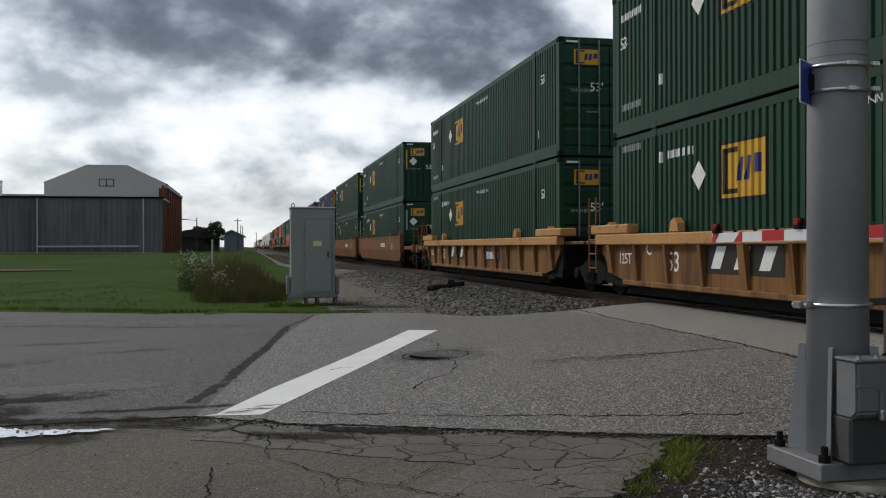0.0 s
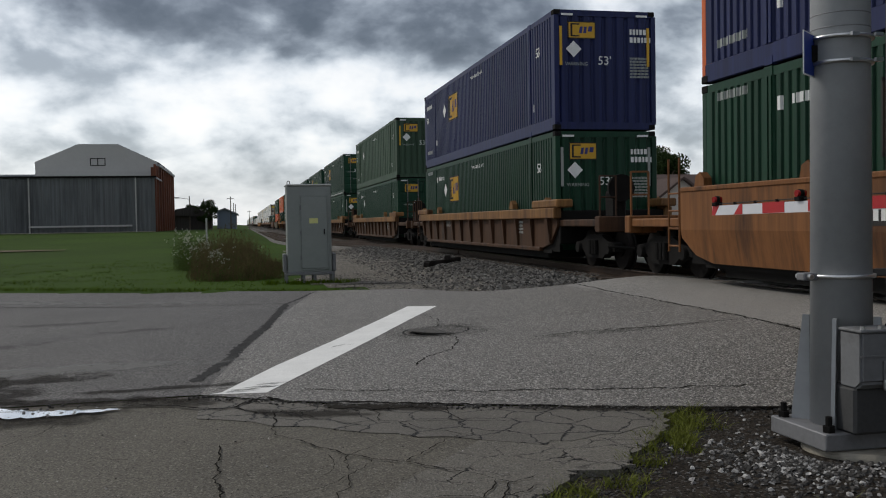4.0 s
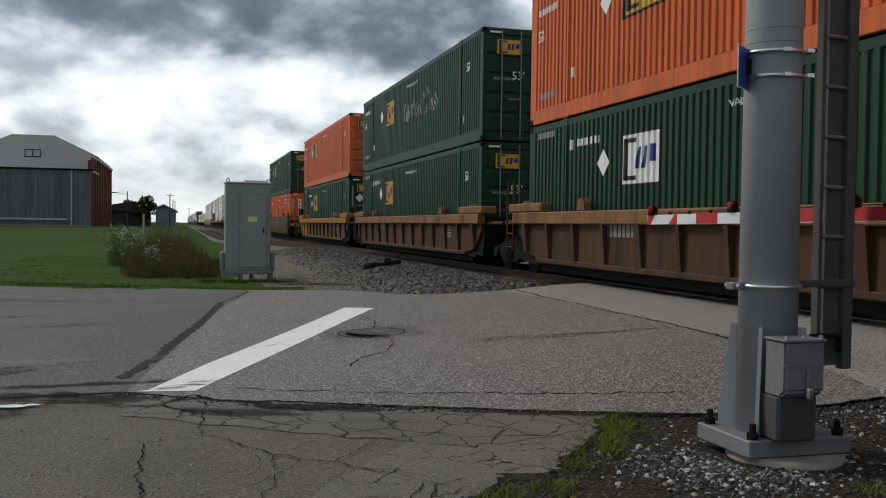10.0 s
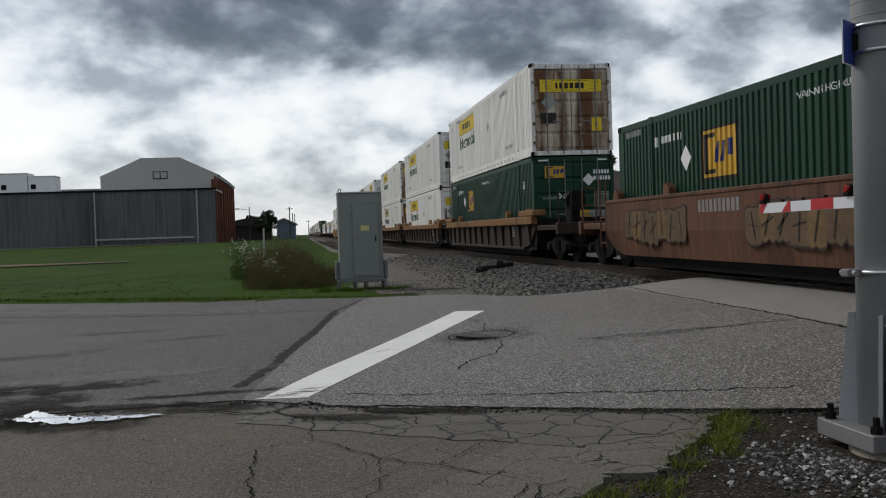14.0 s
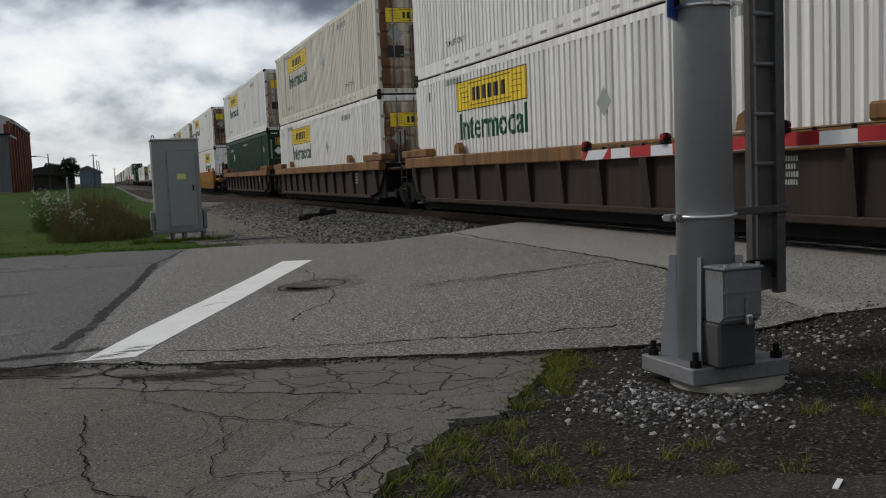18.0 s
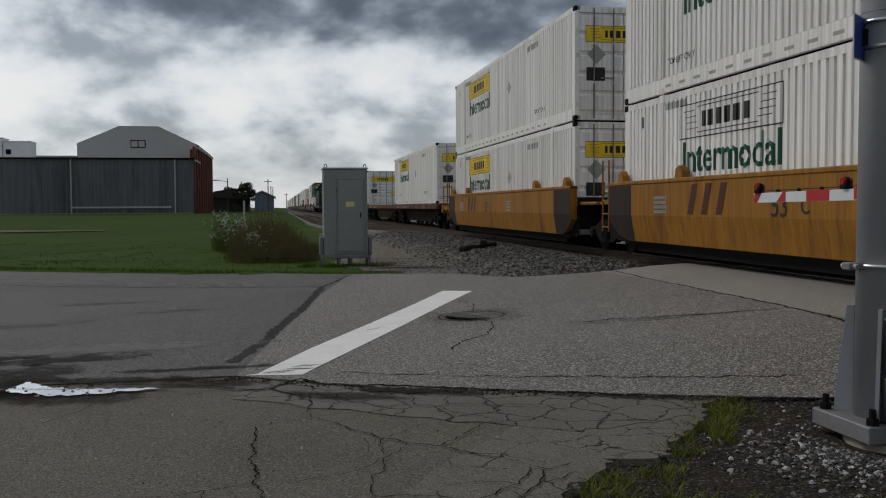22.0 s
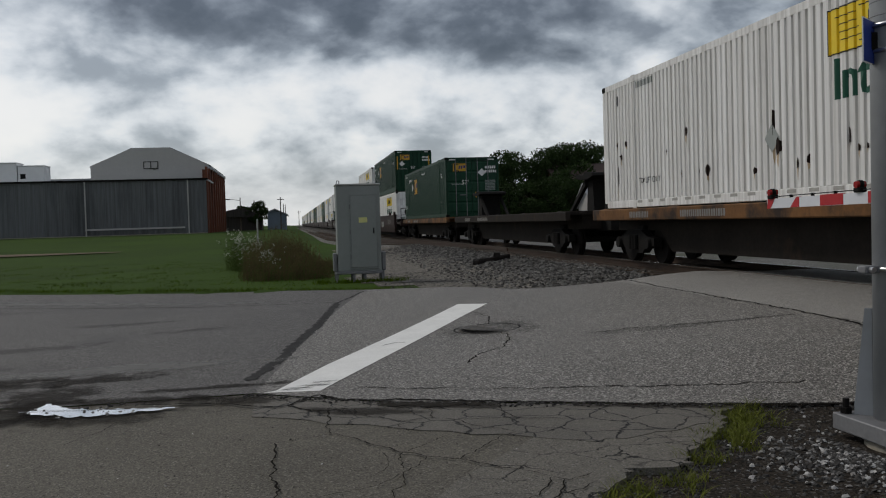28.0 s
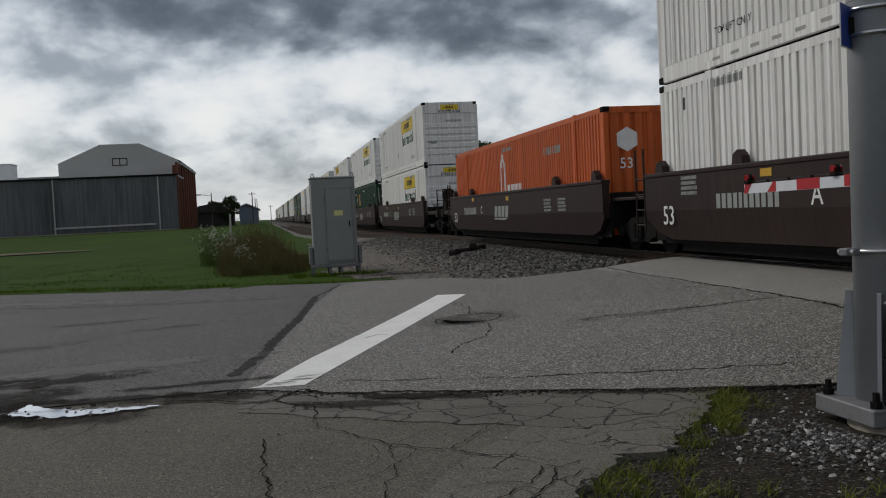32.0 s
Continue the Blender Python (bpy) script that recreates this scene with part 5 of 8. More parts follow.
def well_car(name, label, paint, style, joints=(False, False), chord=None, patch_paint=None, tags=(), far=False, rise=0.0):
    """One unit of a well car; its zero is the front of the container in it, on the rails. joints: shared truck at the front, at the back."""
    c = thing(name, label, "railcar")
    fa, ba = joints
    # dark box added to stand for the black shade between well and rails
    part("floor_pan", boxes((-1.28, 1.28, 0.7, LEN - 0.7, 0.13, 0.31)), M_STEEL, c)
    if not far:
        part("inner_wall", boxes((-1.335, -1.305, -0.32, LEN + 0.32, 0.31, 1.08)), M_STEEL, c)
    CH = 1.30 + rise if style == "ribbed" else 1.56
    y0, y1 = -0.35, LEN + 0.35
    for sx in (-1, 1):
        s = lambda *xs: sorted(sx * abs(x) for x in xs)
        if style == "ribbed":
            bm = bmesh.new()
            xa, xb = s(1.40, 1.34)
            prism(bm, [(y0, 0.95), (y0 + 0.5, 0.50), (y0 + 1.3, 0.36), (y1 - 1.3, 0.36), (y1 - 0.5, 0.50), (y1, 0.95), (y1, CH - 0.2), (y0, CH - 0.2)], "x", xa, xb)
            side = part("side_sheet", bm, paint, c)
            xa, xb = s(1.53, 1.33)
            # chord and corner decks have a paler colour than the sides
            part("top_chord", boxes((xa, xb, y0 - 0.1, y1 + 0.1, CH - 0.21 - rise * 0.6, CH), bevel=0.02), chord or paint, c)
            xa, xb = s(1.46, 1.34)
            part("bottom_chord", boxes((xa, xb, y0 + 1.2, y1 - 1.2, 0.30, 0.40), bevel=0.015), paint, c)
            n = 12
            for k in range(n + 1):
                y = y0 + 0.55 + (y1 - y0 - 1.1) * k / n
                z_lo = 0.36 if 1.0 < y - y0 < y1 - y0 - 1.0 else 0.52
                bm = bmesh.new()
                xo, xm, xi = sx * 1.52, sx * 1.45, sx * 1.39
                w0, w1 = (0.05, 0.05) if k % 4 else (0.11, 0.09)
                vs = [bm.verts.new(p) for p in ((xi, y - w0, z_lo), (xm, y - w0, z_lo), (xm, y + w0, z_lo), (xi, y + w0, z_lo), (xi, y - w1, CH - 0.2), (xo, y - w1, CH - 0.2), (xo, y + w1, CH - 0.2), (xi, y + w1, CH - 0.2))]
                for f in ((0, 1, 2, 3), (4, 5, 6, 7), (0, 1, 5, 4), (1, 2, 6, 5), (2, 3, 7, 6), (3, 0, 4, 7)):
                    bm.faces.new([vs[i] for i in f])
                bmesh.ops.recalc_face_normals(bm, faces=bm.faces[:])
                part("stake", bm, patch_paint if patch_paint and y > y1 - 3.2 else paint, side)
            # last three metres of the side take a second, brighter colour
            if patch_paint:
                bm = bmesh.new()
                prism(bm, [(y1 - 3.1, 0.41), (y1 - 1.35, 0.41), (y1 - 0.52, 0.53), (y1 - 0.02, 0.96), (y1 - 0.02, CH - 0.26), (y1 - 3.1, CH - 0.26)], "x", *s(1.406, 1.401))
                part("end_patch", bm, patch_paint, side, "bright yellow end of the side")
            for a, b in ((y0 - 0.35, y0 + 1.6), (y1 - 1.6, y1 + 0.35)):
                xa, xb = s(1.53, 1.12)
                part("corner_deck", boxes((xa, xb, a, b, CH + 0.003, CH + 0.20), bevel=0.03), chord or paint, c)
        else:
            bm = bmesh.new()
            xo, xl, xi = sx * 1.53, sx * 1.44, sx * 1.36
            outl = [(xo, CH), (xo, 0.88), (xl, 0.34), (xi, 0.30), (xi, CH)]
            # tapered ends over the trucks
            secs = [(y0, 0.74), (y0 + 0.4, 0.46), (y0 + 0.95, 0.34), (y1 - 0.95, 0.34), (y1 - 0.4, 0.46), (y1, 0.74)]
            rings = []
            for y, zl in secs:
                xz = sx * (1.44 + 0.09 * min(max((zl - 0.34) / 0.54, 0), 1))
                rings.append([bm.verts.new((x, y, z)) for x, z in ((xo, CH), (xo, max(0.88, zl)), (xz, zl), (xi, zl), (xi, CH))])
            for ra, rb in zip(rings, rings[1:]):
                for i in range(5):
                    bm.faces.new((ra[i], ra[(i + 1) % 5], rb[(i + 1) % 5], rb[i]))
            bm.faces.new(rings[0]), bm.faces.new(rings[-1][::-1])
            bmesh.ops.recalc_face_normals(bm, faces=bm.faces[:])
            side = part("side_sheet", bm, paint, c)
            xa, xb = s(1.55, 1.33)
            part("top_chord", boxes((xa, xb, y0, y1, CH - 0.05, CH + 0.03), bevel=0.015), paint, c)
            if patch_paint:
                for ends in (((y0, 0.74), (y0 + 0.4, 0.46), (y0 + 0.95, 0.34), (y0 + 1.45, 0.34)), ((y1 - 1.3, 0.34), (y1 - 0.95, 0.34), (y1 - 0.4, 0.46), (y1, 0.74))):
                    bm = bmesh.new()
                    cols = []
                    for y, zl in ends:
                        xz = 1.444 + 0.09 * min(max((zl - 0.34) / 0.54, 0), 1)
                        cols.append([bm.verts.new((sx * x, y, z)) for x, z in ((1.536, CH - 0.06), (1.536, 0.88), (xz + 0.006, zl + 0.01))])
                    for ca, cb in zip(cols, cols[1:]):
                        for q in (0, 1):
                            bm.faces.new((ca[q], cb[q], cb[q + 1], ca[q + 1]))
                    bmesh.ops.recalc_face_normals(bm, faces=bm.faces[:])
                    part("end_patch", bm, patch_paint, side, "dark painted end patch")
        for y in (0.25, LEN - 0.25, 3.2, LEN - 3.2) if not far else ():
            xa, xb = s(1.50, 1.36)
            bm = bmesh.new()
            prism(bm, [(y - 0.17, CH + 0.02), (y + 0.17, CH + 0.02), (y + 0.12, CH + 0.2), (y - 0.02, CH + 0.26), (y - 0.15, CH + 0.16)], "x", xa, xb)
            part("guide_lug", bm, chord or paint, c)
    part("well_floor", boxes((-1.36, 1.36, 0.2, LEN - 0.2, 0.26, 0.34)), M_STEEL, c)
    for y in (y0, y1):
        part("bulkhead", boxes((-1.34, 1.34, y - 0.05, y + 0.05, 0.5, 1.3), bevel=0.02), M_STEEL, c)
    # ends
    if fa:
        part("joint_arm", boxes((-0.55, 0.55, -1.75, y0 - 0.03, 0.75, 1.1), bevel=0.05), paint, c)
        part("joint_deck", boxes((-1.3, 1.3, -1.65, y0 - 0.03, 1.1, 1.18), bevel=0.02), paint, c)
    else:
        end_gear(c, y0 - 0.06, -1, paint)
        truck(c, -1.95)
    if ba:
        part("joint_arm", boxes((-0.55, 0.55, y1 + 0.03, LEN + 1.7, 0.75, 1.1), bevel=0.05), paint, c)
        part("joint_deck", boxes((-1.3, 1.3, y1 + 0.03, LEN + 1.6, 1.1, 1.18), bevel=0.02), paint, c)
        truck(c, LEN + 1.72)
    else:
        end_gear(c, y1 + 0.06, 1, paint)
        truck(c, LEN + 1.95)
    if far:
        return c
    ladder = bmesh.new()
    for z in (0.6, 0.9, 1.2, 1.5):
        cyl(ladder, (-1.5, LEN + 0.45, z), (-1.5, LEN + 0.85, z), 0.018, n=6)
    for y in (LEN + 0.45, LEN + 0.85):
        cyl(ladder, (-1.5, y, 0.5), (-1.5, y, 2.1), 0.022, n=6)
    part("ladder", ladder, paint, c)
    x_side = -1.40 if style == "ribbed" else -1.53
    for kind, y, z in tags:
        if kind == "T":
            p = part("mark_plate", on_side(flat_rect(2.3, 0.52), y, z, None, 0.006, x_side), M_BLACKL, c, "dark plate with pale block shapes")
            bm = bmesh.new()
            for k in range(3):
                o = 0.15 + k * 0.72
                quads = (((o + 0.06, 0.08), (o + 0.36, 0.08), (o + 0.56, 0.44), (o + 0.26, 0.44)),)
                for qd in quads:
                    bm.faces.new([bm.verts.new((u, v, 0)) for u, v in qd])
            part("mark_block", on_side(bm, y, z, None, 0.011, x_side), M_WHITEL, p)
        elif kind == "TR":
            bm = bmesh.new()
            for k in range(3):
                o = 0.1 + k * 0.55
                quads = (((o + 0.02, 0.0), (o + 0.24, 0.0), (o + 0.42, 0.54), (o + 0.2, 0.54)),)
                for qd in quads:
                    bm.faces.new([bm.verts.new((u, v, 0)) for u, v in qd])
            part("mark_block", on_side(bm, y, z, None, 0.006, x_side), M_BRNL, c, "dark brown block shapes")
        elif kind == "B":
            bm = bmesh.new()
            for k in range(4):
                o = k * 0.44
                bm.faces.new([bm.verts.new((u, v, 0)) for u, v in ((o, 0.08), (o + 0.34, 0.08), (o + 0.44, 0.42), (o + 0.10, 0.42))])
            bm.faces.new([bm.verts.new((u, v, 0)) for u, v in ((-0.02, 0.0), (1.3, -0.02), (1.7, 0.05), (0.02, 0.05))])
            part("mark_block", on_side(bm, y, z, None, 0.006, x_side), M_GREYL, c, "grey slanted block shapes")
        elif kind == "w":
            part("number_bar", on_side(bars(1, 1.9, 0.24), y, z, None, 0.006, x_side), M_GREYL, c)
        elif kind == "o":
            part("notice", on_side(flat_rect(0.32, 0.12), y, z, None, 0.006, x_side), M_YELLOWP, c, "small orange reflector plate")
        elif kind == "N":
            p = part("number_plate", on_side(flat_rect(1.9, 0.34), y, z, None, 0.005, x_side), M_BLACKL, c)
            part("number_bar", on_side(bars(1, 1.7, 0.22), y - 0.1, z + 0.06, None, 0.010, x_side), M_WHITEL, p)
        elif kind == "n":
            part("number_bar", on_side(bars(1, 1.6, 0.22), y, z, None, 0.006, x_side), M_STENCIL, c)
        elif kind == "s":
            part("small_bar", on_side(bars(4, 0.6, 0.06), y, z, None, 0.006, x_side), M_GREYL, c)
        elif kind == "G":
            rr = random.Random(int(y * 10))
            fills = (M_SPRAYB, M_WHITEL, M_SPRAYP) if z < 0.5 else (M_SPRAYT, M_SPRAYY, M_SPRAYT)
            edge = M_BLACKL if z < 0.5 else M_SPRAYD
            for k in range(7):
                # each letter: a swollen outline, its fill and two strokes across it
                ox, oz, hw, hh, tilt = k * 0.46 + 0.25, 0.36 + rr.uniform(-0.06, 0.06), rr.uniform(0.27, 0.34), rr.uniform(0.33, 0.42), rr.uniform(-0.12, 0.12)
                lobes = [(2 * math.pi * q / 16, 1.0 + 0.16 * math.cos(4 * 2 * math.pi * q / 16 + math.pi) + rr.uniform(-0.09, 0.09)) for q in range(16)]
                for grow, lift_, ink, nm in ((1.0, 0.006, edge, "graffiti_outline"), (0.90, 0.009, fills[k % 3], "graffiti_fill")):
                    pts = [(ox + grow * r_ * hw * math.cos(a) + tilt * grow * r_ * hh * math.sin(a), oz + grow * r_ * hh * math.sin(a)) for a, r_ in lobes]
                    part(nm, on_side(flat_poly(pts), y, z, None, lift_ + 0.0006 * k, x_side), ink, c, "spray painted lettering")
                bm = bmesh.new()
                for q in range(2):
                    a = rr.uniform(-0.5, 0.5) + 1.5 * q
                    ux, uz, w = 0.62 * hw * math.cos(a), 0.62 * hh * math.sin(a), 0.022
                    bm.faces.new([bm.verts.new((u, v, 0)) for u, v in ((ox - ux - w, oz - uz), (ox - ux + w, oz - uz - w), (ox + ux + w, oz + uz), (ox + ux - w, oz + uz + w))])
                part("graffiti_stroke", on_side(bm, y, z, None, 0.0145 + 0.0006 * k, x_side), edge, c)
        else:
            part("stencil", on_side(flat_text(kind, {"53": 0.5, "125T": 0.3, "C": 0.36, "A": 0.42}[kind]), y, z, None, 0.006, x_side), M_BLACKL if "yellow" in paint.name or "orange" in paint.name else M_WHITEL, c)
    return c


DECK = 1.22


def spine_car(name, label, paint, hitch=False, beam=None):
    """One platform of a spine car with its trucks; zero as for a well car."""
    c = thing(name, label, "railcar")
    bm = bmesh.new()
    prism(bm, [(-0.3, 0.72), (2.3, 0.72), (2.9, 0.28), (LEN - 2.9, 0.28), (LEN - 2.3, 0.72), (LEN + 0.3, 0.72), (LEN + 0.3, DECK - 0.02), (-0.3, DECK - 0.02)], "x", -0.85, 0.85)
    part("spine_beam", bm, beam or M_SPINE, c)
    for sx in (-1, 1):
        a, b = sorted((sx * 1.42, sx * 1.28))
        part("side_sill", boxes((a, b, -0.6, LEN + 0.6, DECK - 0.26, DECK), bevel=0.02), paint, c)
    for y in (0.2, 4.2, 8.1, 12.0, LEN - 0.2):
        part("cross_bearer", boxes((-1.38, 1.38, y - 0.22, y + 0.22, DECK - 0.2, DECK + 0.02), bevel=0.02), paint, c)
    part("deck_grating", boxes((-1.27, -0.4, -0.5, LEN + 0.5, DECK - 0.09, DECK - 0.05), (0.4, 1.27, -0.5, LEN + 0.5, DECK - 0.09, DECK - 0.05)), paint, c)
    part("draft_sill", boxes((-0.3, 0.3, -1.1, 0.1, 0.66, 0.98), (-0.3, 0.3, LEN - 0.1, LEN + 1.1, 0.66, 0.98), bevel=0.03), M_STEEL, c)
    part("number_bar", on_side(bars(1, 1.9, 0.13), 11.5, DECK - 0.2, None, 0.006, -1.42), M_STENCIL, c)
    part("lettering_bar", on_side(bars(1, 1.1, 0.13), 14.2, DECK - 0.2, None, 0.006, -1.42), M_STENCIL, c)
    for y in (1.35, LEN - 1.35):
        truck(c, y)
    for yc, d in ((0.25, 1), (LEN - 0.45, -1)) if hitch else ():
        col = bmesh.new()
        prism(col, [(yc - 0.32, DECK + 0.022), (yc + 0.32, DECK + 0.022), (yc + 0.2, DECK + 0.95), (yc - 0.2, DECK + 0.95)], "x", -0.42, 0.42)
        part("hitch_post", col, M_STEEL, c)
        for sx in (-0.45, 0.45):
            a, b = yc + d * 0.2, yc + d * 1.75
            bm = bmesh.new()
            prism(bm, [(a, DECK + 0.92), (a, DECK + 0.74), (b - d * 0.22, DECK + 0.022), (b, DECK + 0.022)], "x", sx - 0.05, sx + 0.05)
            part("hitch_strut", bm, M_STEEL, c)
        plate = bmesh.new()
        prism(plate, [(yc - 0.78, DECK + 0.98), (yc - 0.70, DECK + 1.06), (yc - 0.08, DECK + 1.1), (yc + 0.08, DECK + 1.02), (yc + 0.70, DECK + 1.06), (yc + 0.78, DECK + 0.96), (yc + 0.3, DECK + 0.9), (yc - 0.3, DECK + 0.9)], "x", -0.6, 0.6)
        part("hitch_plate", plate, M_STEEL, c, "dark steel trailer hitch plate")
    return c


# ---- the train's make-up ----
SPEED = 21.255
MOVERS = []


def place(ob, f, z=0.0, used=set()):
    """Put a thing with its front f metres up the line at the start; repeats become copies."""
    m = pose(TX, f, RAIL + z)
    if ob.name in used:
        ob = copy_thing(ob, m)
    else:
        used.add(ob.name)
        ob.matrix_basis = m
    MOVERS.append((ob, f, z))
    return ob


GA = "containers of the train"
GREEN = dict(
    gd=container("shipping_container", "dark green corrugated steel container with double doors", M_GREEN, end="door"),
    gp=container("shipping_container", "dark green corrugated container with a plain end wall", M_GREEN, end="plain"),
    gpn=container("shipping_container", "dark green corrugated container with no side emblem", M_GREEN, end="plain", emblem=False),
    gdn=container("shipping_container", "dark green double-door container with no side emblem", M_GREEN, end="door", emblem=False),
    gpu=container("shipping_container", "dark green corrugated container stacked on another", M_GREEN, end="plain", upper=True),
    gdu=container("shipping_container", "dark green double-door container stacked on another", M_GREEN, end="door", upper=True),
    gdd=container("shipping_container", "dark green stacked container with white rail dashes", M_GREEN, end="door", upper=True, dashes=True),
    gsp=container("shipping_container", "dark green stacked container with yellow graffiti", M_GREEN, end="door", upper=True, spray=(M_SPRAY, 3)),
    gsf=container("shipping_container", "dark green stacked container with faded grey graffiti", M_GREEN, end="door", upper=True, spray=(M_GREYL, 5)),
    gw=container("shipping_container", "dark green container with a white square emblem", M_GREEN, end="door", logo_panel=M_WHITEL),
    gwb=container("shipping_container", "dark green container with a white emblem at mid-length", M_GREEN, end="door", logo_panel=M_WHITEL, emblem_at=8.8),
    gwu=container("shipping_container", "dark green stacked container with a white square emblem", M_GREEN, end="door", upper=True, logo_panel=M_WHITEL),
    grb=container("shipping_container", "dark green smooth-sided container with thin ribs", M_GREEN, style="ribbed", end="plain"),
    ol=container("shipping_container", "faded olive container with thin pale ribs", M_OLIVE, style="ribbed", end="plain", upper=True, emblem=False),
    orl=container("shipping_container", "bright orange corrugated steel container", M_ORANGE, end="plain", fresh=True),
    oru=container("shipping_container", "bright orange double-door container stacked on another", M_ORANGE, end="door", upper=True),
    blr=container("shipping_container", "dark blue stacked container with orange corner posts", M_BLUE, end="plain", upper=True, post_paint=M_ORANGE),
    blu=container("shipping_container", "dark blue corrugated container stacked on another", M_BLUE, end="plain", upper=True),
    wd=container("shipping_container", "white ribbed container with yellow banner and doors", M_WHITE, end="door", maker="banner"),
    wl=container("shipping_container", "white ribbed container with a louvred end wall", M_WHITE, end="louvre", maker="banner"),
    wdu=container("shipping_container", "white double-door container stacked on another", M_WHITE, end="door", maker="banner", upper=True),
    wlu=container("shipping_container", "white stacked container with a louvred end wall", M_WHITE, end="louvre", maker="banner", upper=True),
    wru=container("shipping_container", "rust-streaked white container stacked on another", M_WHITE, end="door", maker="banner", upper=True, end_paint=M_RUSTEND),
    wrr=container("shipping_container", "rusty white stacked container with stained sides", M_RUSTWHITE, end="door", maker="banner", upper=True, end_paint=M_RUSTEND),
    wsp=container("shipping_container", "battered white container with rusty gouges", M_WHITE, end="louvre", maker="banner", dents=True, flip=True),
    wr=container("shipping_container", "white container with rusty double doors", M_WHITE, end="door", maker="banner", end_paint=M_RUSTEND),
    wrf=container("shipping_container", "white container with a faded cream banner", M_WHITE, end="door", maker="banner", end_paint=M_RUSTEND, faded=M_CREAMP),
    wdf=container("shipping_container", "white container with a plain outlined banner", M_WHITE, end="door", maker="banner", faded=M_WHITE),
    hub=container("shipping_container", "orange container with a tall white arch emblem", M_ORANGE, end="plain", maker="hub"),
)
GREEN.update(
    fw=container("shipping_container", "white ribbed container far down the train", M_WHITE, end="louvre", maker="banner", far=True),
    fwu=container("shipping_container", "white stacked container far down the train", M_WHITE, end="louvre", maker="banner", upper=True, far=True),
    fg=container("shipping_container", "green container far down the train", M_GREEN, end="plain", far=True),
    fgu=container("shipping_container", "green stacked container far down the train", M_GREEN, end="plain", upper=True, far=True),
)
for ob in GREEN.values():
    tagged(ob, group=GA)

WC = "railway well car on steel trucks"
CARS = {}


def car(kind, fa, ba):
    key = (kind, fa, ba)
    if key not in CARS:
        j = (fa, ba)
        spec = dict(
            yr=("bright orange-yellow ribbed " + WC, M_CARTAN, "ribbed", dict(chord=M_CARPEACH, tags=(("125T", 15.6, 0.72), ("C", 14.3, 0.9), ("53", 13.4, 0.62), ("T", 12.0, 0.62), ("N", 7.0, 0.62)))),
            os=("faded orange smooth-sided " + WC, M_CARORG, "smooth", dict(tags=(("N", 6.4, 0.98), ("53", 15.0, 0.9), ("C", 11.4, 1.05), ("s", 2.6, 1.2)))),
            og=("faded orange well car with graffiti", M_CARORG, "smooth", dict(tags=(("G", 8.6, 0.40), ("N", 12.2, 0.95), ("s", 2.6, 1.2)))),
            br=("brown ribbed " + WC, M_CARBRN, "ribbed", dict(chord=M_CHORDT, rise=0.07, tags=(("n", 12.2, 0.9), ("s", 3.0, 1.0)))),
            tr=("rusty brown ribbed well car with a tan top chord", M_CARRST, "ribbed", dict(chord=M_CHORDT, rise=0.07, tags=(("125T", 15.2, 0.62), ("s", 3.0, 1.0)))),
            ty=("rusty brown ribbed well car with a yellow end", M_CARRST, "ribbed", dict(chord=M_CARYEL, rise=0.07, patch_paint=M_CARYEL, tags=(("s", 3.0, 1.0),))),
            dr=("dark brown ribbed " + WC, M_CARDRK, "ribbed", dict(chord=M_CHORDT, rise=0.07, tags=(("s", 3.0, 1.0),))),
            bs=("brown smooth-sided well car with graffiti", M_CARRED, "smooth", dict(tags=(("G", 15.2, 0.60), ("G", 9.6, 0.60), ("n", 11.4, 1.2)))),
            bp=("patched brown smooth-sided " + WC, M_CAROLV, "smooth", dict(patch_paint=M_GREEN, tags=(("s", 8, 1.1), ("s", 12.4, 1.2)))),
            ys=("bright yellow smooth-sided " + WC, M_CARYEL, "smooth", dict(patch_paint=M_CARDRK, tags=(("TR", 12.6, 0.92), ("53", 9.6, 0.9), ("s", 14.0, 1.2), ("s", 6.4, 1.2), ("C", 8.8, 0.95)))),
            yn=("bright yellow smooth-sided well car with number plate", M_CARYEL, "smooth", dict(tags=(("N", 13.4, 1.04), ("53", 10.2, 0.95), ("A", 9.2, 0.95), ("s", 14.6, 1.2)))),
            ms=("maroon brown smooth-sided " + WC, M_CARMAR, "smooth", dict(tags=(("53", 15.7, 0.62), ("w", 13.9, 0.90), ("C", 11.3, 0.92), ("B", 9.4, 0.72), ("o", 12.6, 1.36), ("o", 7.9, 1.30), ("s", 4.0, 1.2), ("s", 2.8, 1.2)))),
            fs=("maroon brown well car far down the train", M_CARMAR, "smooth", dict(far=True)),
            mb=("maroon brown well car with grey block mark", M_CARMAR, "smooth", dict(tags=(("53", 15.7, 0.62), ("w", 13.6, 0.90), ("A", 10.9, 0.92), ("B", 9.0, 0.72), ("o", 12.2, 1.36), ("s", 14.9, 1.42), ("s", 4.0, 1.2), ("s", 2.8, 1.2)))),
        )[kind]
        label, paint, style, kw = spec
        ob = well_car("well_car", label, paint, style, j, **kw)
        CARS[key] = tagged(ob, group="cars of the train")
    return CARS[key]


SP_L = tagged(spine_car("spine_car", "dark rusty spine car platform carrying a container", M_SILL), group="cars of the train")
SP_E = tagged(spine_car("spine_car", "empty rusty brown spine car platform", M_SILL, False, M_CARBRN), group="cars of the train")
SP_H = tagged(spine_car("spine_car", "empty dark spine car with raised trailer hitches", M_SPINE, True), group="cars of the train")

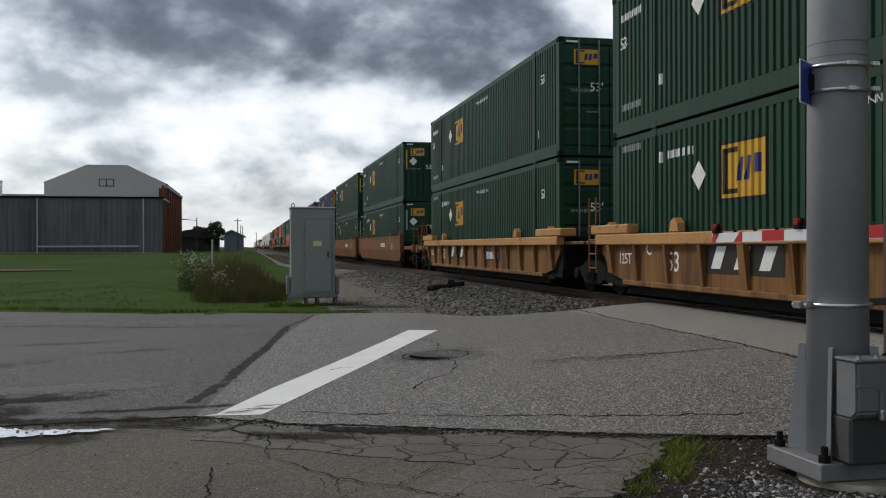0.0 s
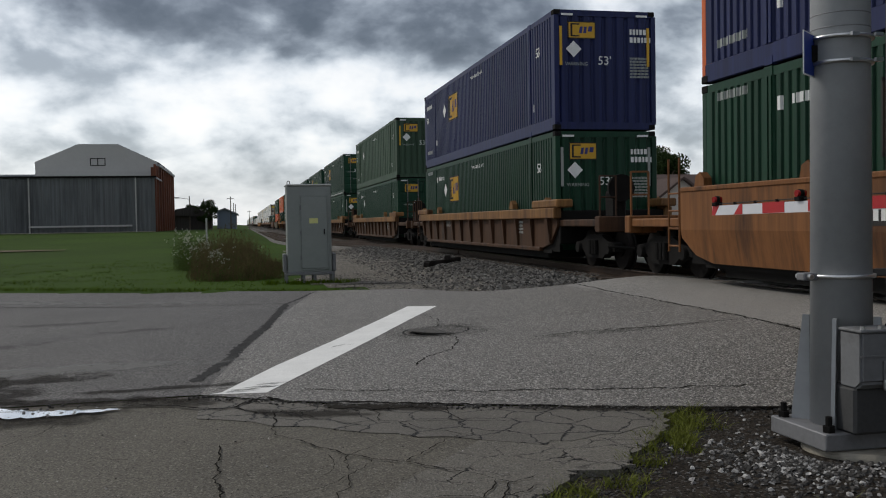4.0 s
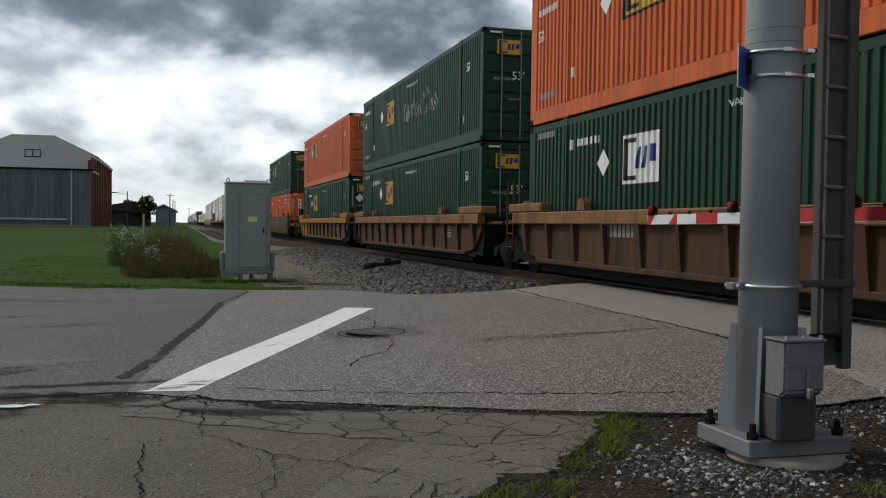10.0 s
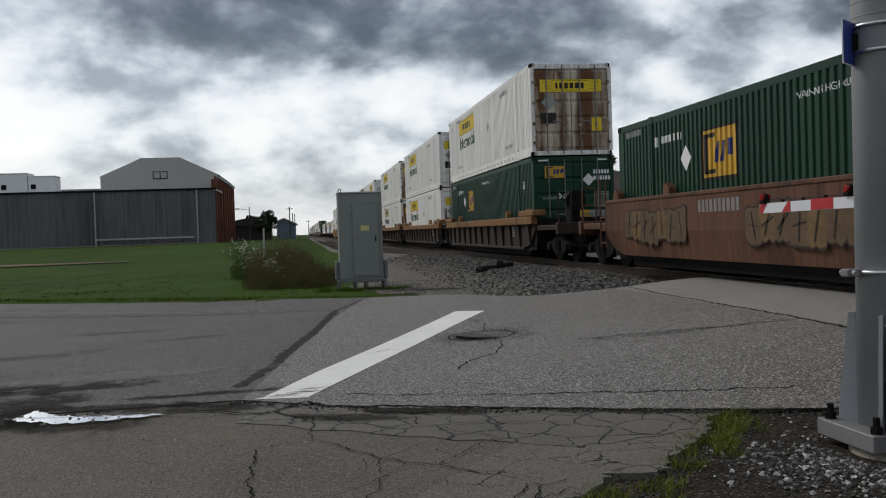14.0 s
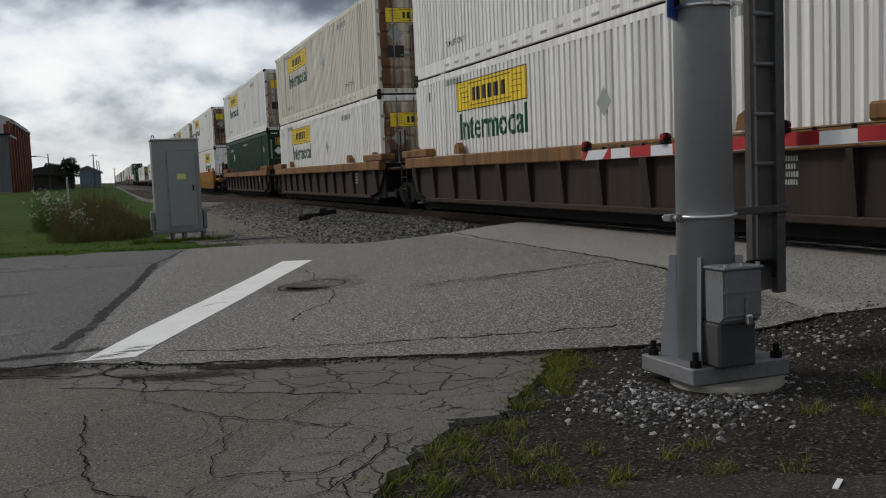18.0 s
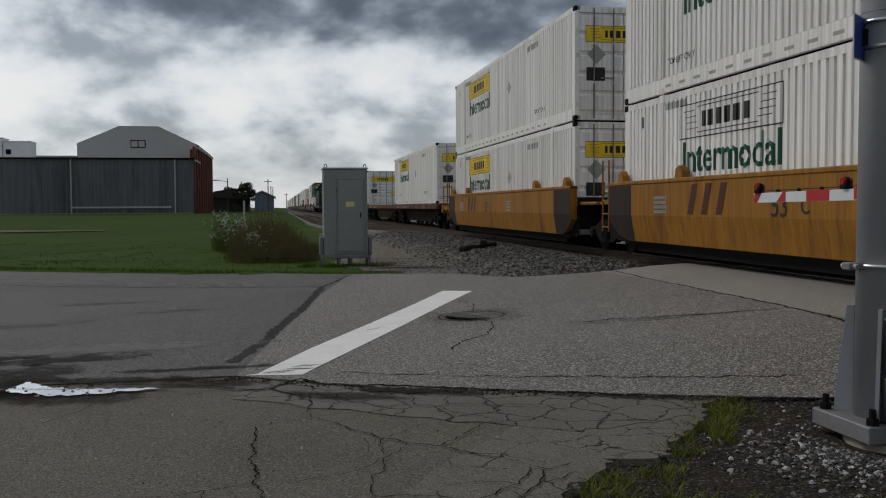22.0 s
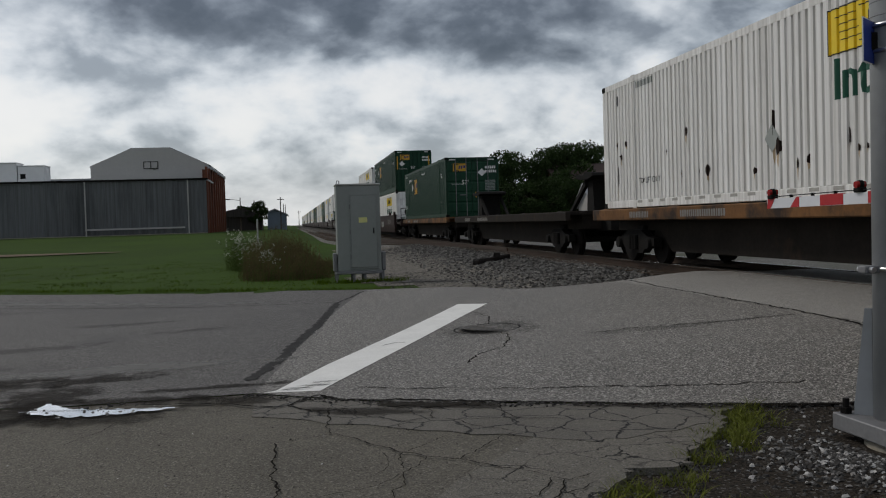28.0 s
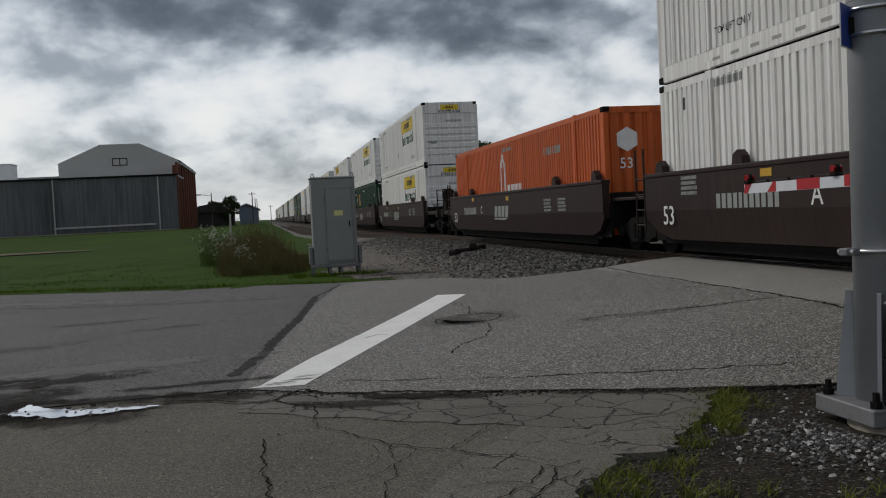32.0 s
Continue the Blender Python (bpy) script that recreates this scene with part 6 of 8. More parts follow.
# front of each load along the train, car, joints, lower and upper container
TRAIN = [
    (-21.0, "yr", 0, 1, "gp", "gpu"), (1.75, "yr", 1, 1, "gp", "gpu"), (21.3, "yr", 1, 0, "gd", "gdu"),
    (44.49, "os", 0, 1, "gp", "gpu"), (63.6, "os", 1, 1, "gpn", "gpu"), (82.8, "og", 1, 0, "gd", "blr"),
    (106.3, "br", 0, 0, "gp", "blu"), (129.6, "br", 0, 0, "gdn", "ol"),
    (153.45, "br", 0, 1, "gpn", "gdd"), (172.73, "tr", 1, 1, "orl", "gsp"), (192.17, "tr", 1, 0, "gwb", "gwu"),
    (215.53, "br", 0, 1, "gw", "oru"), (235.1, "br", 1, 1, "gd", "gsf"), (254.6, "ty", 1, 0, "grb", "oru"),
    (278.13, "bp", 0, 0, "orl", "gdu"), (301.77, "bs", 0, 0, "gd", None),
    (325.91, "dr", 0, 1, "gd", "wru"), (345.6, "dr", 1, 1, "wd", "wdu"), (364.99, "dr", 1, 0, "wrf", "wru"),
    (388.59, "dr", 0, 1, "wd", "wlu"), (408.08, "dr", 1, 1, "wr", "wrr"), (427.61, "dr", 1, 0, "gpn", "wru"),
    (451.07, "yn", 0, 1, "wl", "wru"), (470.7, "ys", 1, 1, "wdf", "wru"), (490.35, "ys", 1, 0, "wd", "wdu"),
    (511.41, "sp", 0, 0, "wd", None), (528.7, "se", 0, 0, None, None), (545.97, "sp", 0, 0, "wd", None), (563.9, "se", 0, 0, None, None),
    (581.89, "sp", 0, 0, "wr", None), (600.35, "sp", 0, 0, "wsp", None), (620.0, "sh", 0, 0, None, None), (639.63, "sp", 0, 0, "gd", None),
    (661.23, "mb", 0, 1, "wl", "gpu"), (680.6, "mb", 1, 1, "wl", "wlu"), (699.79, "ms", 1, 0, "hub", None),
    (723.01, "ms", 0, 1, "wl", "wlu"), (742.2, "mb", 1, 1, "gp", "wlu"), (761.6, "ms", 1, 0, "wl", "wdu"),
]
f_, rr_ = 784.9, random.Random(11)
for k_ in range(21):
    lo_, up_ = rr_.choice((("fw", "fwu"), ("fw", "fwu"), ("fg", "fwu"), ("fw", "fwu"), ("fg", "fgu"), ("fw", "fwu")))
    TRAIN.append((f_, "fs", int(k_ % 3 != 0), int(k_ % 3 != 2), lo_, up_))
    f_ += 19.5 if k_ % 3 != 2 else 23.8

for f, kind, fa, ba, low, up in TRAIN:
    if kind in ("sp", "se", "sh"):
        place({"sp": SP_L, "se": SP_E, "sh": SP_H}[kind], f)
        if low:
            place(GREEN[low], f, DECK + 0.022)
    else:
        place(car(kind, bool(fa), bool(ba)), f)
        if low:
            place(GREEN[low], f, 0.342)
        if up:
            place(GREEN[up], f, 0.342 + HGT + 0.045)


def motions():
    for ob, f, z in MOVERS:
        walk(ob, [(t, pose(TX, f - SPEED * t, RAIL + z)) for t in (0, 8, 16, 24, 32)])

# ---- things beside the crossing ----
PX, PY = 4.26, 5.85
BOX_X, BOX_Y = -0.03, -0.30


def ring(bm, r, z0, z1, wall=0.012, n=32):
    cyl(bm, (0, 0, z0), (0, 0, z1), r + wall, n=n)
    return bm


def signal_pole():
    c = thing("signal_pole", "tall galvanized steel signal pole on a bolted base plate", "signal pole", pose(PX, PY, 0))
    bm = cyl(bmesh.new(), (0.10, -0.10, -0.12), (0.10, -0.10, -0.004), 0.43, 0.42, n=28)
    part("footing", bm, M_CONC, c, "round weathered concrete footing")
    part("base_plate", boxes((-0.36, 0.50, -0.335, 0.365, 0.002, 0.125), bevel=0.008), M_GALVD, c)
    pole = part("pole", cyl(bmesh.new(), (0, 0, 0.125), (0, 0, 7.2), 0.218, 0.192, n=40), M_GALV, c)
    for k, a in enumerate((45, 135, 225, 315)):
        bm = bmesh.new()
        prism(bm, [(0.22, 0.126), (0.35, 0.126), (0.35, 0.20), (0.27, 0.92), (0.22, 0.92)], "y", -0.014, 0.014)
        g = part("gusset", bm, M_GALV, c)
        g.matrix_basis = pose(0, 0, 0, 0, 0, a)
    bolt = bmesh.new()
    cyl(bolt, (0, 0, 0), (0, 0, 0.045), 0.045, n=6)
    cyl(bolt, (0, 0, 0.04), (0, 0, 0.11), 0.024, n=8)
    bolt = mesh_of("anchor_bolt", bolt, M_STEEL)
    for x in (-0.29, 0.43):
        for y in (-0.265, 0.295):
            share("anchor_bolt", bolt, c, pose(x, y, 0.126))
    for z in (2.77, 2.95):
        part("steel_band", ring(bmesh.new(), 0.226, z - 0.012, z + 0.012, 0.006), M_BAND, c)
        for a in (-0.05, 0.14):
            part("band_buckle", boxes((a - 0.03, a + 0.03, -0.255, -0.225, z - 0.014, z + 0.014)), M_BAND, c)
    for z, r in ((3.02, 0.2065), (3.12, 0.206)):
        part("weld_mark", ring(bmesh.new(), r, z - 0.004, z + 0.004, 0.002), M_GALVD, c)
    sg = part("sign", boxes((-0.006, 0.006, -0.12, 0.12, -0.15, 0.15), bevel=0.004), M_SIGNBLUE, c, "small blue enamel number sign seen edge on")
    sg.matrix_basis = pose(-0.30, -0.06, 2.83, 0, 0, -50)
    rim = part("sign_rim", boxes((-0.004, 0.004, -0.126, 0.126, -0.156, 0.156)), M_WHITEL, sg)
    for z in (-0.1, 0.1):
        part("rivet", cyl(bmesh.new(), (-0.012, 0, z), (0, 0, z), 0.008, n=8), M_BAND, sg)
    part("sign_bracket", boxes((-0.27, -0.20, -0.03, 0.03, 2.78, 2.90)), M_STEEL, c)
    # clamp that holds the ladder
    part("clamp_ring", ring(bmesh.new(), 0.234, 1.205, 1.232, 0.006), M_BAND, c)
    part("clamp_lug", boxes((-0.34, -0.22, -0.05, 0.05, 1.19, 1.245), bevel=0.008), M_GALVD, c)
    part("clamp_bolt", cyl(bmesh.new(), (-0.30, -0.09, 1.218), (-0.30, 0.09, 1.218), 0.02, n=8), M_BAND, c)
    # conduit box
    bm = bmesh.new()
    prism(bm, [(-0.19, 0.86), (-0.19, 0.50), (-0.13, 0.45), (0.05, 0.45), (0.05, 0.86)], "x", -0.165, 0.165)
    bmesh.ops.bevel(bm, geom=bm.edges[:], offset=0.018, segments=2, affect="EDGES")
    bx = part("conduit_box", bm, M_CAST, c, "cast grey conduit box with a hasp")
    bx.matrix_basis = pose(BOX_X, BOX_Y, 0.0)
    part("box_lid", boxes((-0.175, 0.175, -0.20, 0.05, 0.848, 0.872), bevel=0.008), M_CAST, bx)
    part("hasp", boxes((0.0, 0.045, -0.225, -0.19, 0.52, 0.66), bevel=0.01), M_GALVD, bx)
    part("padlock", boxes((-0.005, 0.05, -0.235, -0.195, 0.45, 0.53), bevel=0.012), M_BAND, bx)
    part("box_rib", boxes((-0.167, 0.167, -0.196, -0.186, 0.68, 0.695)), M_CAST, bx)
    part("box_stand", boxes((-0.165, 0.165, -0.12, 0.14, 0.126, 0.46), bevel=0.02), M_BOXDK, bx, "dark lower housing below the box")
    for x, y in ((-0.14, -0.17), (0.14, -0.17), (0.0, -0.17)):
        part("lid_screw", cyl(bmesh.new(), (x, y, 0.872), (x, y, 0.895), 0.016, n=8), M_BAND, bx)
    # cross arm with a pair of warning lights
    part("light_arm", cyl(bmesh.new(), (0, -1.5, 4.16), (0, 1.5, 4.16), 0.05, n=12), M_GALVD, c)
    for y in (-1.42, 1.42):
        bm = cyl(bmesh.new(), (-0.02, y, 4.16), (0.02, y, 4.16), 0.31, n=32)
        d = part("light_disc", bm, M_BLACK, c, "round black backing disc")
        part("light_case", cyl(bmesh.new(), (0.02, y, 4.16), (0.2, y, 4.16), 0.13, 0.08, n=16), M_BLACK, d)
        part("lens", cyl(bmesh.new(), (-0.05, y, 4.16), (-0.02, y, 4.16), 0.15, n=24), M_REDLENS, d)
        hood = bmesh.new()
        for k in range(9):
            a0, a1 = math.pi * k / 9, math.pi * (k + 1) / 9
            vs = [hood.verts.new((x, y + 0.16 * math.cos(a), 4.16 + 0.16 * math.sin(a))) for x, a in ((-0.02, a0), (-0.02, a1), (-0.3, a1), (-0.3, a0))]
            hood.faces.new(vs)
        part("hood", hood, M_BLACK, d)
        part("junction_box", boxes((0.03, 0.17, y - 0.30, y - 0.18, 3.98, 4.12), bevel=0.015), M_GALVD, d)
    return c


signal_pole()


def pole_ladder():
    c = thing("ladder", "weathered steel ladder clamped beside the signal pole", "ladder", pose(4.88, 6.10, 0, 0, 0, 8))
    rails_ = []
    for x, w in ((0.0, 0.02), (0.31, 0.05)):
        bm = boxes((x - w, x + w, -0.035, 0.035, 0.52, 6.6), bevel=0.004)
        part("stile", bm, M_LADDER, c)
    back = part("channel_back", boxes((0.10, 0.26, 0.02, 0.045, 0.55, 6.6)), M_LADDER, c, "dark channel behind the rungs")
    z = 0.79
    while z < 6.5:
        part("rung", cyl(bmesh.new(), (0, 0, z), (0.30, 0, z), 0.017, n=8), M_GALVD, c)
        z += 0.40
    part("standoff", boxes((-0.56, 0.36, -0.06, -0.04, 1.19, 1.25), bevel=0.006), M_LADDER, c)
    part("standoff", boxes((-0.56, 0.36, -0.06, -0.04, 4.19, 4.25), bevel=0.006), M_LADDER, c)
    bm = cyl(bmesh.new(), (-0.1, -0.05, 0.80), (0.2, -0.05, 0.80), 0.022, n=8)
    cyl(bm, (0.2, -0.05, 0.80), (0.2, -0.05, 0.66), 0.02, n=8)
    part("lock_bar", bm, M_STEEL, c)
    return c


pole_ladder()


def crossing_gate():
    gx, y_tip, y_mast = 5.35, 9.76, 2.6
    c = thing("crossing_gate", "lowered crossing gate arm with red and white stripes", "crossing gate", pose(gx, y_mast, 0))
    L = y_tip - y_mast
    base = road_z(gx, 7.0) - 0.05
    part("mast", cyl(bmesh.new(), (0.15, -0.55, base), (0.15, -0.55, 3.6), 0.055, n=14), M_GALV, c)
    part("mast_foot", boxes((-0.12, 0.42, -0.82, -0.28, base, base + 0.12), bevel=0.02), M_CONC, c)
    part("gate_machine", boxes((-0.16, 0.2, -0.5, -0.05, 1.35, 2.05), bevel=0.03), M_GALVD, c)
    part("machine_bracket", boxes((0.08, 0.22, -0.6, -0.45, 1.45, 1.95)), M_STEEL, c)

    def zc(y):
        return 1.80 - 0.06 * (y / L) ** 1.5
    arm = part("arm", boxes((-0.012, 0.012, -0.1, L, -0.055, 0.055)), M_WHITEREF, c)
    for v in arm.data.vertices:
        v.co.z += zc(max(v.co.y, 0))
    y = L
    k = 0
    while y > 0.05:
        w = 0.12 if k == 0 else 0.406
        y2 = max(y - w, 0.0)
        if k % 2 == 0 and k < 40:
            bm = bmesh.new()
            pts = [(y, -0.056), (y, 0.056), (y2, 0.056), (y2, -0.056)]
            if k == 0:
                pts = [(y, -0.056), (y - 0.02, 0.056), (y2 - 0.05, 0.056), (y2 + 0.05, -0.056)]
            elif k == 2:
                y2 = y - 0.15
                pts = [(y + 0.03, -0.056), (y - 0.10, 0.056), (y2, 0.056), (y2, -0.056)]
            vs_a = [bm.verts.new((-0.016, a, b + zc(a))) for a, b in pts]
            vs_b = [bm.verts.new((0.016, a, b + zc(a))) for a, b in pts]
            bm.faces.new(vs_a), bm.faces.new(vs_b[::-1])
            for i in range(4):
                bm.faces.new((vs_a[i], vs_a[(i + 1) % 4], vs_b[(i + 1) % 4], vs_b[i]))
            part("red_stripe", bm, M_REDREF, arm)
        y = y2
        k += 1
    for y in (L - 0.10, L - 1.75, L - 3.5):
        lamp = part("arm_light", boxes((-0.045, 0.045, y - 0.05, y + 0.05, zc(y) + 0.05, zc(y) + 0.10), bevel=0.01), M_STEEL, c, "small red arm light")
        part("lens", cyl(bmesh.new(), (-0.05, y, zc(y) + 0.125), (0.05, y, zc(y) + 0.125), 0.034, n=16), M_REDLENS, lamp)
        part("lamp_shell", cyl(bmesh.new(), (-0.02, y, zc(y) + 0.125), (0.02, y, zc(y) + 0.125), 0.043, n=16), M_STEEL, lamp)
    k = L - 0.5
    while k > 0.4:
        part("cable_clip", boxes((-0.015, 0.015, k - 0.012, k + 0.012, zc(k) + 0.052, zc(k) + 0.085)), M_STEEL, arm)
        k -= 0.42
    ys = [L - 0.1 - i * 0.42 for i in range(int(L / 0.42))]
    wire = bmesh.new()
    rings = [[wire.verts.new((0.006 * math.cos(k * 1.2566), y, zc(y) + 0.075 + 0.006 * math.sin(k * 1.2566))) for k in range(5)] for y in ys]
    for ra, rb in zip(rings, rings[1:]):
        for k in range(5):
            wire.faces.new((ra[k], ra[(k + 1) % 5], rb[(k + 1) % 5], rb[k]))
    part("cable", wire, M_BLACK, arm)
    return c


crossing_gate()


def relay_cabinet():
    x0, x1, y0, y1, z0, z1 = 1.14, 2.32, 25.0, 25.85, 0.36, 2.68
    c = thing("signal_cabinet", "grey steel signal cabinet with one closed door", "cabinet", pose(x0, y0, 0))
    w, d = x1 - x0, y1 - y0
    g = 0.10
    part("body", boxes((0, w, 0, d, z0, z1), bevel=0.012), M_CABINET, c)
    # cap in a paler grey than the body
    part("roof", boxes((-0.02, w + 0.02, -0.03, d + 0.03, z1 + 0.002, z1 + 0.05), bevel=0.015), M_CABROOF, c, "pale roof cap")
    dx0, dx1 = 0.37, 1.07
    door = part("door", boxes((dx0, dx1, -0.035, -0.004, 0.46, 2.40), bevel=0.008), M_CABINET, c)
    for a, b, p, q in ((dx0 - 0.03, dx0 - 0.008, 0.44, 2.42), (dx1 + 0.008, dx1 + 0.03, 0.44, 2.42), (dx0 - 0.03, dx1 + 0.03, 2.41, 2.435), (dx0 - 0.03, dx1 + 0.03, 0.425, 0.45)):
        part("door_frame", boxes((a, b, -0.03, -0.002, p, q)), M_CABINET, c)
    part("label", boxes((0.59, 0.82, -0.040, -0.0355, 1.67, 1.81)), M_LABELY, door, "pale yellow notice label")
    part("handle", boxes((0.97, 1.0, -0.08, -0.036, 1.37, 1.52), bevel=0.008), M_STEEL, door)
    for z in (0.75, 1.42, 2.1):
        part("hinge", cyl(bmesh.new(), (dx0 - 0.012, -0.04, z - 0.06), (dx0 - 0.012, -0.04, z + 0.06), 0.016, n=8), M_GALVD, door)
    for x in (0.06, w - 0.06):
        path = [(x - 0.035, z1 + 0.04)] + [(x - 0.035 * math.cos(math.pi * k / 10), z1 + 0.09 + 0.05 * math.sin(math.pi * k / 10)) for k in range(11)] + [(x + 0.035, z1 + 0.04)]
        bm = bmesh.new()
        loops = []
        for k, (u, w_) in enumerate(path):
            (ua, wa), (ub, wb) = path[max(k - 1, 0)], path[min(k + 1, len(path) - 1)]
            n_ = Vector((-(wb - wa), 0, ub - ua)).normalized()
            loops.append([bm.verts.new(Vector((u, 0.1, w_)) + n_ * 0.012 * math.cos(q * 1.0472) + Vector((0, 0.012 * math.sin(q * 1.0472), 0))) for q in range(6)])
        for la, lb in zip(loops, loops[1:]):
            for q in range(6):
                bm.faces.new((la[q], la[(q + 1) % 6], lb[(q + 1) % 6], lb[q]))
        part("lifting_ring", bm, M_GALVD, c)
    part("base_frame", boxes((-0.06, w + 0.06, -0.05, d + 0.05, 0.28, 0.36), bevel=0.01), M_GALVD, c)
    gz_ = max(terrain(x0, y0), 0.05)
    for x in (-0.03, 0.42, 0.72, w + 0.03):
        for y in (0.02, d - 0.02):
            part("leg", boxes((x - 0.035, x + 0.035, y - 0.035, y + 0.035, 0.0, 0.28)), M_GALVD, c)
    for x in (-0.07, w + 0.07):
        part("side_bracket", boxes((x - 0.05, x + 0.05, 0.05, 0.5, 0.36, 0.86), bevel=0.02), M_GALVD, c)
    part("conduit", cyl(bmesh.new(), (w + 0.05, 0.3, 0.0), (w + 0.05, 0.3, 0.5), 0.05, n=10), M_GALVD, c)


relay_cabinet()

M_OILD = mat("dark_scuff", (0.12, 0.118, 0.115), 0.9, 0, 0.3, 9, spec=0.05)
# road paint, seams, cover and puddle


def lay(name, outline, material, label, lift, parent=None, category="", kind="structure", cut=0):
    """A thin painted or sealed shape that follows the road."""
    bm = bmesh.new()
    bm.faces.new([bm.verts.new((x, y, 0)) for x, y in outline])
    bmesh.ops.triangulate(bm, faces=bm.faces[:])
    if cut:
        bmesh.ops.subdivide_edges(bm, edges=bm.edges[:], cuts=cut, use_grid_fill=True)
    for v in bm.verts:
        v.co.z = road_z(v.co.x, v.co.y) + lift
    bmesh.ops.recalc_face_normals(bm, faces=bm.faces[:])
    if sum(f.normal.z for f in bm.faces) < 0:
        bmesh.ops.reverse_faces(bm, faces=bm.faces[:])
    ob = part(name, bm, material, parent, label if parent else "")
    if not parent:
        tagged(ob, label, category or name.replace("_", " "), "", kind)
    return ob


def ribbon(name, pts, w, material, label, lift=0.004, seed=1, jag=0.5, steps=8, wander=0.0, fine=False):
    """A long thin crack or seam: jagged, of uneven width."""
    rr = random.Random(seed)
    line, off = [], 0.0
    for (ax, ay), (bx, by) in zip(pts, pts[1:]):
        l = math.hypot(bx - ax, by - ay) or 1
        n_ = max(2, int(l / 0.05)) if fine else steps
        nx, ny = -(by - ay) / l, (bx - ax) / l
        for k in range(n_):
            t = k / n_
            off = 0.6 * off + rr.uniform(-wander, wander)
            line.append((ax + (bx - ax) * t + nx * off, ay + (by - ay) * t + ny * off))
    line.append(pts[-1])
    bm = bmesh.new()
    prev = None
    for i, (x, y) in enumerate(line):
        a, b = line[max(i - 1, 0)], line[min(i + 1, len(line) - 1)]
        dx, dy = b[0] - a[0], b[1] - a[1]
        n = math.hypot(dx, dy) or 1
        nx, ny = -dy / n, dx / n
        end = 0.25 if i in (0, len(line) - 1) else 1.0
        wl, wr = w * end * (1 + rr.uniform(-jag, jag)) / 2, w * end * (1 + rr.uniform(-jag, jag)) / 2
        cur = [bm.verts.new((x + nx * wl, y + ny * wl, road_z(x, y) + lift)), bm.verts.new((x - nx * wr, y - ny * wr, road_z(x, y) + lift))]
        if prev:
            bm.faces.new((prev[0], prev[1], cur[1], cur[0]))
        prev = cur
    ob = part(name, bm, material)
    return tagged(ob, label, "crack" if "crack" in name else name.replace("_", " "), "", "structure")


lay("stop_line", [(-0.42, 9.12), (-0.30, 9.18), (0.275, 10.5), (1.125, 12.22), (2.0, 14.05), (2.72, 15.62), (2.95, 15.55), (3.2, 15.42), (2.42, 13.82), (1.60, 12.06), (0.75, 10.3), (0.14, 9.03)], M_STRIPE, "worn white painted stop line on the road", 0.005, cut=3)
ribbon("tar_seam", [(-0.60, 9.8), (-0.48, 10.2), (-0.28, 11.0), (-0.04, 12.3), (0.24, 13.8), (0.50, 15.6), (0.74, 17.8)], 0.14, M_TAR, "dark ragged tar seam between two road surfaces", 0.004, 2, 0.42, 9, 0.010, True)
ribbon("tar_seam", [(0.70, 17.7), (1.05, 19.1), (1.3, 20.1), (1.55, 20.8)], 0.06, M_TAR, "thin end of the tar seam by the shoulder", 0.0042, 61, 0.7, 9, 0.02, True)
ribbon("tar_seam", [(0.9, 17.95), (0.3, 18.4), (-0.94, 19.25), (-4.2, 20.5), (-9, 22.8), (-16, 26)], 0.05, M_TAR, "long thin dark seam along the road", 0.004, 3, 0.6, 10, 0.03)
ribbon("joint_crack", [(6.3, 17.5), (6.13, 14.95), (6.11, 12.7), (6.09, 10.75), (5.97, 8.85), (5.93, 7.4)], 0.035, M_CRACK, "dark open joint before the crossing pavement", 0.004, 4, 0.6, 10, 0.015, True)
ribbon("edge_crack", [(-1.7, 8.86), (-1.0, 8.76), (-0.7, 8.62), (-0.53, 8.48), (-0.29, 8.36), (-0.16, 8.38), (-0.04, 8.61), (0.14, 8.84)], 0.028, M_CRACK, "dark open crack along the road edge", 0.006, 5, 0.8, 12, 0.015, True)
# ragged dark ribbon: the raised lane's lip shadow, painted on
ribbon("edge_crack", [(0.14, 8.84), (0.27, 8.55), (0.56, 8.42), (0.91, 8.36), (1.39, 8.14), (1.89, 7.92), (2.4, 7.72), (2.8, 7.55), (3.6, 7.26), (5.0, 6.84), (6.1, 6.5)], 0.045, M_CRACK, "dark shade line painted along the broken road lip", 0.006, 55, 0.8, 12, 0.02, True)
ribbon("edge_crack", [(-0.16, 8.36), (0.02, 8.1), (0.18, 8.06), (0.42, 8.1)], 0.022, M_CRACK, "dark crack forking from the road edge", 0.004, 56, 0.8, 12, 0.015, True)
ribbon("pothole_strip", [(0.62, 8.22), (0.84, 8.16), (1.1, 8.05), (1.36, 8.0), (1.56, 7.98)], 0.17, M_HOLE, "shallow dark pothole strip at the road edge", 0.0045, 6, 0.8, 8, 0.03, True)
ribbon("road_crack", [(0.5, 9.1), (1.3, 8.72), (2.17, 8.40), (2.9, 8.16), (3.8, 7.8), (4.6, 7.6)], 0.016, M_CRACK, "thin crack parallel to the road edge", 0.004, 7, 0.9, 10, 0.03, True)
ribbon("road_crack", [(3.5, 10.95), (4.1, 10.95), (4.7, 10.7), (5.0, 10.5), (5.5, 10.35), (5.95, 10.2)], 0.026, M_CRACK, "thin crack across the worn lane", 0.004, 8, 0.95, 10, 0.02, True)
ribbon("road_crack", [(3.1, 13.3), (4.0, 13.2), (4.8, 12.7), (5.9, 12.2)], 0.012, M_CRACK, "hairline crack across the worn lane", 0.004, 57, 0.95, 10, 0.02, True)
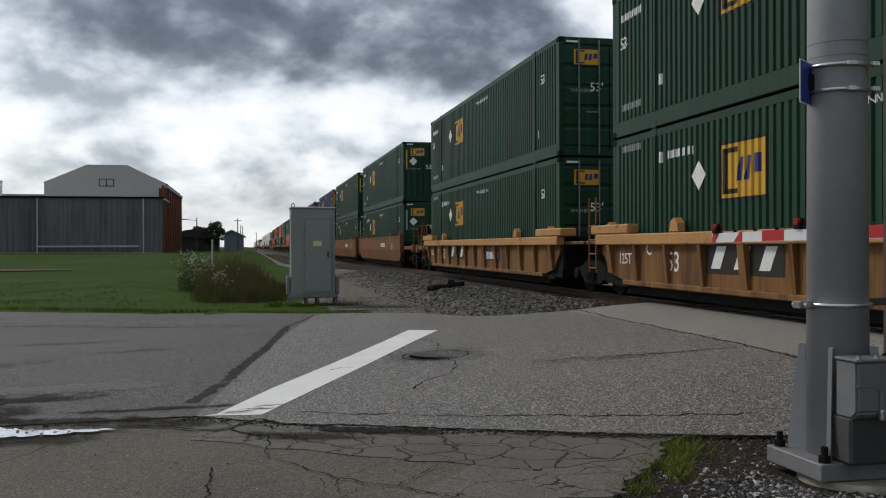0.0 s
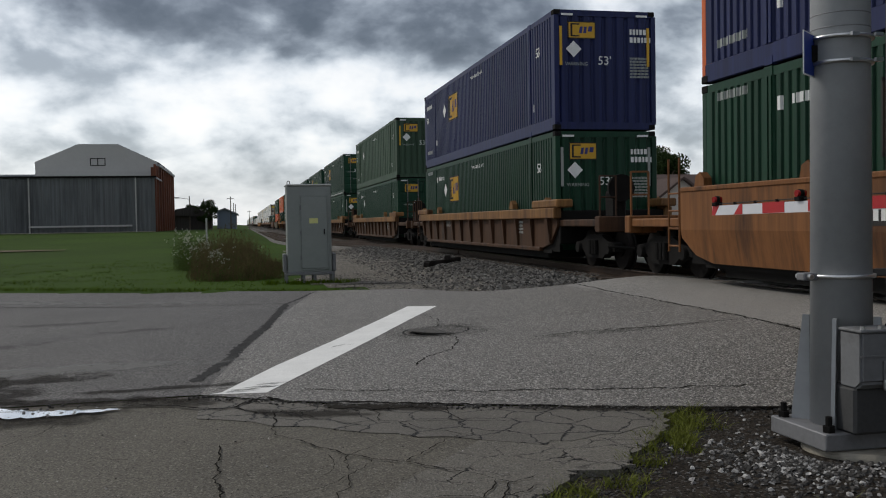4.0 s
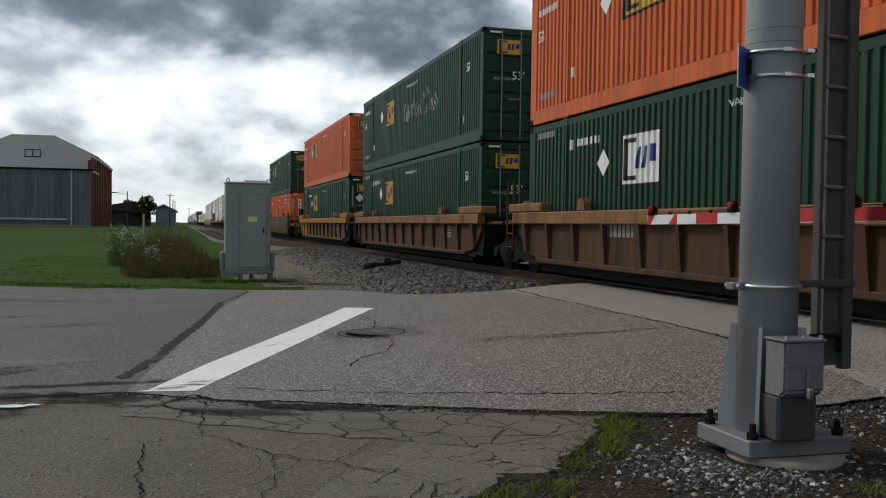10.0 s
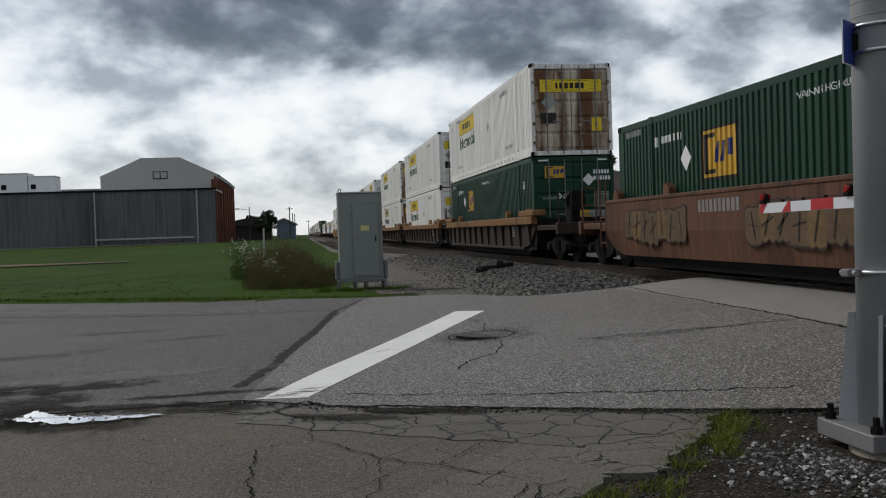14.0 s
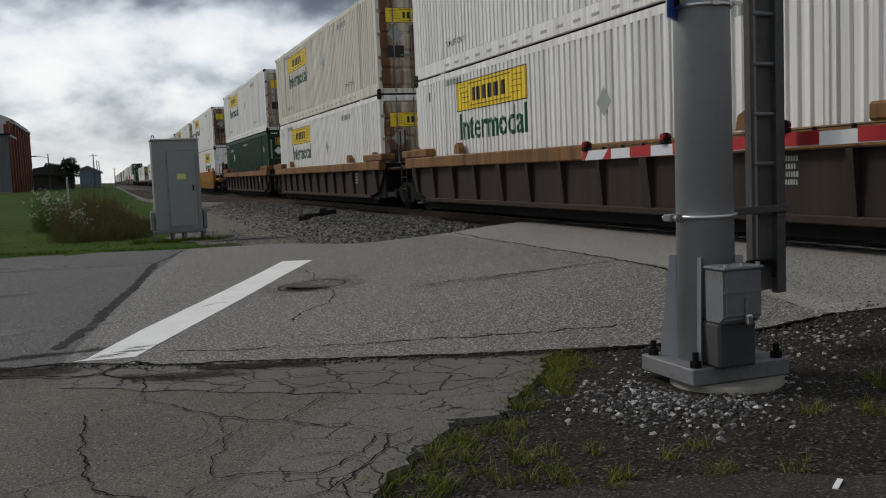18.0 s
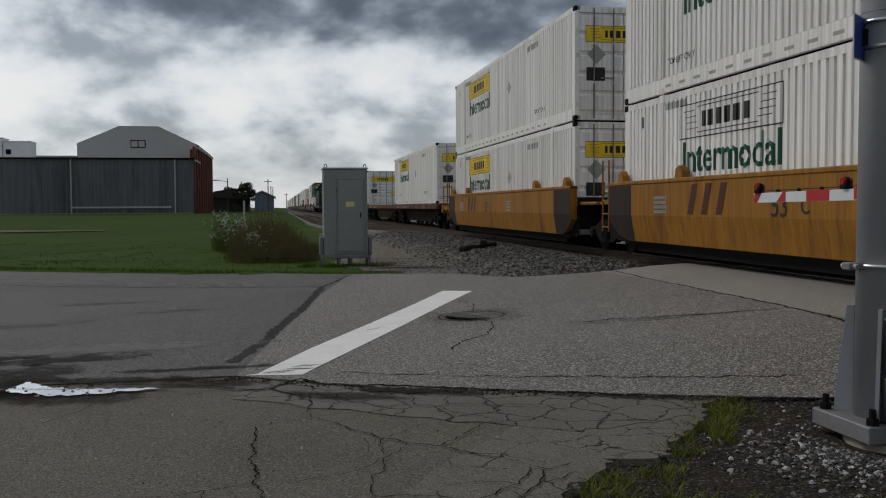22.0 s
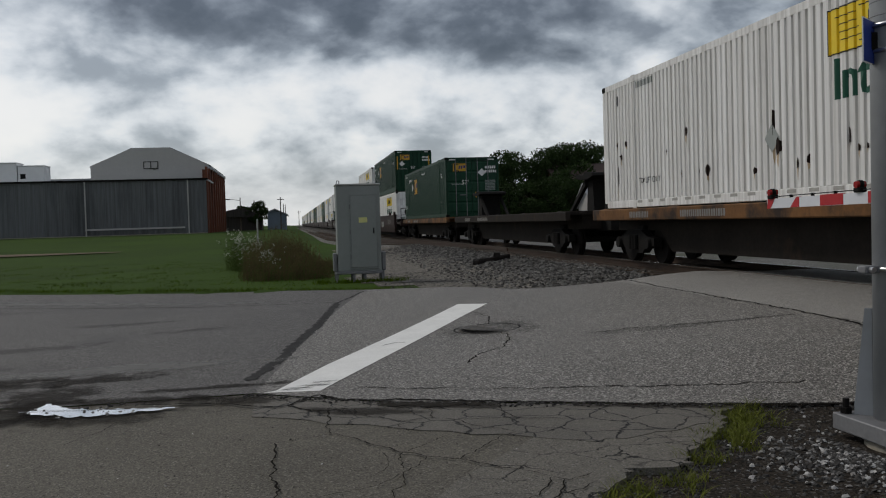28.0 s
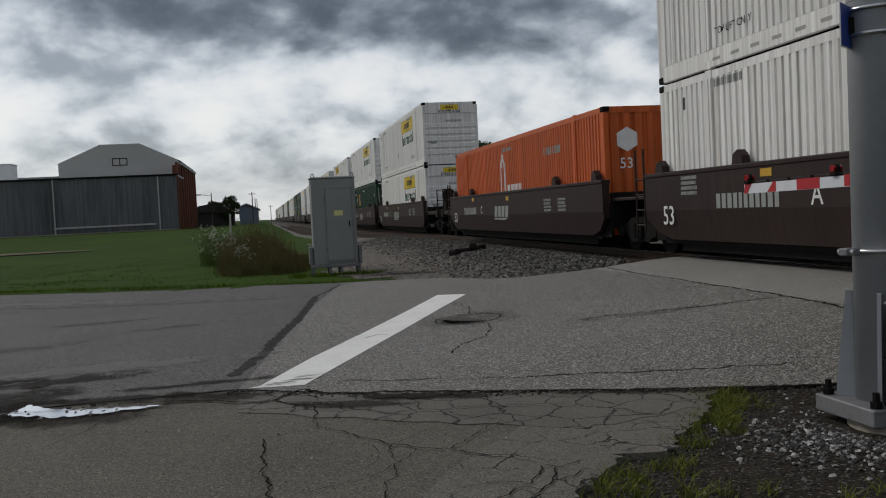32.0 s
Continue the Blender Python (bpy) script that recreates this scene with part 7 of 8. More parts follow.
ribbon("road_crack", [(2.66, 12.85), (2.84, 13.6), (2.80, 14.1), (2.7, 14.5)], 0.016, M_CRACK, "thin crack beyond the manhole cover", 0.004, 9, 0.8, 8, 0.02, True)
ribbon("road_crack", [(2.62, 11.95), (2.66, 11.6), (2.56, 11.15), (2.32, 10.6), (2.02, 10.35), (1.77, 9.8)], 0.016, M_CRACK, "thin crack running from the manhole cover", 0.004, 10, 0.8, 8, 0.02, True)
# long cracks of the lot, each with the width of its opening
LOT_CRACKS = (
    ([(0.16, 8.06), (0.16, 7.6), (0.14, 7.42), (0.17, 7.17), (0.33, 6.93), (0.65, 6.42), (0.80, 6.25), (1.02, 6.10), (1.32, 5.73), (1.50, 5.51)], 0.017),
    ([(-0.26, 6.94), (-0.27, 6.5), (-0.24, 6.16), (-0.28, 5.9), (-0.21, 5.66), (-0.25, 5.5), (-0.19, 5.28), (-0.2, 5.18), (-0.1, 5.06), (0.14, 4.83)], 0.017),
    ([(-0.26, 6.94), (-0.05, 7.05), (0.16, 7.12)], 0.007), ([(-0.25, 5.5), (-0.40, 5.40), (-0.54, 5.36), (-0.67, 5.27), (-1.1, 5.3)], 0.009),
    ([(-0.54, 5.36), (-0.54, 5.05), (-0.48, 4.8)], 0.009), ([(0.80, 6.25), (0.69, 6.0), (0.59, 5.86), (0.57, 5.57), (0.46, 5.47), (0.44, 5.16), (0.47, 5.04)], 0.012),
    ([(0.65, 6.41), (0.61, 6.2), (0.60, 5.95)], 0.009), ([(1.02, 6.10), (1.23, 6.39), (1.44, 6.68), (1.58, 6.78)], 0.012), ([(0.65, 6.41), (0.86, 6.63), (1.06, 6.86)], 0.008),
    ([(1.50, 5.51), (1.42, 5.3), (1.31, 5.15), (1.13, 4.97), (0.98, 4.88), (0.87, 4.96), (0.63, 5.06), (0.46, 5.04)], 0.013), ([(1.50, 5.51), (1.58, 5.42), (1.77, 5.52)], 0.012),
    ([(1.58, 5.42), (1.47, 5.13), (1.34, 4.99), (1.14, 4.73), (1.07, 4.59), (1.06, 4.40)], 0.015), ([(1.14, 4.73), (0.98, 4.58), (0.86, 4.53)], 0.012), ([(1.47, 5.13), (1.61, 5.19), (1.74, 5.32)], 0.011),
    ([(-0.04, 5.4), (0.1, 5.46), (0.29, 5.53), (0.39, 5.62), (0.59, 5.86)], 0.008), ([(0.50, 6.44), (0.51, 6.2), (0.49, 6.05), (0.40, 5.85)], 0.008), ([(0.46, 5.04), (0.30, 4.95), (0.22, 4.8)], 0.008),
    ([(1.31, 5.15), (1.1, 5.25), (0.9, 5.2)], 0.009), ([(0.98, 4.88), (0.95, 4.7), (0.98, 4.58)], 0.009), ([(1.34, 4.99), (1.22, 5.1), (1.13, 4.97)], 0.009),
    ([(0.25, 7.95), (0.5, 7.72), (0.79, 7.44), (1.03, 7.49), (1.24, 7.36), (1.7, 7.3), (2.1, 7.12)], 0.012), ([(0.5, 7.72), (0.42, 7.95), (0.42, 8.1)], 0.010), ([(0.79, 7.44), (0.72, 7.25), (0.8, 7.0)], 0.007),
    ([(1.24, 7.36), (1.3, 7.1), (1.5, 6.95), (1.58, 6.78)], 0.010), ([(1.03, 7.49), (1.05, 7.75), (0.98, 7.95)], 0.011), ([(1.7, 7.3), (1.62, 7.6), (1.7, 7.9)], 0.011),
    ([(-2.87, 7.19), (-2.92, 7.7), (-2.77, 8.25), (-2.63, 8.61)], 0.012), ([(-1.91, 7.33), (-1.7, 7.82), (-1.58, 8.22), (-1.02, 8.19), (-0.78, 8.35), (-0.53, 8.46)], 0.008), ([(-1.27, 6.66), (-1.17, 6.82), (-0.76, 6.58)], 0.006))
for i_, (pts_, w_) in enumerate(LOT_CRACKS):
    ribbon("lot_crack", pts_, w_ * 0.68, M_CRACK, "jagged crack in the old asphalt", 0.002, 20 + i_, 0.8, 7, 0.018, True)

for k_ in range(7):
    y = 9.16 + 0.055 * k_
    ribbon("paint_crack", [(-0.36 + 0.08 * k_ + RND.uniform(-0.05, 0.1), y), (-0.1 + 0.03 * k_, y + RND.uniform(-0.03, 0.03)), (0.12 + 0.04 * k_ + RND.uniform(-0.1, 0.05), y + RND.uniform(-0.03, 0.03))], 0.010 + 0.008 * (k_ % 2), M_OILD, "fine crack worn through the end of the stop line", 0.008, 90 + k_, 0.9, 8, 0.012, True)
ribbon("paint_crack", [(1.0, 11.6), (1.2, 11.75), (1.34, 11.7)], 0.015, M_OILD, "dark scuff on the stop line", 0.008, 92, 0.9, 8, 0.02, True)


def manhole():
    mx, my = 2.55, 12.38
    z = road_z(mx, my)
    c = thing("manhole_cover", "round cast iron manhole cover flush in the road", "manhole cover", pose(mx, my, z, -2, 3.5, 0), kind="structure")
    bm = bmesh.new()
    n = 40
    for r0, r1, za, zb in ((0.345, 0.405, 0.006, 0.008),):
        ra = [[bm.verts.new((r * math.cos(2 * math.pi * i / n), r * math.sin(2 * math.pi * i / n), q)) for i in range(n)] for r, q in ((r0, zb), (r1, za))]
        for i in range(n):
            bm.faces.new((ra[0][i], ra[1][i], ra[1][(i + 1) % n], ra[0][(i + 1) % n]))
    part("frame_ring", bm, M_IRON, c)
    part("lid", cyl(bmesh.new(), (0, 0, -0.02), (0, 0, 0.006), 0.335, n=40), M_IRON, c)
    for k in range(-4, 5):
        h = math.sqrt(max(0.31 ** 2 - (k * 0.07) ** 2, 0.01))
        part("lid_rib", boxes((k * 0.07 - 0.012, k * 0.07 + 0.012, -h, h, 0.006, 0.011)), M_IRON, c)
    ribbon("cover_seal", [(mx + 0.46 * math.cos(a * math.pi / 10), my + 0.46 * math.sin(a * math.pi / 10)) for a in range(21)], 0.03, M_TAR, "dark tar ring round the manhole cover", 0.006, 31, 0.4, 2, 0.01)


manhole()


def puddle():
    rr = random.Random(12)
    top = [(-2.62, 8.80), (-2.5, 8.86), (-2.45, 9.18), (-2.3, 9.0), (-2.18, 8.86), (-1.95, 8.74), (-1.6, 8.66), (-1.22, 8.62)]
    bot = [(-1.16, 8.56), (-1.5, 8.50), (-1.8, 8.42), (-2.1, 8.44), (-2.25, 8.56), (-2.45, 8.68)]
    out = ragged(top + bot + [top[0]], 9, 0.034)[:-1]
    bm = bmesh.new()
    bm.faces.new([bm.verts.new((x, y, 0.010)) for x, y in out])
    if bm.faces[:][0].normal.z < 0:
        bmesh.ops.reverse_faces(bm, faces=bm.faces[:])
    tagged(part("puddle", bm, M_WATER), "shallow rain puddle reflecting the bright sky", "puddle", "", "structure")


puddle()


def smear(name, label, x, y, lx, ly, ang, material, lift=0.0035):
    """A soft stain lying on the road or lot."""
    bm = bmesh.new()
    uvl = bm.loops.layers.uv.new("uv")
    ca, sa, n = math.cos(radians(ang)), math.sin(radians(ang)), 8
    grid = []
    for j in range(n + 1):
        row = []
        for i in range(n + 1):
            u, v = (i / n - 0.5) * lx, (j / n - 0.5) * ly
            px, py = x + u * ca - v * sa, y + u * sa + v * ca
            row.append((bm.verts.new((px, py, road_z(px, py) + lift)), (i / n, j / n)))
        grid.append(row)
    for j in range(n):
        for i in range(n):
            q = (grid[j][i], grid[j][i + 1], grid[j + 1][i + 1], grid[j + 1][i])
            f = bm.faces.new([p[0] for p in q])
            f.smooth = True
            for lp_, p in zip(f.loops, q):
                lp_[uvl].uv = p[1]
    ob = part(name, bm, material)
    tagged(ob, label, "stain", "", "structure")


for x, y, lx, ly, a in ((-2.45, 10.35, 3.0, 0.75, 10), (-3.6, 10.55, 3.4, 0.7, 0), (-2.55, 9.4, 1.3, 2.0, -14), (-2.75, 8.75, 1.7, 1.6, 25), (-2.1, 8.4, 2.8, 0.95, 4), (-1.6, 9.1, 2.8, 0.5, -5), (-0.85, 8.85, 1.8, 0.6, -10), (-0.9, 9.55, 2.2, 0.3, 4), (1.1, 8.0, 1.9, 0.4, -16), (3.2, 7.35, 3.0, 0.3, -17), (0.5, 7.95, 1.5, 0.5, -22)):
    smear("damp_stain", "dark damp smear on the paving", x, y, lx, ly, a, M_SMEARW)
for x, y, lx, ly, a in ((-6.5, 15.5, 3.4, 0.9, 4), (-4.2, 13.5, 4.0, 1.0, 2), (-7.5, 20.5, 6, 1.4, -14), (-3.0, 16.6, 3.0, 0.8, 0), (-9.0, 17.0, 5, 1.4, 0), (-1.6, 14.6, 2.0, 0.7, 10), (-5, 11.6, 5, 1.0, 4), (4.6, 10.6, 3.0, 0.5, -14), (2.55, 12.4, 2.2, 1.8, 0)):
    smear("grime_stain", "dark grime worn into the paving", x, y, lx, ly, a, M_SMEARO, 0.003)
for x, y, lx, ly, a in ((-6, 22.4, 16, 1.4, -27), (-2.0, 11.0, 5, 0.8, 3)):
    smear("dust_stain", "pale worn streak on the paving", x, y, lx, ly, a, M_SMEARL, 0.0045)
smear("damp_stain", "dark damp rim where the shoulder meets the road", 2.9, 20.9, 3.0, 0.75, -31, M_SMEARW, 0.09)

# old ties lying by the track
for i_, (x, y, l, a, z) in enumerate(((6.05, 28.5, 0.95, -8, 0.0), (6.55, 28.75, 0.5, 28, 0.0), (6.3, 28.45, 0.42, 75, 0.13), (5.7, 28.4, 0.35, 50, 0.02))):
    bm = boxes((-l / 2, l / 2, -0.11, 0.11, 0.0, 0.17), bevel=0.02)
    for v in bm.verts:
        v.co += Vector((RND.uniform(-0.03, 0.03), RND.uniform(-0.02, 0.02), RND.uniform(-0.015, 0.015)))
    ob = part("discarded_tie", bm, M_DEBRIS)
    ob.matrix_basis = pose(x, y, bed_z(x, y) - 0.03 + z, RND.uniform(-6, 6), RND.uniform(-4, 4), a)
    tagged(ob, "dark rotten broken tie lying on the ballast", "old tie", "discarded ties")

# ---- buildings across the field ----
D0 = 115.0
GZ = 0.98


def warehouse():
    c = thing("warehouse", "long grey metal warehouse with a pale gable and brick side", "warehouse", pose(0, 0, 0))
    xl, xr = -75.0, -9.95
    zt = 7.6
    bm = bmesh.new()
    n = int((xr - xl) / 0.3)
    lo, hi = [], []
    for i in range(n * 2 + 1):
        x = xl + (xr - xl) * i / (2 * n)
        y = D0 + (0.0 if (i // 2) % 2 == 0 else 0.07)
        lo.append(bm.verts.new((x, y, GZ - 0.4))), hi.append(bm.verts.new((x, y, zt)))
    for i in range(len(lo) - 1):
        bm.faces.new((lo[i], lo[i + 1], hi[i + 1], hi[i]))
    front = part("front_wall", bm, M_CORRUG, c, "weathered grey corrugated front wall")
    part("lean_to_roof", boxes((xl, xr + 0.15, D0 + 0.1, D0 + 9.0, zt - 0.25, zt - 0.05)), M_ROOFGREY, c)
    part("gutter", boxes((xl, xr + 0.2, D0 - 0.2, D0 + 0.0, zt - 0.16, zt + 0.05)), M_STEEL, c)
    part("plinth", boxes((xl, xr, D0 - 0.08, D0 - 0.02, GZ - 0.5, GZ + 0.12)), M_CONC, c)
    part("pale_sill", boxes((-24, -12.6, D0 - 0.3, D0 - 0.1, GZ + 0.7, GZ + 0.9)), M_GABLE, c)
    for x in (-63.1, -50.05, -36.99, -23.93, -12.13):
        dp = part("downspout", boxes((x - 0.07, x + 0.07, D0 - 0.16, D0 - 0.02, GZ, zt - 0.16)), M_GABLE, front, "pale downspout")
    # gabled hall behind
    gy = D0 + 6.0
    s = gy / D0
    gl, gr = -23.18 * s, -9.6 * s
    bm = bmesh.new()
    prism(bm, [(gl, 6.5), (gr, 6.5), (gr, 9.7), (-14.13 * s, 11.88), (-18.41 * s, 11.88), (gl, 9.72)], "y", gy, gy + 0.3)
    gab = part("gable", bm, M_GABLE, c, "pale sheet-clad gable")
    z1, z2 = 10.16, 9.22
    x1, x2 = -17.13 * s, -15.43 * s
    win = part("window", boxes((x1, x2, gy - 0.06, gy - 0.01, z2, z1)), M_GABLE, gab)
    part("window_frame", boxes((x1, x2, gy - 0.1, gy - 0.062, z1 - 0.09, z1), (x1, x2, gy - 0.1, gy - 0.062, z2, z2 + 0.09), (x1, x1 + 0.09, gy - 0.1, gy - 0.062, z2 + 0.09, z1 - 0.09), (x2 - 0.09, x2, gy - 0.1, gy - 0.062, z2 + 0.09, z1 - 0.09), ((x1 + x2) / 2 - 0.05, (x1 + x2) / 2 + 0.05, gy - 0.1, gy - 0.062, z2 + 0.09, z1 - 0.09)), M_STEEL, win)
    bm = bmesh.new()
    back = gy + 24
    prism(bm, [(gl - 0.2, 9.6), (gr + 0.2, 9.6), (-14.0 * s, 11.92), (-18.5 * s, 11.92)], "y", gy + 0.3, back)
    part("hall_roof", bm, M_ROOFGREY, c)
    part("parapet", boxes((xl, gl, D0 + 9, D0 + 9.3, zt - 0.3, zt + 0.75)), M_ROOFGREY, c)
    side = part("brick_wall", boxes((gr - 0.3, gr + 0.02, D0 + 0.3, back + 2, GZ - 0.6, 8.7)), M_BRICK, c, "red brick side wall with piers")
    n = 9
    for k in range(n):
        y = D0 + 0.4 + (back - D0) * k / (n - 1)
        part("brick_pier", boxes((gr + 0.02, gr + 0.28, y, y + 0.9, GZ - 0.6, 9.05)), M_BRICK, side)
    part("side_eave", boxes((gr - 0.4, gr + 0.35, D0 + 5.9, back + 2, 9.06, 9.4)), M_ROOFGREY, c)
    for a, b, w in ((-46.5, -39.55, 9.85), (-37.9, -35.85, 9.7), (-35.8, -32.4, 10.12), (-32.4, -29.25, 9.72)):
        y = D0 + 4
        u = thing("rooftop_unit", "white boxy ventilation unit on the warehouse roof", "rooftop unit", pose(0, 0, 0), "rooftop units")
        part("casing", boxes((a, b - 0.1, y, y + 3, zt - 0.05, w), bevel=0.05), M_HVAC, u)
        part("cap", boxes((a - 0.06, b - 0.04, y - 0.06, y + 3.06, w + 0.005, w + 0.09)), M_HVAC, u)
        part("grille", boxes((a + 0.3, a + 0.9, y - 0.03, y - 0.005, zt + 0.6, zt + 1.2)), M_STEEL, u)
    p = thing("roof_pipe", "dark pipes joining the rooftop units", "pipe", pose(0, 0, 0))
    for z in (8.6, 8.95):
        part("pipe", cyl(bmesh.new(), (-39.5, D0 + 3.8, z), (-35.8, D0 + 3.8, z), 0.07, n=8), M_STEEL, p)
    part("pipe_post", boxes((-37.6, -37.45, D0 + 3.7, D0 + 3.9, zt - 0.05, 9.1)), M_STEEL, p)


warehouse()


def far_sheds():
    s = 150 / 115
    P = lambda x, z: (x * s, (z - 1.68) * s + 1.68)
    xa, za = P(-7.9, 3.4)
    xb, zb = P(-3.5, 3.1)
    sh = thing("dark_shed", "low dark timber shed beside the brick wall", "shed", pose(0, 0, 0))
    part("shed_wall", boxes((xa, xb, 150, 158, 0.6, za - 0.6)), M_DARKWOOD, sh)
    bm = bmesh.new()
    prism(bm, [(xa - 0.3, za - 0.6), (xb + 0.3, zb - 0.6), (xb - 0.8, zb + 0.1), ((xa + xb) / 2, za + 0.7), (xa + 0.4, za + 0.3)], "y", 149.6, 158.4)
    part("shed_roof", bm, M_DARKWOOD, sh)
    x0, z0 = P(-3.0, 3.35)
    x1, z1 = P(-2.03, 3.72)
    x2, z2 = P(-0.59, 3.02)
    b = thing("barn", "blue-grey metal barn by the far tracks", "barn", pose(0, 0, 0))
    bm = bmesh.new()
    prism(bm, [(x0, 0.6), (x2, 0.6), (x2, z2), (x1, z1), (x0, z0)], "y", 160, 182)
    part("barn_wall", bm, M_BLUEGREY, b)
    bm = bmesh.new()
    prism(bm, [(x1, z1 + 0.02), (x2 + 0.35, z2 - 0.12), (x2 + 0.35, z2 + 0.08), (x1, z1 + 0.22)], "y", 159.6, 182.4)
    part("barn_roof", bm, M_ROOFGREY, b)
    bm = bmesh.new()
    prism(bm, [(x1, z1 + 0.02), (x0 - 0.3, z0 - 0.1), (x0 - 0.3, z0 + 0.1), (x1, z1 + 0.22)], "y", 159.6, 182.4)
    part("barn_roof", bm, M_ROOFGREY, b)
    for x, z, y in ((-6.0, 5.2, 150), (-4.35, 4.8, 165), (-1.2, 5.1, 150), (-0.85, 4.3, 175), (-0.62, 4.2, 200), (1.0, 3.4, 260)):
        k = y / 115
        px, pz = x * k, (z - 1.68) * k + 1.68
        u = thing("utility_pole", "thin weathered wooden utility pole", "utility pole", pose(px, y, 0.5), "far utility poles")
        part("post", cyl(bmesh.new(), (0, 0, -0.3), (0, 0, pz - 0.5), 0.11, 0.07, n=8), M_POLEWOOD, u)
        if x in (-1.2, 1.0):
            part("crossarm", boxes((-0.55, 0.55, -0.05, 0.05, pz - 0.9, pz - 0.8)), M_POLEWOOD, u)
        if x == -6.0:
            bm = bmesh.new()
            cyl(bm, (0, 0, pz - 1.0), (-1.6, 0, pz - 0.75), 0.04, n=6)
            part("lamp_arm", bm, M_GALVD, u)
            part("lamp_head", boxes((-2.3, -1.5, -0.14, 0.14, pz - 0.85, pz - 0.68), bevel=0.04), M_GALVD, u)
    # short white marker post by the grass
    m = thing("marker_post", "short pale marker post in the grass", "marker post", pose(-1.9, 52, 0.05))
    part("post", cyl(bmesh.new(), (0, 0, -0.1), (0, 0, 2.0), 0.05, n=8), M_GABLE, m)


far_sheds()


def gable_house(x0, x1, y0, y1, z_eave, z_peak, wall, roof, label, along="x", base=0.2, over=0.35, window=None):
    h = thing("house", label, "house", pose(0, 0, 0), "houses beyond the track")
    part("wall", boxes((x0, x1, y0, y1, base, z_eave)), wall, h)
    if along == "x":
        ym = (y0 + y1) / 2
        for x in ((x0, x0 + 0.2), (x1 - 0.2, x1)):
            part("gable_wall", prism(bmesh.new(), [(y0, z_eave), (y1, z_eave), (ym, z_peak)], "x", *x), wall, h)
        for a, b in ((y0 - over, ym), (ym, y1 + over)):
            za, zb = (z_eave - 0.2, z_peak) if a < ym - 0.01 else (z_peak, z_eave - 0.2)
            part("roof", prism(bmesh.new(), [(a, za + 0.01), (b, zb + 0.01), (b, zb + 0.2), (a, za + 0.2)], "x", x0 - over, x1 + over), roof, h)
    else:
        xm = (x0 + x1) / 2
        for y in ((y0, y0 + 0.2), (y1 - 0.2, y1)):
            part("gable_wall", prism(bmesh.new(), [(x0, z_eave), (x1, z_eave), (xm, z_peak)], "y", *y), wall, h)
        for a, b in ((x0 - over, xm), (xm, x1 + over)):
            za, zb = (z_eave - 0.2, z_peak) if a < xm - 0.01 else (z_peak, z_eave - 0.2)
            part("roof", prism(bmesh.new(), [(a, za + 0.01), (b, zb + 0.01), (b, zb + 0.2), (a, za + 0.2)], "y", y0 - over, y1 + over), roof, h)
    if window:
        for wx0, wx1, wz0, wz1 in window:
            w = part("window", boxes((wx0, wx1, y0 - 0.05, y0 - 0.004, wz0, wz1)), M_STEEL, h)
            part("window_sill", boxes((wx0 - 0.08, wx1 + 0.08, y0 - 0.12, y0 - 0.052, wz0 - 0.08, wz0)), wall, w)
    return h


gable_house(28.4, 32.1, 60, 72, 2.95, 4.35, M_CREAM, M_ROOFBRN, "cream gabled house with a brown roof", "y", window=((30.6, 31.2, 2.2, 2.7),))
gable_house(32.2, 44.5, 64, 72, 3.1, 4.9, M_CREAM, M_ROOFBRN, "long low house with a brown shingle roof", "x")
gable_house(25.0, 30.4, 62.5, 69, 2.75, 4.25, M_CREAM, M_ROOFBRN, "small cream house with a brown hip roof", "x", window=((26.4, 27.7, 2.0, 2.5),))
gable_house(26.5, 46.5, 88, 100, 4.7, 7.0, M_BRICK, M_ROOFBRN, "large dark red brick building with a wide roof", "x")
gable_house(21.6, 26.0, 64, 68, 2.45, 3.9, M_GABLE, M_ROOFGREY, "small shed with a bare pale metal roof", "x")
gable_house(36.0, 43.0, 100, 108, 4.6, 7.4, M_BRICK, M_ROOFBRN, "red brick house among the trees", "x")
ch = thing("chimney", "square dark brick chimney stack", "chimney", pose(25.2, 61.5, 0))
part("stack", boxes((-0.58, 0.58, -0.5, 0.5, 0.2, 6.35), bevel=0.03), M_DARKWOOD, ch)
part("chimney_cap", boxes((-0.6, 0.6, -0.54, 0.54, 6.355, 6.45)), M_DARKWOOD, ch)
tr_ = thing("camper_roof", "low white camper with two roof vents", "camper", pose(0, 0, 0))
part("camper_body", boxes((32.4, 38.2, 55, 57.5, 0.3, 2.92), bevel=0.08), M_HVAC, tr_)
part("camper_lid", boxes((32.2, 38.4, 54.8, 57.7, 2.925, 3.1), bevel=0.06), M_HVAC, tr_)
for x in (34.4, 36.6):
    v_ = part("vent_pipe", cyl(bmesh.new(), (x, 56, 3.1), (x, 56, 3.62), 0.08, n=10), M_GALVD, tr_)
    part("vent_cap", cyl(bmesh.new(), (x, 56, 3.622), (x, 56, 3.72), 0.14, n=10), M_GALVD, v_)
for x, z in ((30.5, 4.9), (37.5, 4.55), (34.9, 4.55)):
    rv = thing("roof_vent", "small galvanized vent on a brown roof", "roof vent", pose(x, 68, z))
    part("pipe", cyl(bmesh.new(), (0, 0, -1.0), (0, 0, 0.0), 0.12, n=8), M_GALVD, rv)
    part("cap", cyl(bmesh.new(), (0, 0, 0.0), (0, 0, 0.12), 0.2, n=8), M_GALVD, rv)

# ---- plants, stones and other stuff ----
def from_tris(name, co, faces, material):
    me = bpy.data.meshes.new(name)
    me.from_pydata(co, [], faces)
    me.materials.append(material)
    return new(name, me)


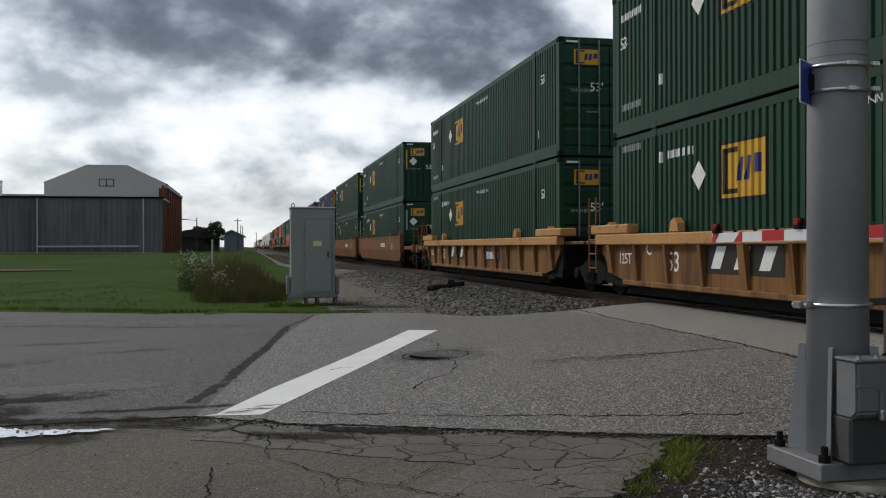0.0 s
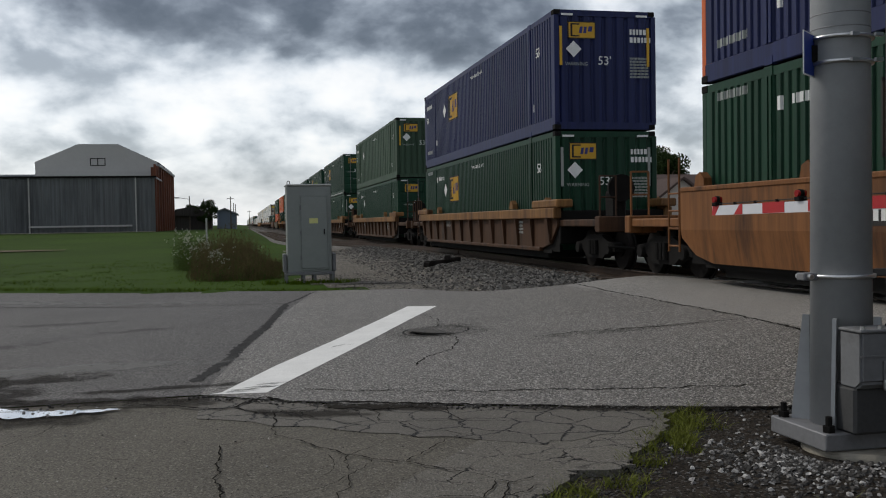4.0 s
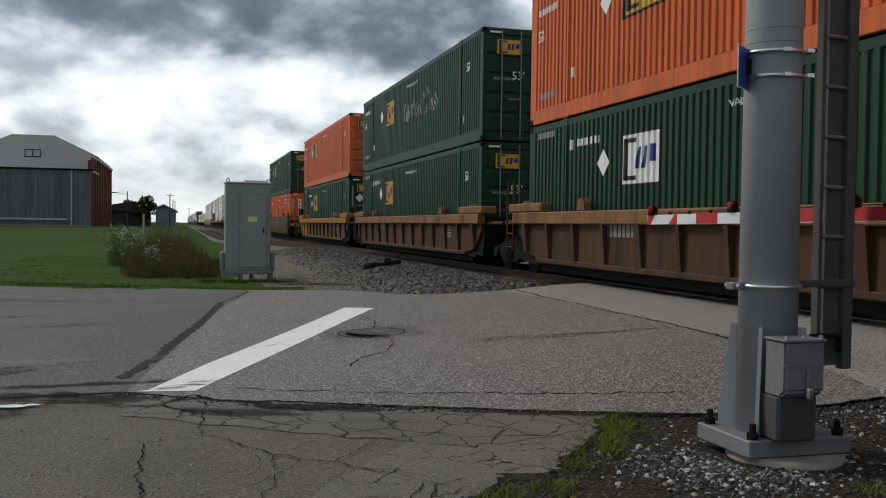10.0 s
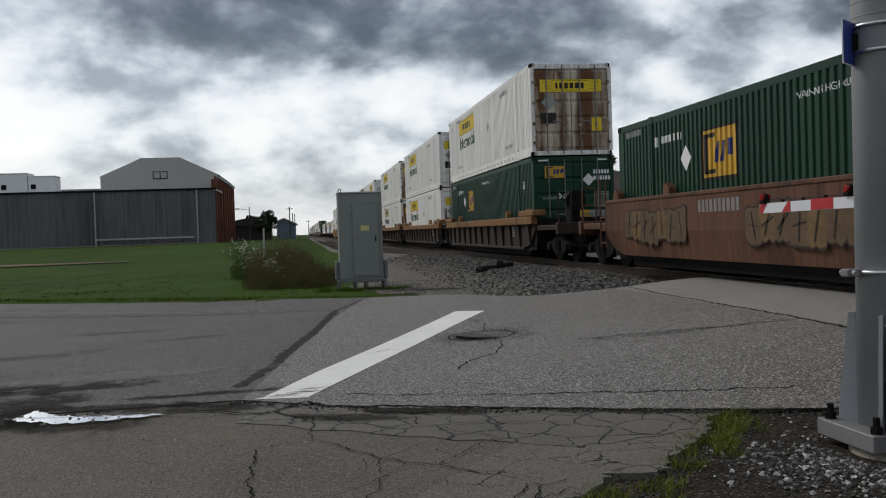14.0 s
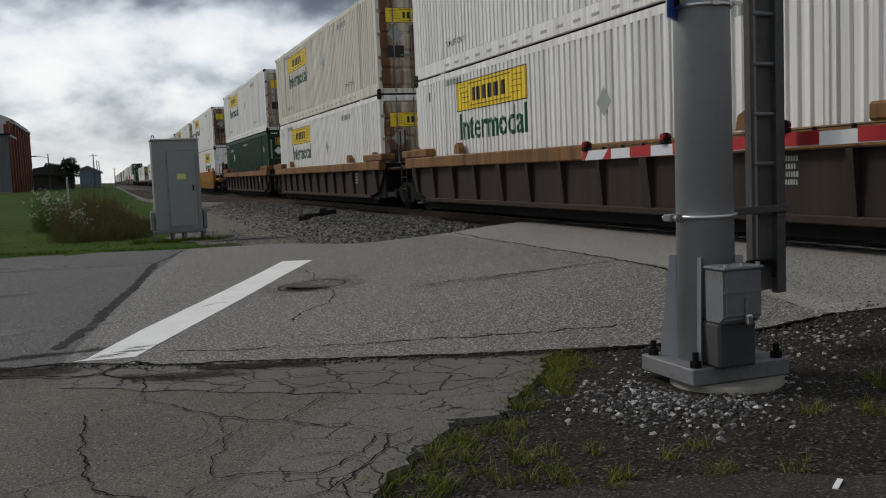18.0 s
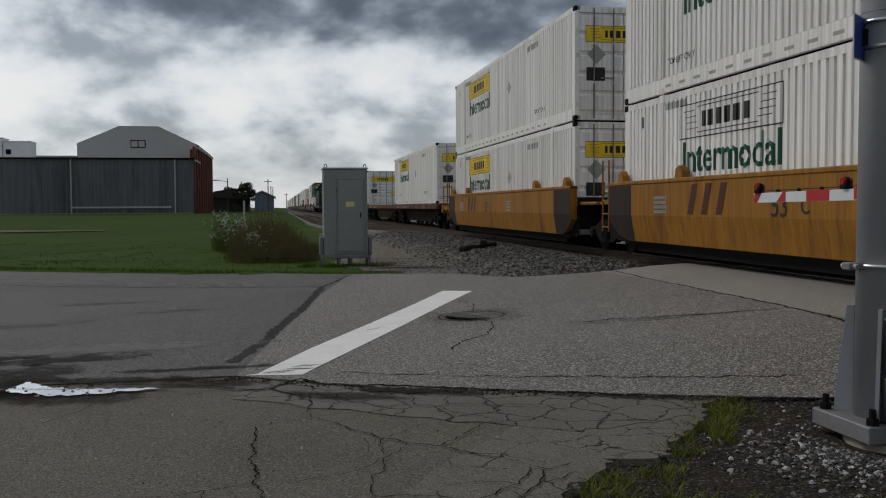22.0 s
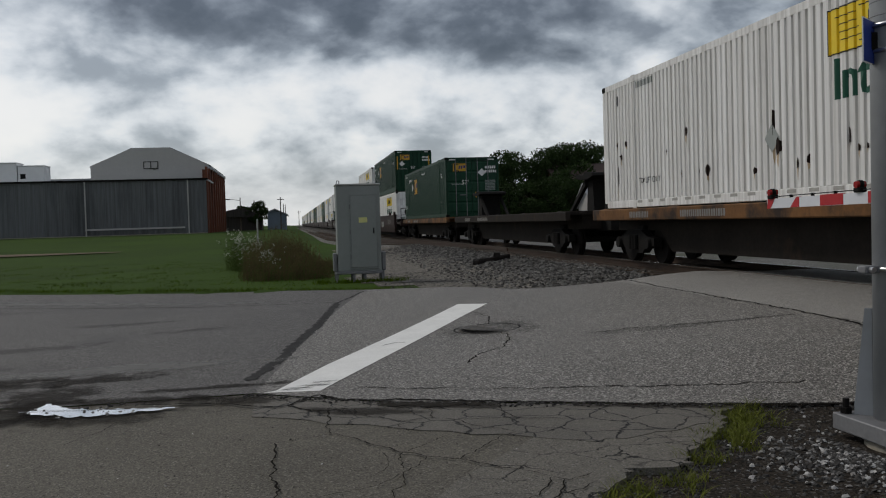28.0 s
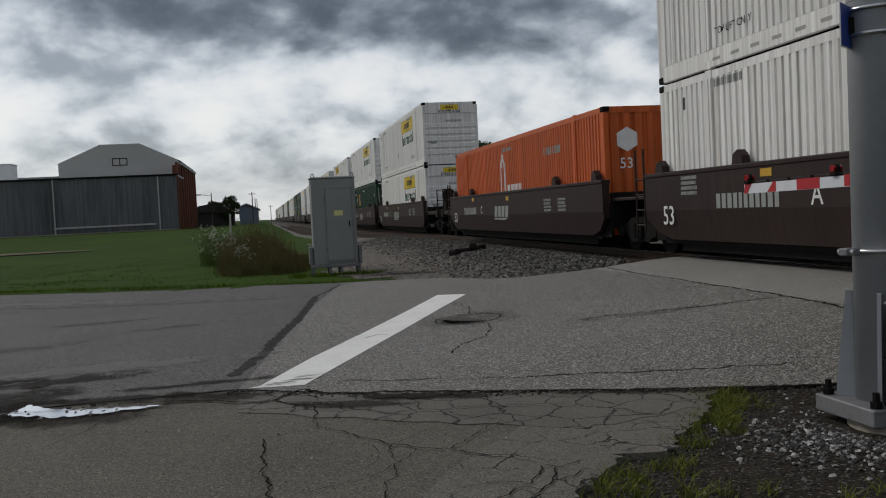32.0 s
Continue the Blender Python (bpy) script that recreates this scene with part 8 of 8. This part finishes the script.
def leaf_cloud(rr, blobs, count, size):
    """Many small leaf faces strewn over uneven clumps."""
    co, fs = [], []
    tot = sum(b[3] ** 2 for b in blobs)
    for bx, by, bz, r in blobs:
        for _ in range(int(count * r * r / tot)):
            u, a = rr.uniform(-1, 1), rr.uniform(0, 2 * math.pi)
            q = math.sqrt(1 - u * u)
            d = Vector((q * math.cos(a), q * math.sin(a), u * 0.85))
            p = Vector((bx, by, bz)) + d * r * rr.uniform(0.55, 1.08) ** 0.8
            s = size * rr.uniform(0.6, 1.4)
            t1 = Vector((rr.uniform(-1, 1), rr.uniform(-1, 1), rr.uniform(-1, 1))).normalized()
            t2 = t1.cross(Vector((rr.uniform(-1, 1), rr.uniform(-1, 1), rr.uniform(-1, 1)))).normalized()
            i = len(co)
            co += [tuple(p - t1 * s), tuple(p + t2 * s * 0.55), tuple(p + t1 * s), tuple(p - t2 * s * 0.55)]
            fs.append((i, i + 1, i + 2, i + 3))
    return co, fs


def tree(x, y, z0, h, r, seed, label):
    rr = random.Random(seed)
    t = thing("tree", label, "tree", pose(x, y, z0), "background trees")
    bm = cyl(bmesh.new(), (0, 0, -0.3), (0, 0, h * 0.5), h * 0.035 + 0.08, h * 0.02, n=8)
    for k in range(6):
        a = k * 1.05 + rr.uniform(-0.3, 0.3)
        cyl(bm, (0, 0, h * rr.uniform(0.28, 0.48)), (r * 0.6 * math.cos(a), r * 0.6 * math.sin(a), h * rr.uniform(0.55, 0.8)), h * 0.014, h * 0.005, n=6)
    part("trunk", bm, M_BARK, t)
    blobs = []
    for k in range(26):
        a, q = rr.uniform(0, 6.28), rr.uniform(0.1, 1) ** 0.6
        zz = rr.uniform(0.32, 0.92)
        w = r * (1.0 - abs(zz - 0.55) * 1.25)
        blobs.append((q * w * math.cos(a), q * w * math.sin(a), h * zz, r * rr.uniform(0.16, 0.40)))
    co, fs = leaf_cloud(rr, blobs, 14000, 0.03 + r * 0.024)
    me = bpy.data.meshes.new("crown")
    me.from_pydata(co, [], fs)
    me.materials.append(M_LEAF)
    share("crown", me, t)
    return t


TREES = [(19.5, 88, 7.6, 3.4), (23.5, 92, 8.4, 3.6), (28.0, 94, 9.0, 4.2), (31.5, 98, 9.4, 4.4), (25.5, 84, 6.0, 3.0), (38.0, 80, 8.0, 3.3), (52.0, 82, 10.0, 5.2), (58.0, 84, 9.4, 5.0), (44.0, 96, 8.6, 3.6), (36.0, 120, 9.6, 4.2),
         (22.0, 140, 9.0, 4.6), (28.0, 170, 10.0, 5.5), (64.0, 78, 9.0, 4.4), (18.0, 75, 4.2, 2.6), (21.0, 76, 4.6, 2.8), (50, 120, 10, 5)]
for i_, (x, y, h, r) in enumerate(TREES):
    tree(x, y, 0.2, h, r, 40 + i_, "dark leafy tree behind the houses" if x > 30 else "dense dark green tree beside the track")
tree(-5.2, 150, 1.0, 4.6, 1.9, 71, "small dark tree before the far barn")
tree(-7.4, 156, 1.0, 4.0, 1.8, 72, "small dark tree beside the timber shed")

# weeds by the cabinet
def weeds():
    rr = random.Random(5)
    b = thing("weed_bush", "brown dry weeds standing beside the cabinet", "weeds", pose(0, 0, 0))
    clumps = [(rr.uniform(-1.3, 1.1), rr.uniform(26.9, 34.5), rr.uniform(0.10, 0.36), rr.choice((0.4, 0.55, 0.7, 0.85, 1.0, 1.2))) for _ in range(110)]

    def top_of(x, y):
        return 0.42 + 0.98 * smooth01((1.2 - x) / 1.5) * (0.45 + 0.55 * smooth01((y - 26.6) / 4.0))

    for name, material, count, lo, hi, heads in (("dry_growth", M_DRYWEED, 7600, 0.3, 1.05, 4), ("green_growth", M_WEEDL, 3600, 0.15, 0.75, 4)):
        co, fs = [], []
        for _ in range(count):
            cx, cy, r, k = rr.choice(clumps)
            x, y = cx + rr.gauss(0, r * 0.7), cy + rr.gauss(0, r * 0.7)
            h = top_of(cx, cy) * k * rr.uniform(lo, hi)
            dx, dy, w = rr.gauss(0, 0.10) * h, rr.gauss(0, 0.10) * h, rr.uniform(0.003, 0.006)
            i = len(co)
            co += [(x - w, y, 0.03), (x + w, y, 0.03), (x + dx, y + dy, h)]
            fs.append((i, i + 1, i + 2))
            for q in range(heads):
                t = rr.uniform(0.35, 1.0)
                px, py, pz = x + dx * t + rr.gauss(0, 0.02), y + dy * t + rr.gauss(0, 0.02), h * t
                ax, ay, az_ = rr.uniform(-0.02, 0.02), rr.uniform(-0.02, 0.02), rr.uniform(0.0, 0.035)
                i = len(co)
                co += [(px, py, pz), (px + 0.012, py + ay, pz + az_), (px + ax, py, pz + az_ + 0.02), (px - 0.012, py - ay, pz + az_ * 0.5)]
                fs.append((i, i + 1, i + 2, i + 3))
        me = bpy.data.meshes.new(name)
        me.from_pydata(co, [], fs)
        me.materials.append(material)
        share(name, me, b)
    g = thing("flowering_weeds", "tall green weeds dotted with small white flowers", "weeds", pose(0, 0, 0))
    stand = [(-0.75 - 0.2 * k + rr.gauss(0, 0.12), 29.2 + 0.85 * k + rr.gauss(0, 0.2), 0.72 + 0.09 * k) for k in range(8)]
    leaf, petal = ([], []), ([], [])
    for _ in range(900):
        cx, cy, top = rr.choice(stand)
        x, y = cx + rr.gauss(0, 0.2), cy + rr.gauss(0, 0.35)
        h = top * rr.uniform(0.35, 1.12)
        dx, dy, w = rr.gauss(0, 0.12) * h, rr.gauss(0, 0.12) * h, rr.uniform(0.004, 0.007)
        co, fs = leaf
        i = len(co)
        co += [(x - w, y, 0.03), (x + w, y, 0.03), (x + dx, y + dy, h)]
        fs.append((i, i + 1, i + 2))
        for q in range(9):
            t = rr.uniform(0.2, 0.95)
            px, py, pz = x + dx * t, y + dy * t, h * t
            a, l = rr.uniform(0, 6.28), rr.uniform(0.03, 0.08)
            i = len(co)
            co += [(px, py, pz), (px + l * math.cos(a) - 0.012, py + l * math.sin(a), pz + l * 0.5), (px + 1.7 * l * math.cos(a), py + 1.7 * l * math.sin(a), pz + l * 0.3), (px + l * math.cos(a) + 0.012, py + l * math.sin(a), pz + l * 0.2)]
            fs.append((i, i + 1, i + 2, i + 3))
        if rr.random() < 0.34:
            co, fs = petal
            for q in range(rr.randint(1, 4)):
                px, py, pz = x + dx + rr.gauss(0, 0.05), y + dy + rr.gauss(0, 0.05), h + rr.gauss(0, 0.05)
                e = rr.uniform(0.014, 0.026)
                i = len(co)
                co += [(px + e * math.cos(k * 1.047), py - 0.3 * e, pz + e * math.sin(k * 1.047)) for k in range(6)]
                fs.append(tuple(range(i, i + 6)))
    for name, (co, fs), material in (("foliage", leaf, M_WEEDL), ("flower_mass", petal, M_PETAL)):
        me = bpy.data.meshes.new(name)
        me.from_pydata(co, [], fs)
        me.materials.append(material)
        ob = share(name, me, g)
        if name == "flower_mass":
            tagged(ob, "small white flower heads", kind="stuff")


weeds()


def blades(name, label, spots, material, h0, h1, seed, lean=0.5, w=0.006):
    rr = random.Random(seed)
    co, fs = [], []
    for x, y, z, r, n in spots:
        for _ in range(n):
            a, q = rr.uniform(0, 6.28), r * math.sqrt(rr.random())
            px, py = x + q * math.cos(a), y + q * math.sin(a)
            h = rr.uniform(h0, h1)
            dx, dy = rr.gauss(0, lean) * h, rr.gauss(0, lean) * h
            t = rr.uniform(0, 6.28)
            wx, wy = w * math.cos(t), w * math.sin(t)
            i = len(co)
            co += [(px - wx, py - wy, z), (px + wx, py + wy, z), (px + dx * 0.4 + wx * 0.7, py + dy * 0.4 + wy * 0.7, z + h * 0.6), (px + dx * 0.4 - wx * 0.7, py + dy * 0.4 - wy * 0.7, z + h * 0.6), (px + dx, py + dy, z + h)]
            fs += [(i, i + 1, i + 2, i + 3), (i + 3, i + 2, i + 4)]
    return tagged(from_tris(name, co, fs, material), label, "grass", "", "stuff")


rr_ = random.Random(21)
spots_ = []
for k_ in range(60):   # along the far road edge
    x = -9 + k_ * 0.19
    spots_ += [(x, 25.9 - 0.52 * (x + 6.2) * (1 if x < -0.5 else 1.0) + rr_.uniform(0.05, 0.5), 0.03, 0.25, 36)]
blades("roadside_grass", "fringe of green grass along the far road edge", spots_, M_GRASSB, 0.03, 0.12, 22, 0.9)
spots_ = []
for k_ in range(420):
    y = 24 + 22 * rr_.random() ** 1.6
    x = rr_.uniform(-0.45 * y - 6, 0.6)
    if y > 27.2 - 0.5 * (x + 6) and not 56 < y < 69:
        spots_.append((x, y, terrain(x, y), 0.5, 16))
blades("field_grass", "short green grass blades of the mown field", spots_, M_GRASSB, 0.02, 0.06, 23, 1.1, 0.010)
verge_ = []
for ax, ay, n_ in ((1.5, 4.5, 9), (1.75, 4.85, 8), (1.95, 5.15, 6), (2.35, 5.4, 4), (2.95, 6.05, 8), (3.2, 6.4, 16), (3.45, 6.7, 16), (3.65, 6.95, 10), (2.75, 5.8, 5), (2.1, 4.4, 3), (2.25, 4.75, 3), (2.4, 4.15, 4), (3.1, 4.3, 2), (3.3, 4.0, 3), (4.4, 4.7, 3), (5.0, 4.6, 3), (5.3, 5.0, 4), (1.1, 4.1, 5), (2.0, 4.6, 3), (1.25, 4.55, 4)):
    for _ in range(n_):
        x, y = ax + rr_.gauss(0, 0.13), ay + rr_.gauss(0, 0.11)
        verge_.append((x, y, dirt_z(x, y), 0.07, 34))
blades("verge_grass", "scruffy green tufts in the dirt verge", verge_, M_TUFT, 0.02, 0.11, 24, 0.9, 0.0032)
blades("cabinet_grass", "green grass round the cabinet legs", [(1.0 + rr_.uniform(-0.6, 1.9), 24.6 + rr_.uniform(-0.3, 0.7), 0.05, 0.2, 26) for _ in range(40)], M_GRASSB, 0.04, 0.18, 25, 0.7)


def stones(name, label, pts, material, kind="stuff"):
    """Angular broken stones strewn on the ground, joined."""
    rr = random.Random(len(pts))
    co, fs = [], []
    base = [(-1, -0.8, -0.5), (0.9, -1, -0.5), (1, 0.8, -0.4), (-0.8, 1, -0.5), (-0.6, -0.5, 0.6), (0.6, -0.6, 0.7), (0.5, 0.6, 0.5), (-0.5, 0.5, 0.75)]
    faces = ((0, 1, 5, 4), (1, 2, 6, 5), (2, 3, 7, 6), (3, 0, 4, 7), (4, 5, 6, 7))
    for x, y, z, s in pts:
        m = Euler((rr.uniform(-0.6, 0.6), rr.uniform(-0.6, 0.6), rr.uniform(0, 6.28))).to_matrix()
        i = len(co)
        sx, sy, sz = s * rr.uniform(0.6, 1.3), s * rr.uniform(0.6, 1.1), s * rr.uniform(0.5, 0.9)
        for a, b, c in base:
            v = m @ Vector((a * sx * rr.uniform(0.8, 1.2), b * sy * rr.uniform(0.8, 1.2), c * sz))
            co.append((x + v.x, y + v.y, z + v.z))
        fs += [tuple(i + q for q in f) for f in faces]
    return tagged(from_tris(name, co, fs, material), label, "stones", "", kind)


def island_mat(name, dark, light, rough=0.9):
    m = bpy.data.materials.new(name)
    m.use_nodes = True
    nt = m.node_tree
    geo, ramp = nt.nodes.new("ShaderNodeNewGeometry"), nt.nodes.new("ShaderNodeValToRGB")
    nt.links.new(geo.outputs["Random Per Island"], ramp.inputs[0])
    ramp.color_ramp.elements[0].color, ramp.color_ramp.elements[1].color = (*dark, 1), (*light, 1)
    b = nt.nodes["Principled BSDF"]
    nt.links.new(ramp.outputs[0], b.inputs["Base Color"])
    b.inputs["Roughness"].default_value, b.inputs["Specular IOR Level"].default_value = rough, 0.3
    return m


M_STONES = island_mat("mixed_grey_stones", (0.022, 0.020, 0.018), (0.20, 0.19, 0.175))
M_CHIPS = island_mat("mixed_white_and_grey_chips", (0.03, 0.028, 0.026), (0.50, 0.485, 0.465))
M_CHIPS.node_tree.nodes["Color Ramp"].color_ramp.elements.new(0.55).color = (0.060, 0.056, 0.052, 1)
M_CHIPS.node_tree.nodes["Color Ramp"].color_ramp.elements.new(0.8).color = (0.20, 0.19, 0.18, 1)
M_CRUMB = island_mat("dark_asphalt_crumbs", (0.02, 0.019, 0.017), (0.09, 0.085, 0.078))
pts_ = []
for _ in range(2300):
    a, q = rr_.uniform(0, 6.28), abs(rr_.gauss(0, 0.52))
    x, y = 3.72 + q * math.cos(a) * 1.05, 5.5 + q * math.sin(a) * 1.0
    if y < 7.0 - 0.02 * x and y > 1.15 * x + 3.0 - 0.12 - 4.9 + 0.9 and x > 0.95 * (y - 3.6) - 0.1 and not (abs(x - PX) < 0.42 and abs(y - PY) < 0.42):
        pts_.append((x, y, dirt_z(x, y) + 0.004, rr_.uniform(0.007, 0.024)))
for _ in range(260):
    x, y = rr_.uniform(1.3, 8.0), rr_.uniform(3.6, 6.9)
    if x > 0.95 * (y - 3.6) + 0.9 and not (abs(x - PX) < 0.42 and abs(y - PY) < 0.42):
        pts_.append((x, y, dirt_z(x, y) + 0.002, rr_.uniform(0.005, 0.016)))
for _ in range(900):
    x, y = 5.5 + rr_.gauss(0, 0.7), 6.4 + rr_.gauss(0, 0.35)
    if y < 7.3 - 0.33 * (x - 3.2):
        pts_.append((x, y, dirt_z(x, y) + 0.004, rr_.uniform(0.008, 0.026)))
stones("gravel_chips", "white and grey gravel chips round the pole base", pts_, M_CHIPS)
pts_ = []
for _ in range(1400):   # crumbs along the road's broken edge and the lot's rim
    t = rr_.random()
    if rr_.random() < 0.6:
        x = -0.6 + 7.0 * t
        y = (9.1 - 0.62 * (x + 0.5) if x < 0.8 else 8.28 - 0.345 * (x - 0.8) if x < 3.6 else 7.3 - 0.33 * (x - 3.6)) - abs(rr_.gauss(0, 0.09))
        z = road_z(x, y) - 0.003 if x < 3.5 else dirt_z(x, y)
    else:
        x, y = 1.3 + 2.2 * t + rr_.uniform(-0.05, 0.35), 4.5 + 2.6 * t - rr_.uniform(0.0, 0.3)
        z = dirt_z(x, y)
    pts_.append((x, y, z + 0.003, rr_.uniform(0.005, 0.02)))
for _ in range(1800):
    x, y = rr_.uniform(1.4, 8.0), rr_.uniform(3.5, 6.9)
    if x > 0.95 * (y - 3.6) + 0.9 and not (abs(x - PX) < 0.42 and abs(y - PY) < 0.42):
        pts_.append((x, y, dirt_z(x, y) + 0.002, rr_.uniform(0.005, 0.02)))
stones("asphalt_crumbs", "dark crumbs of broken asphalt along the road edge", pts_, M_CRUMB)
pts_ = []
for _ in range(160):
    x, y = rr_.uniform(-3.0, 2.6), rr_.uniform(4.2, 8.4)
    if x < 0.9 * (y - 3.6):
        pts_.append((x, y, road_z(x, y) - 0.006, rr_.uniform(0.003, 0.008)))
for _ in range(40):
    pts_.append((rr_.uniform(-2.55, -1.4), rr_.uniform(8.42, 8.95), 0.008, rr_.uniform(0.008, 0.02)))
stones("loose_grit", "pale grit lying on the old asphalt", pts_, M_CHIPS)
scrap_ = boxes((-0.06, 0.06, -0.014, 0.014, 0.0, 0.006))
for v in scrap_.verts:
    v.co.z += 0.25 * v.co.x * v.co.x * 4 + 0.12 * v.co.x
scrap_ = part("paper_scrap", scrap_, M_HVAC)
scrap_.matrix_basis = pose(3.4, 3.56, dirt_z(3.4, 3.56) + 0.01, 0, 0, 35)
tagged(scrap_, "small white scrap of litter on the dirt", "litter")
pts_ = []
for _ in range(9000):
    y = 17.2 + 34 * rr_.random() ** 1.7
    x = rr_.uniform(4.2, 7.9)
    if y > 21.0 - 0.60 * x + 0.4 and rr_.random() < smooth01((x - 3.6) / 2.2):
        pts_.append((x, y, terrain(x, y) + 0.02, rr_.uniform(0.022, 0.055)))
stones("ballast_stones", "loose grey ballast stones beside the track", pts_, M_STONES)
pts_ = []
for _ in range(900):
    y = 18.8 + 10 * rr_.random()
    x = rr_.uniform(2.2, 5.2)
    if y > 21.5 - 0.6 * x + 0.3:
        pts_.append((x, y, max(terrain(x, y), 0.06) + 0.02, rr_.uniform(0.01, 0.03)))
stones("shoulder_stones", "scattered small stones on the sandy shoulder", pts_, M_STONES)

# bare strip across the field
patch("field_path", [(-60, 68), (-20, 64.5), (-11, 63.0)], [(-60, 57), (-20, 60), (-11, 62)], 24, 4, G_PATH, "bare earth strip across the grass field", 0.06, terrain)

motions()
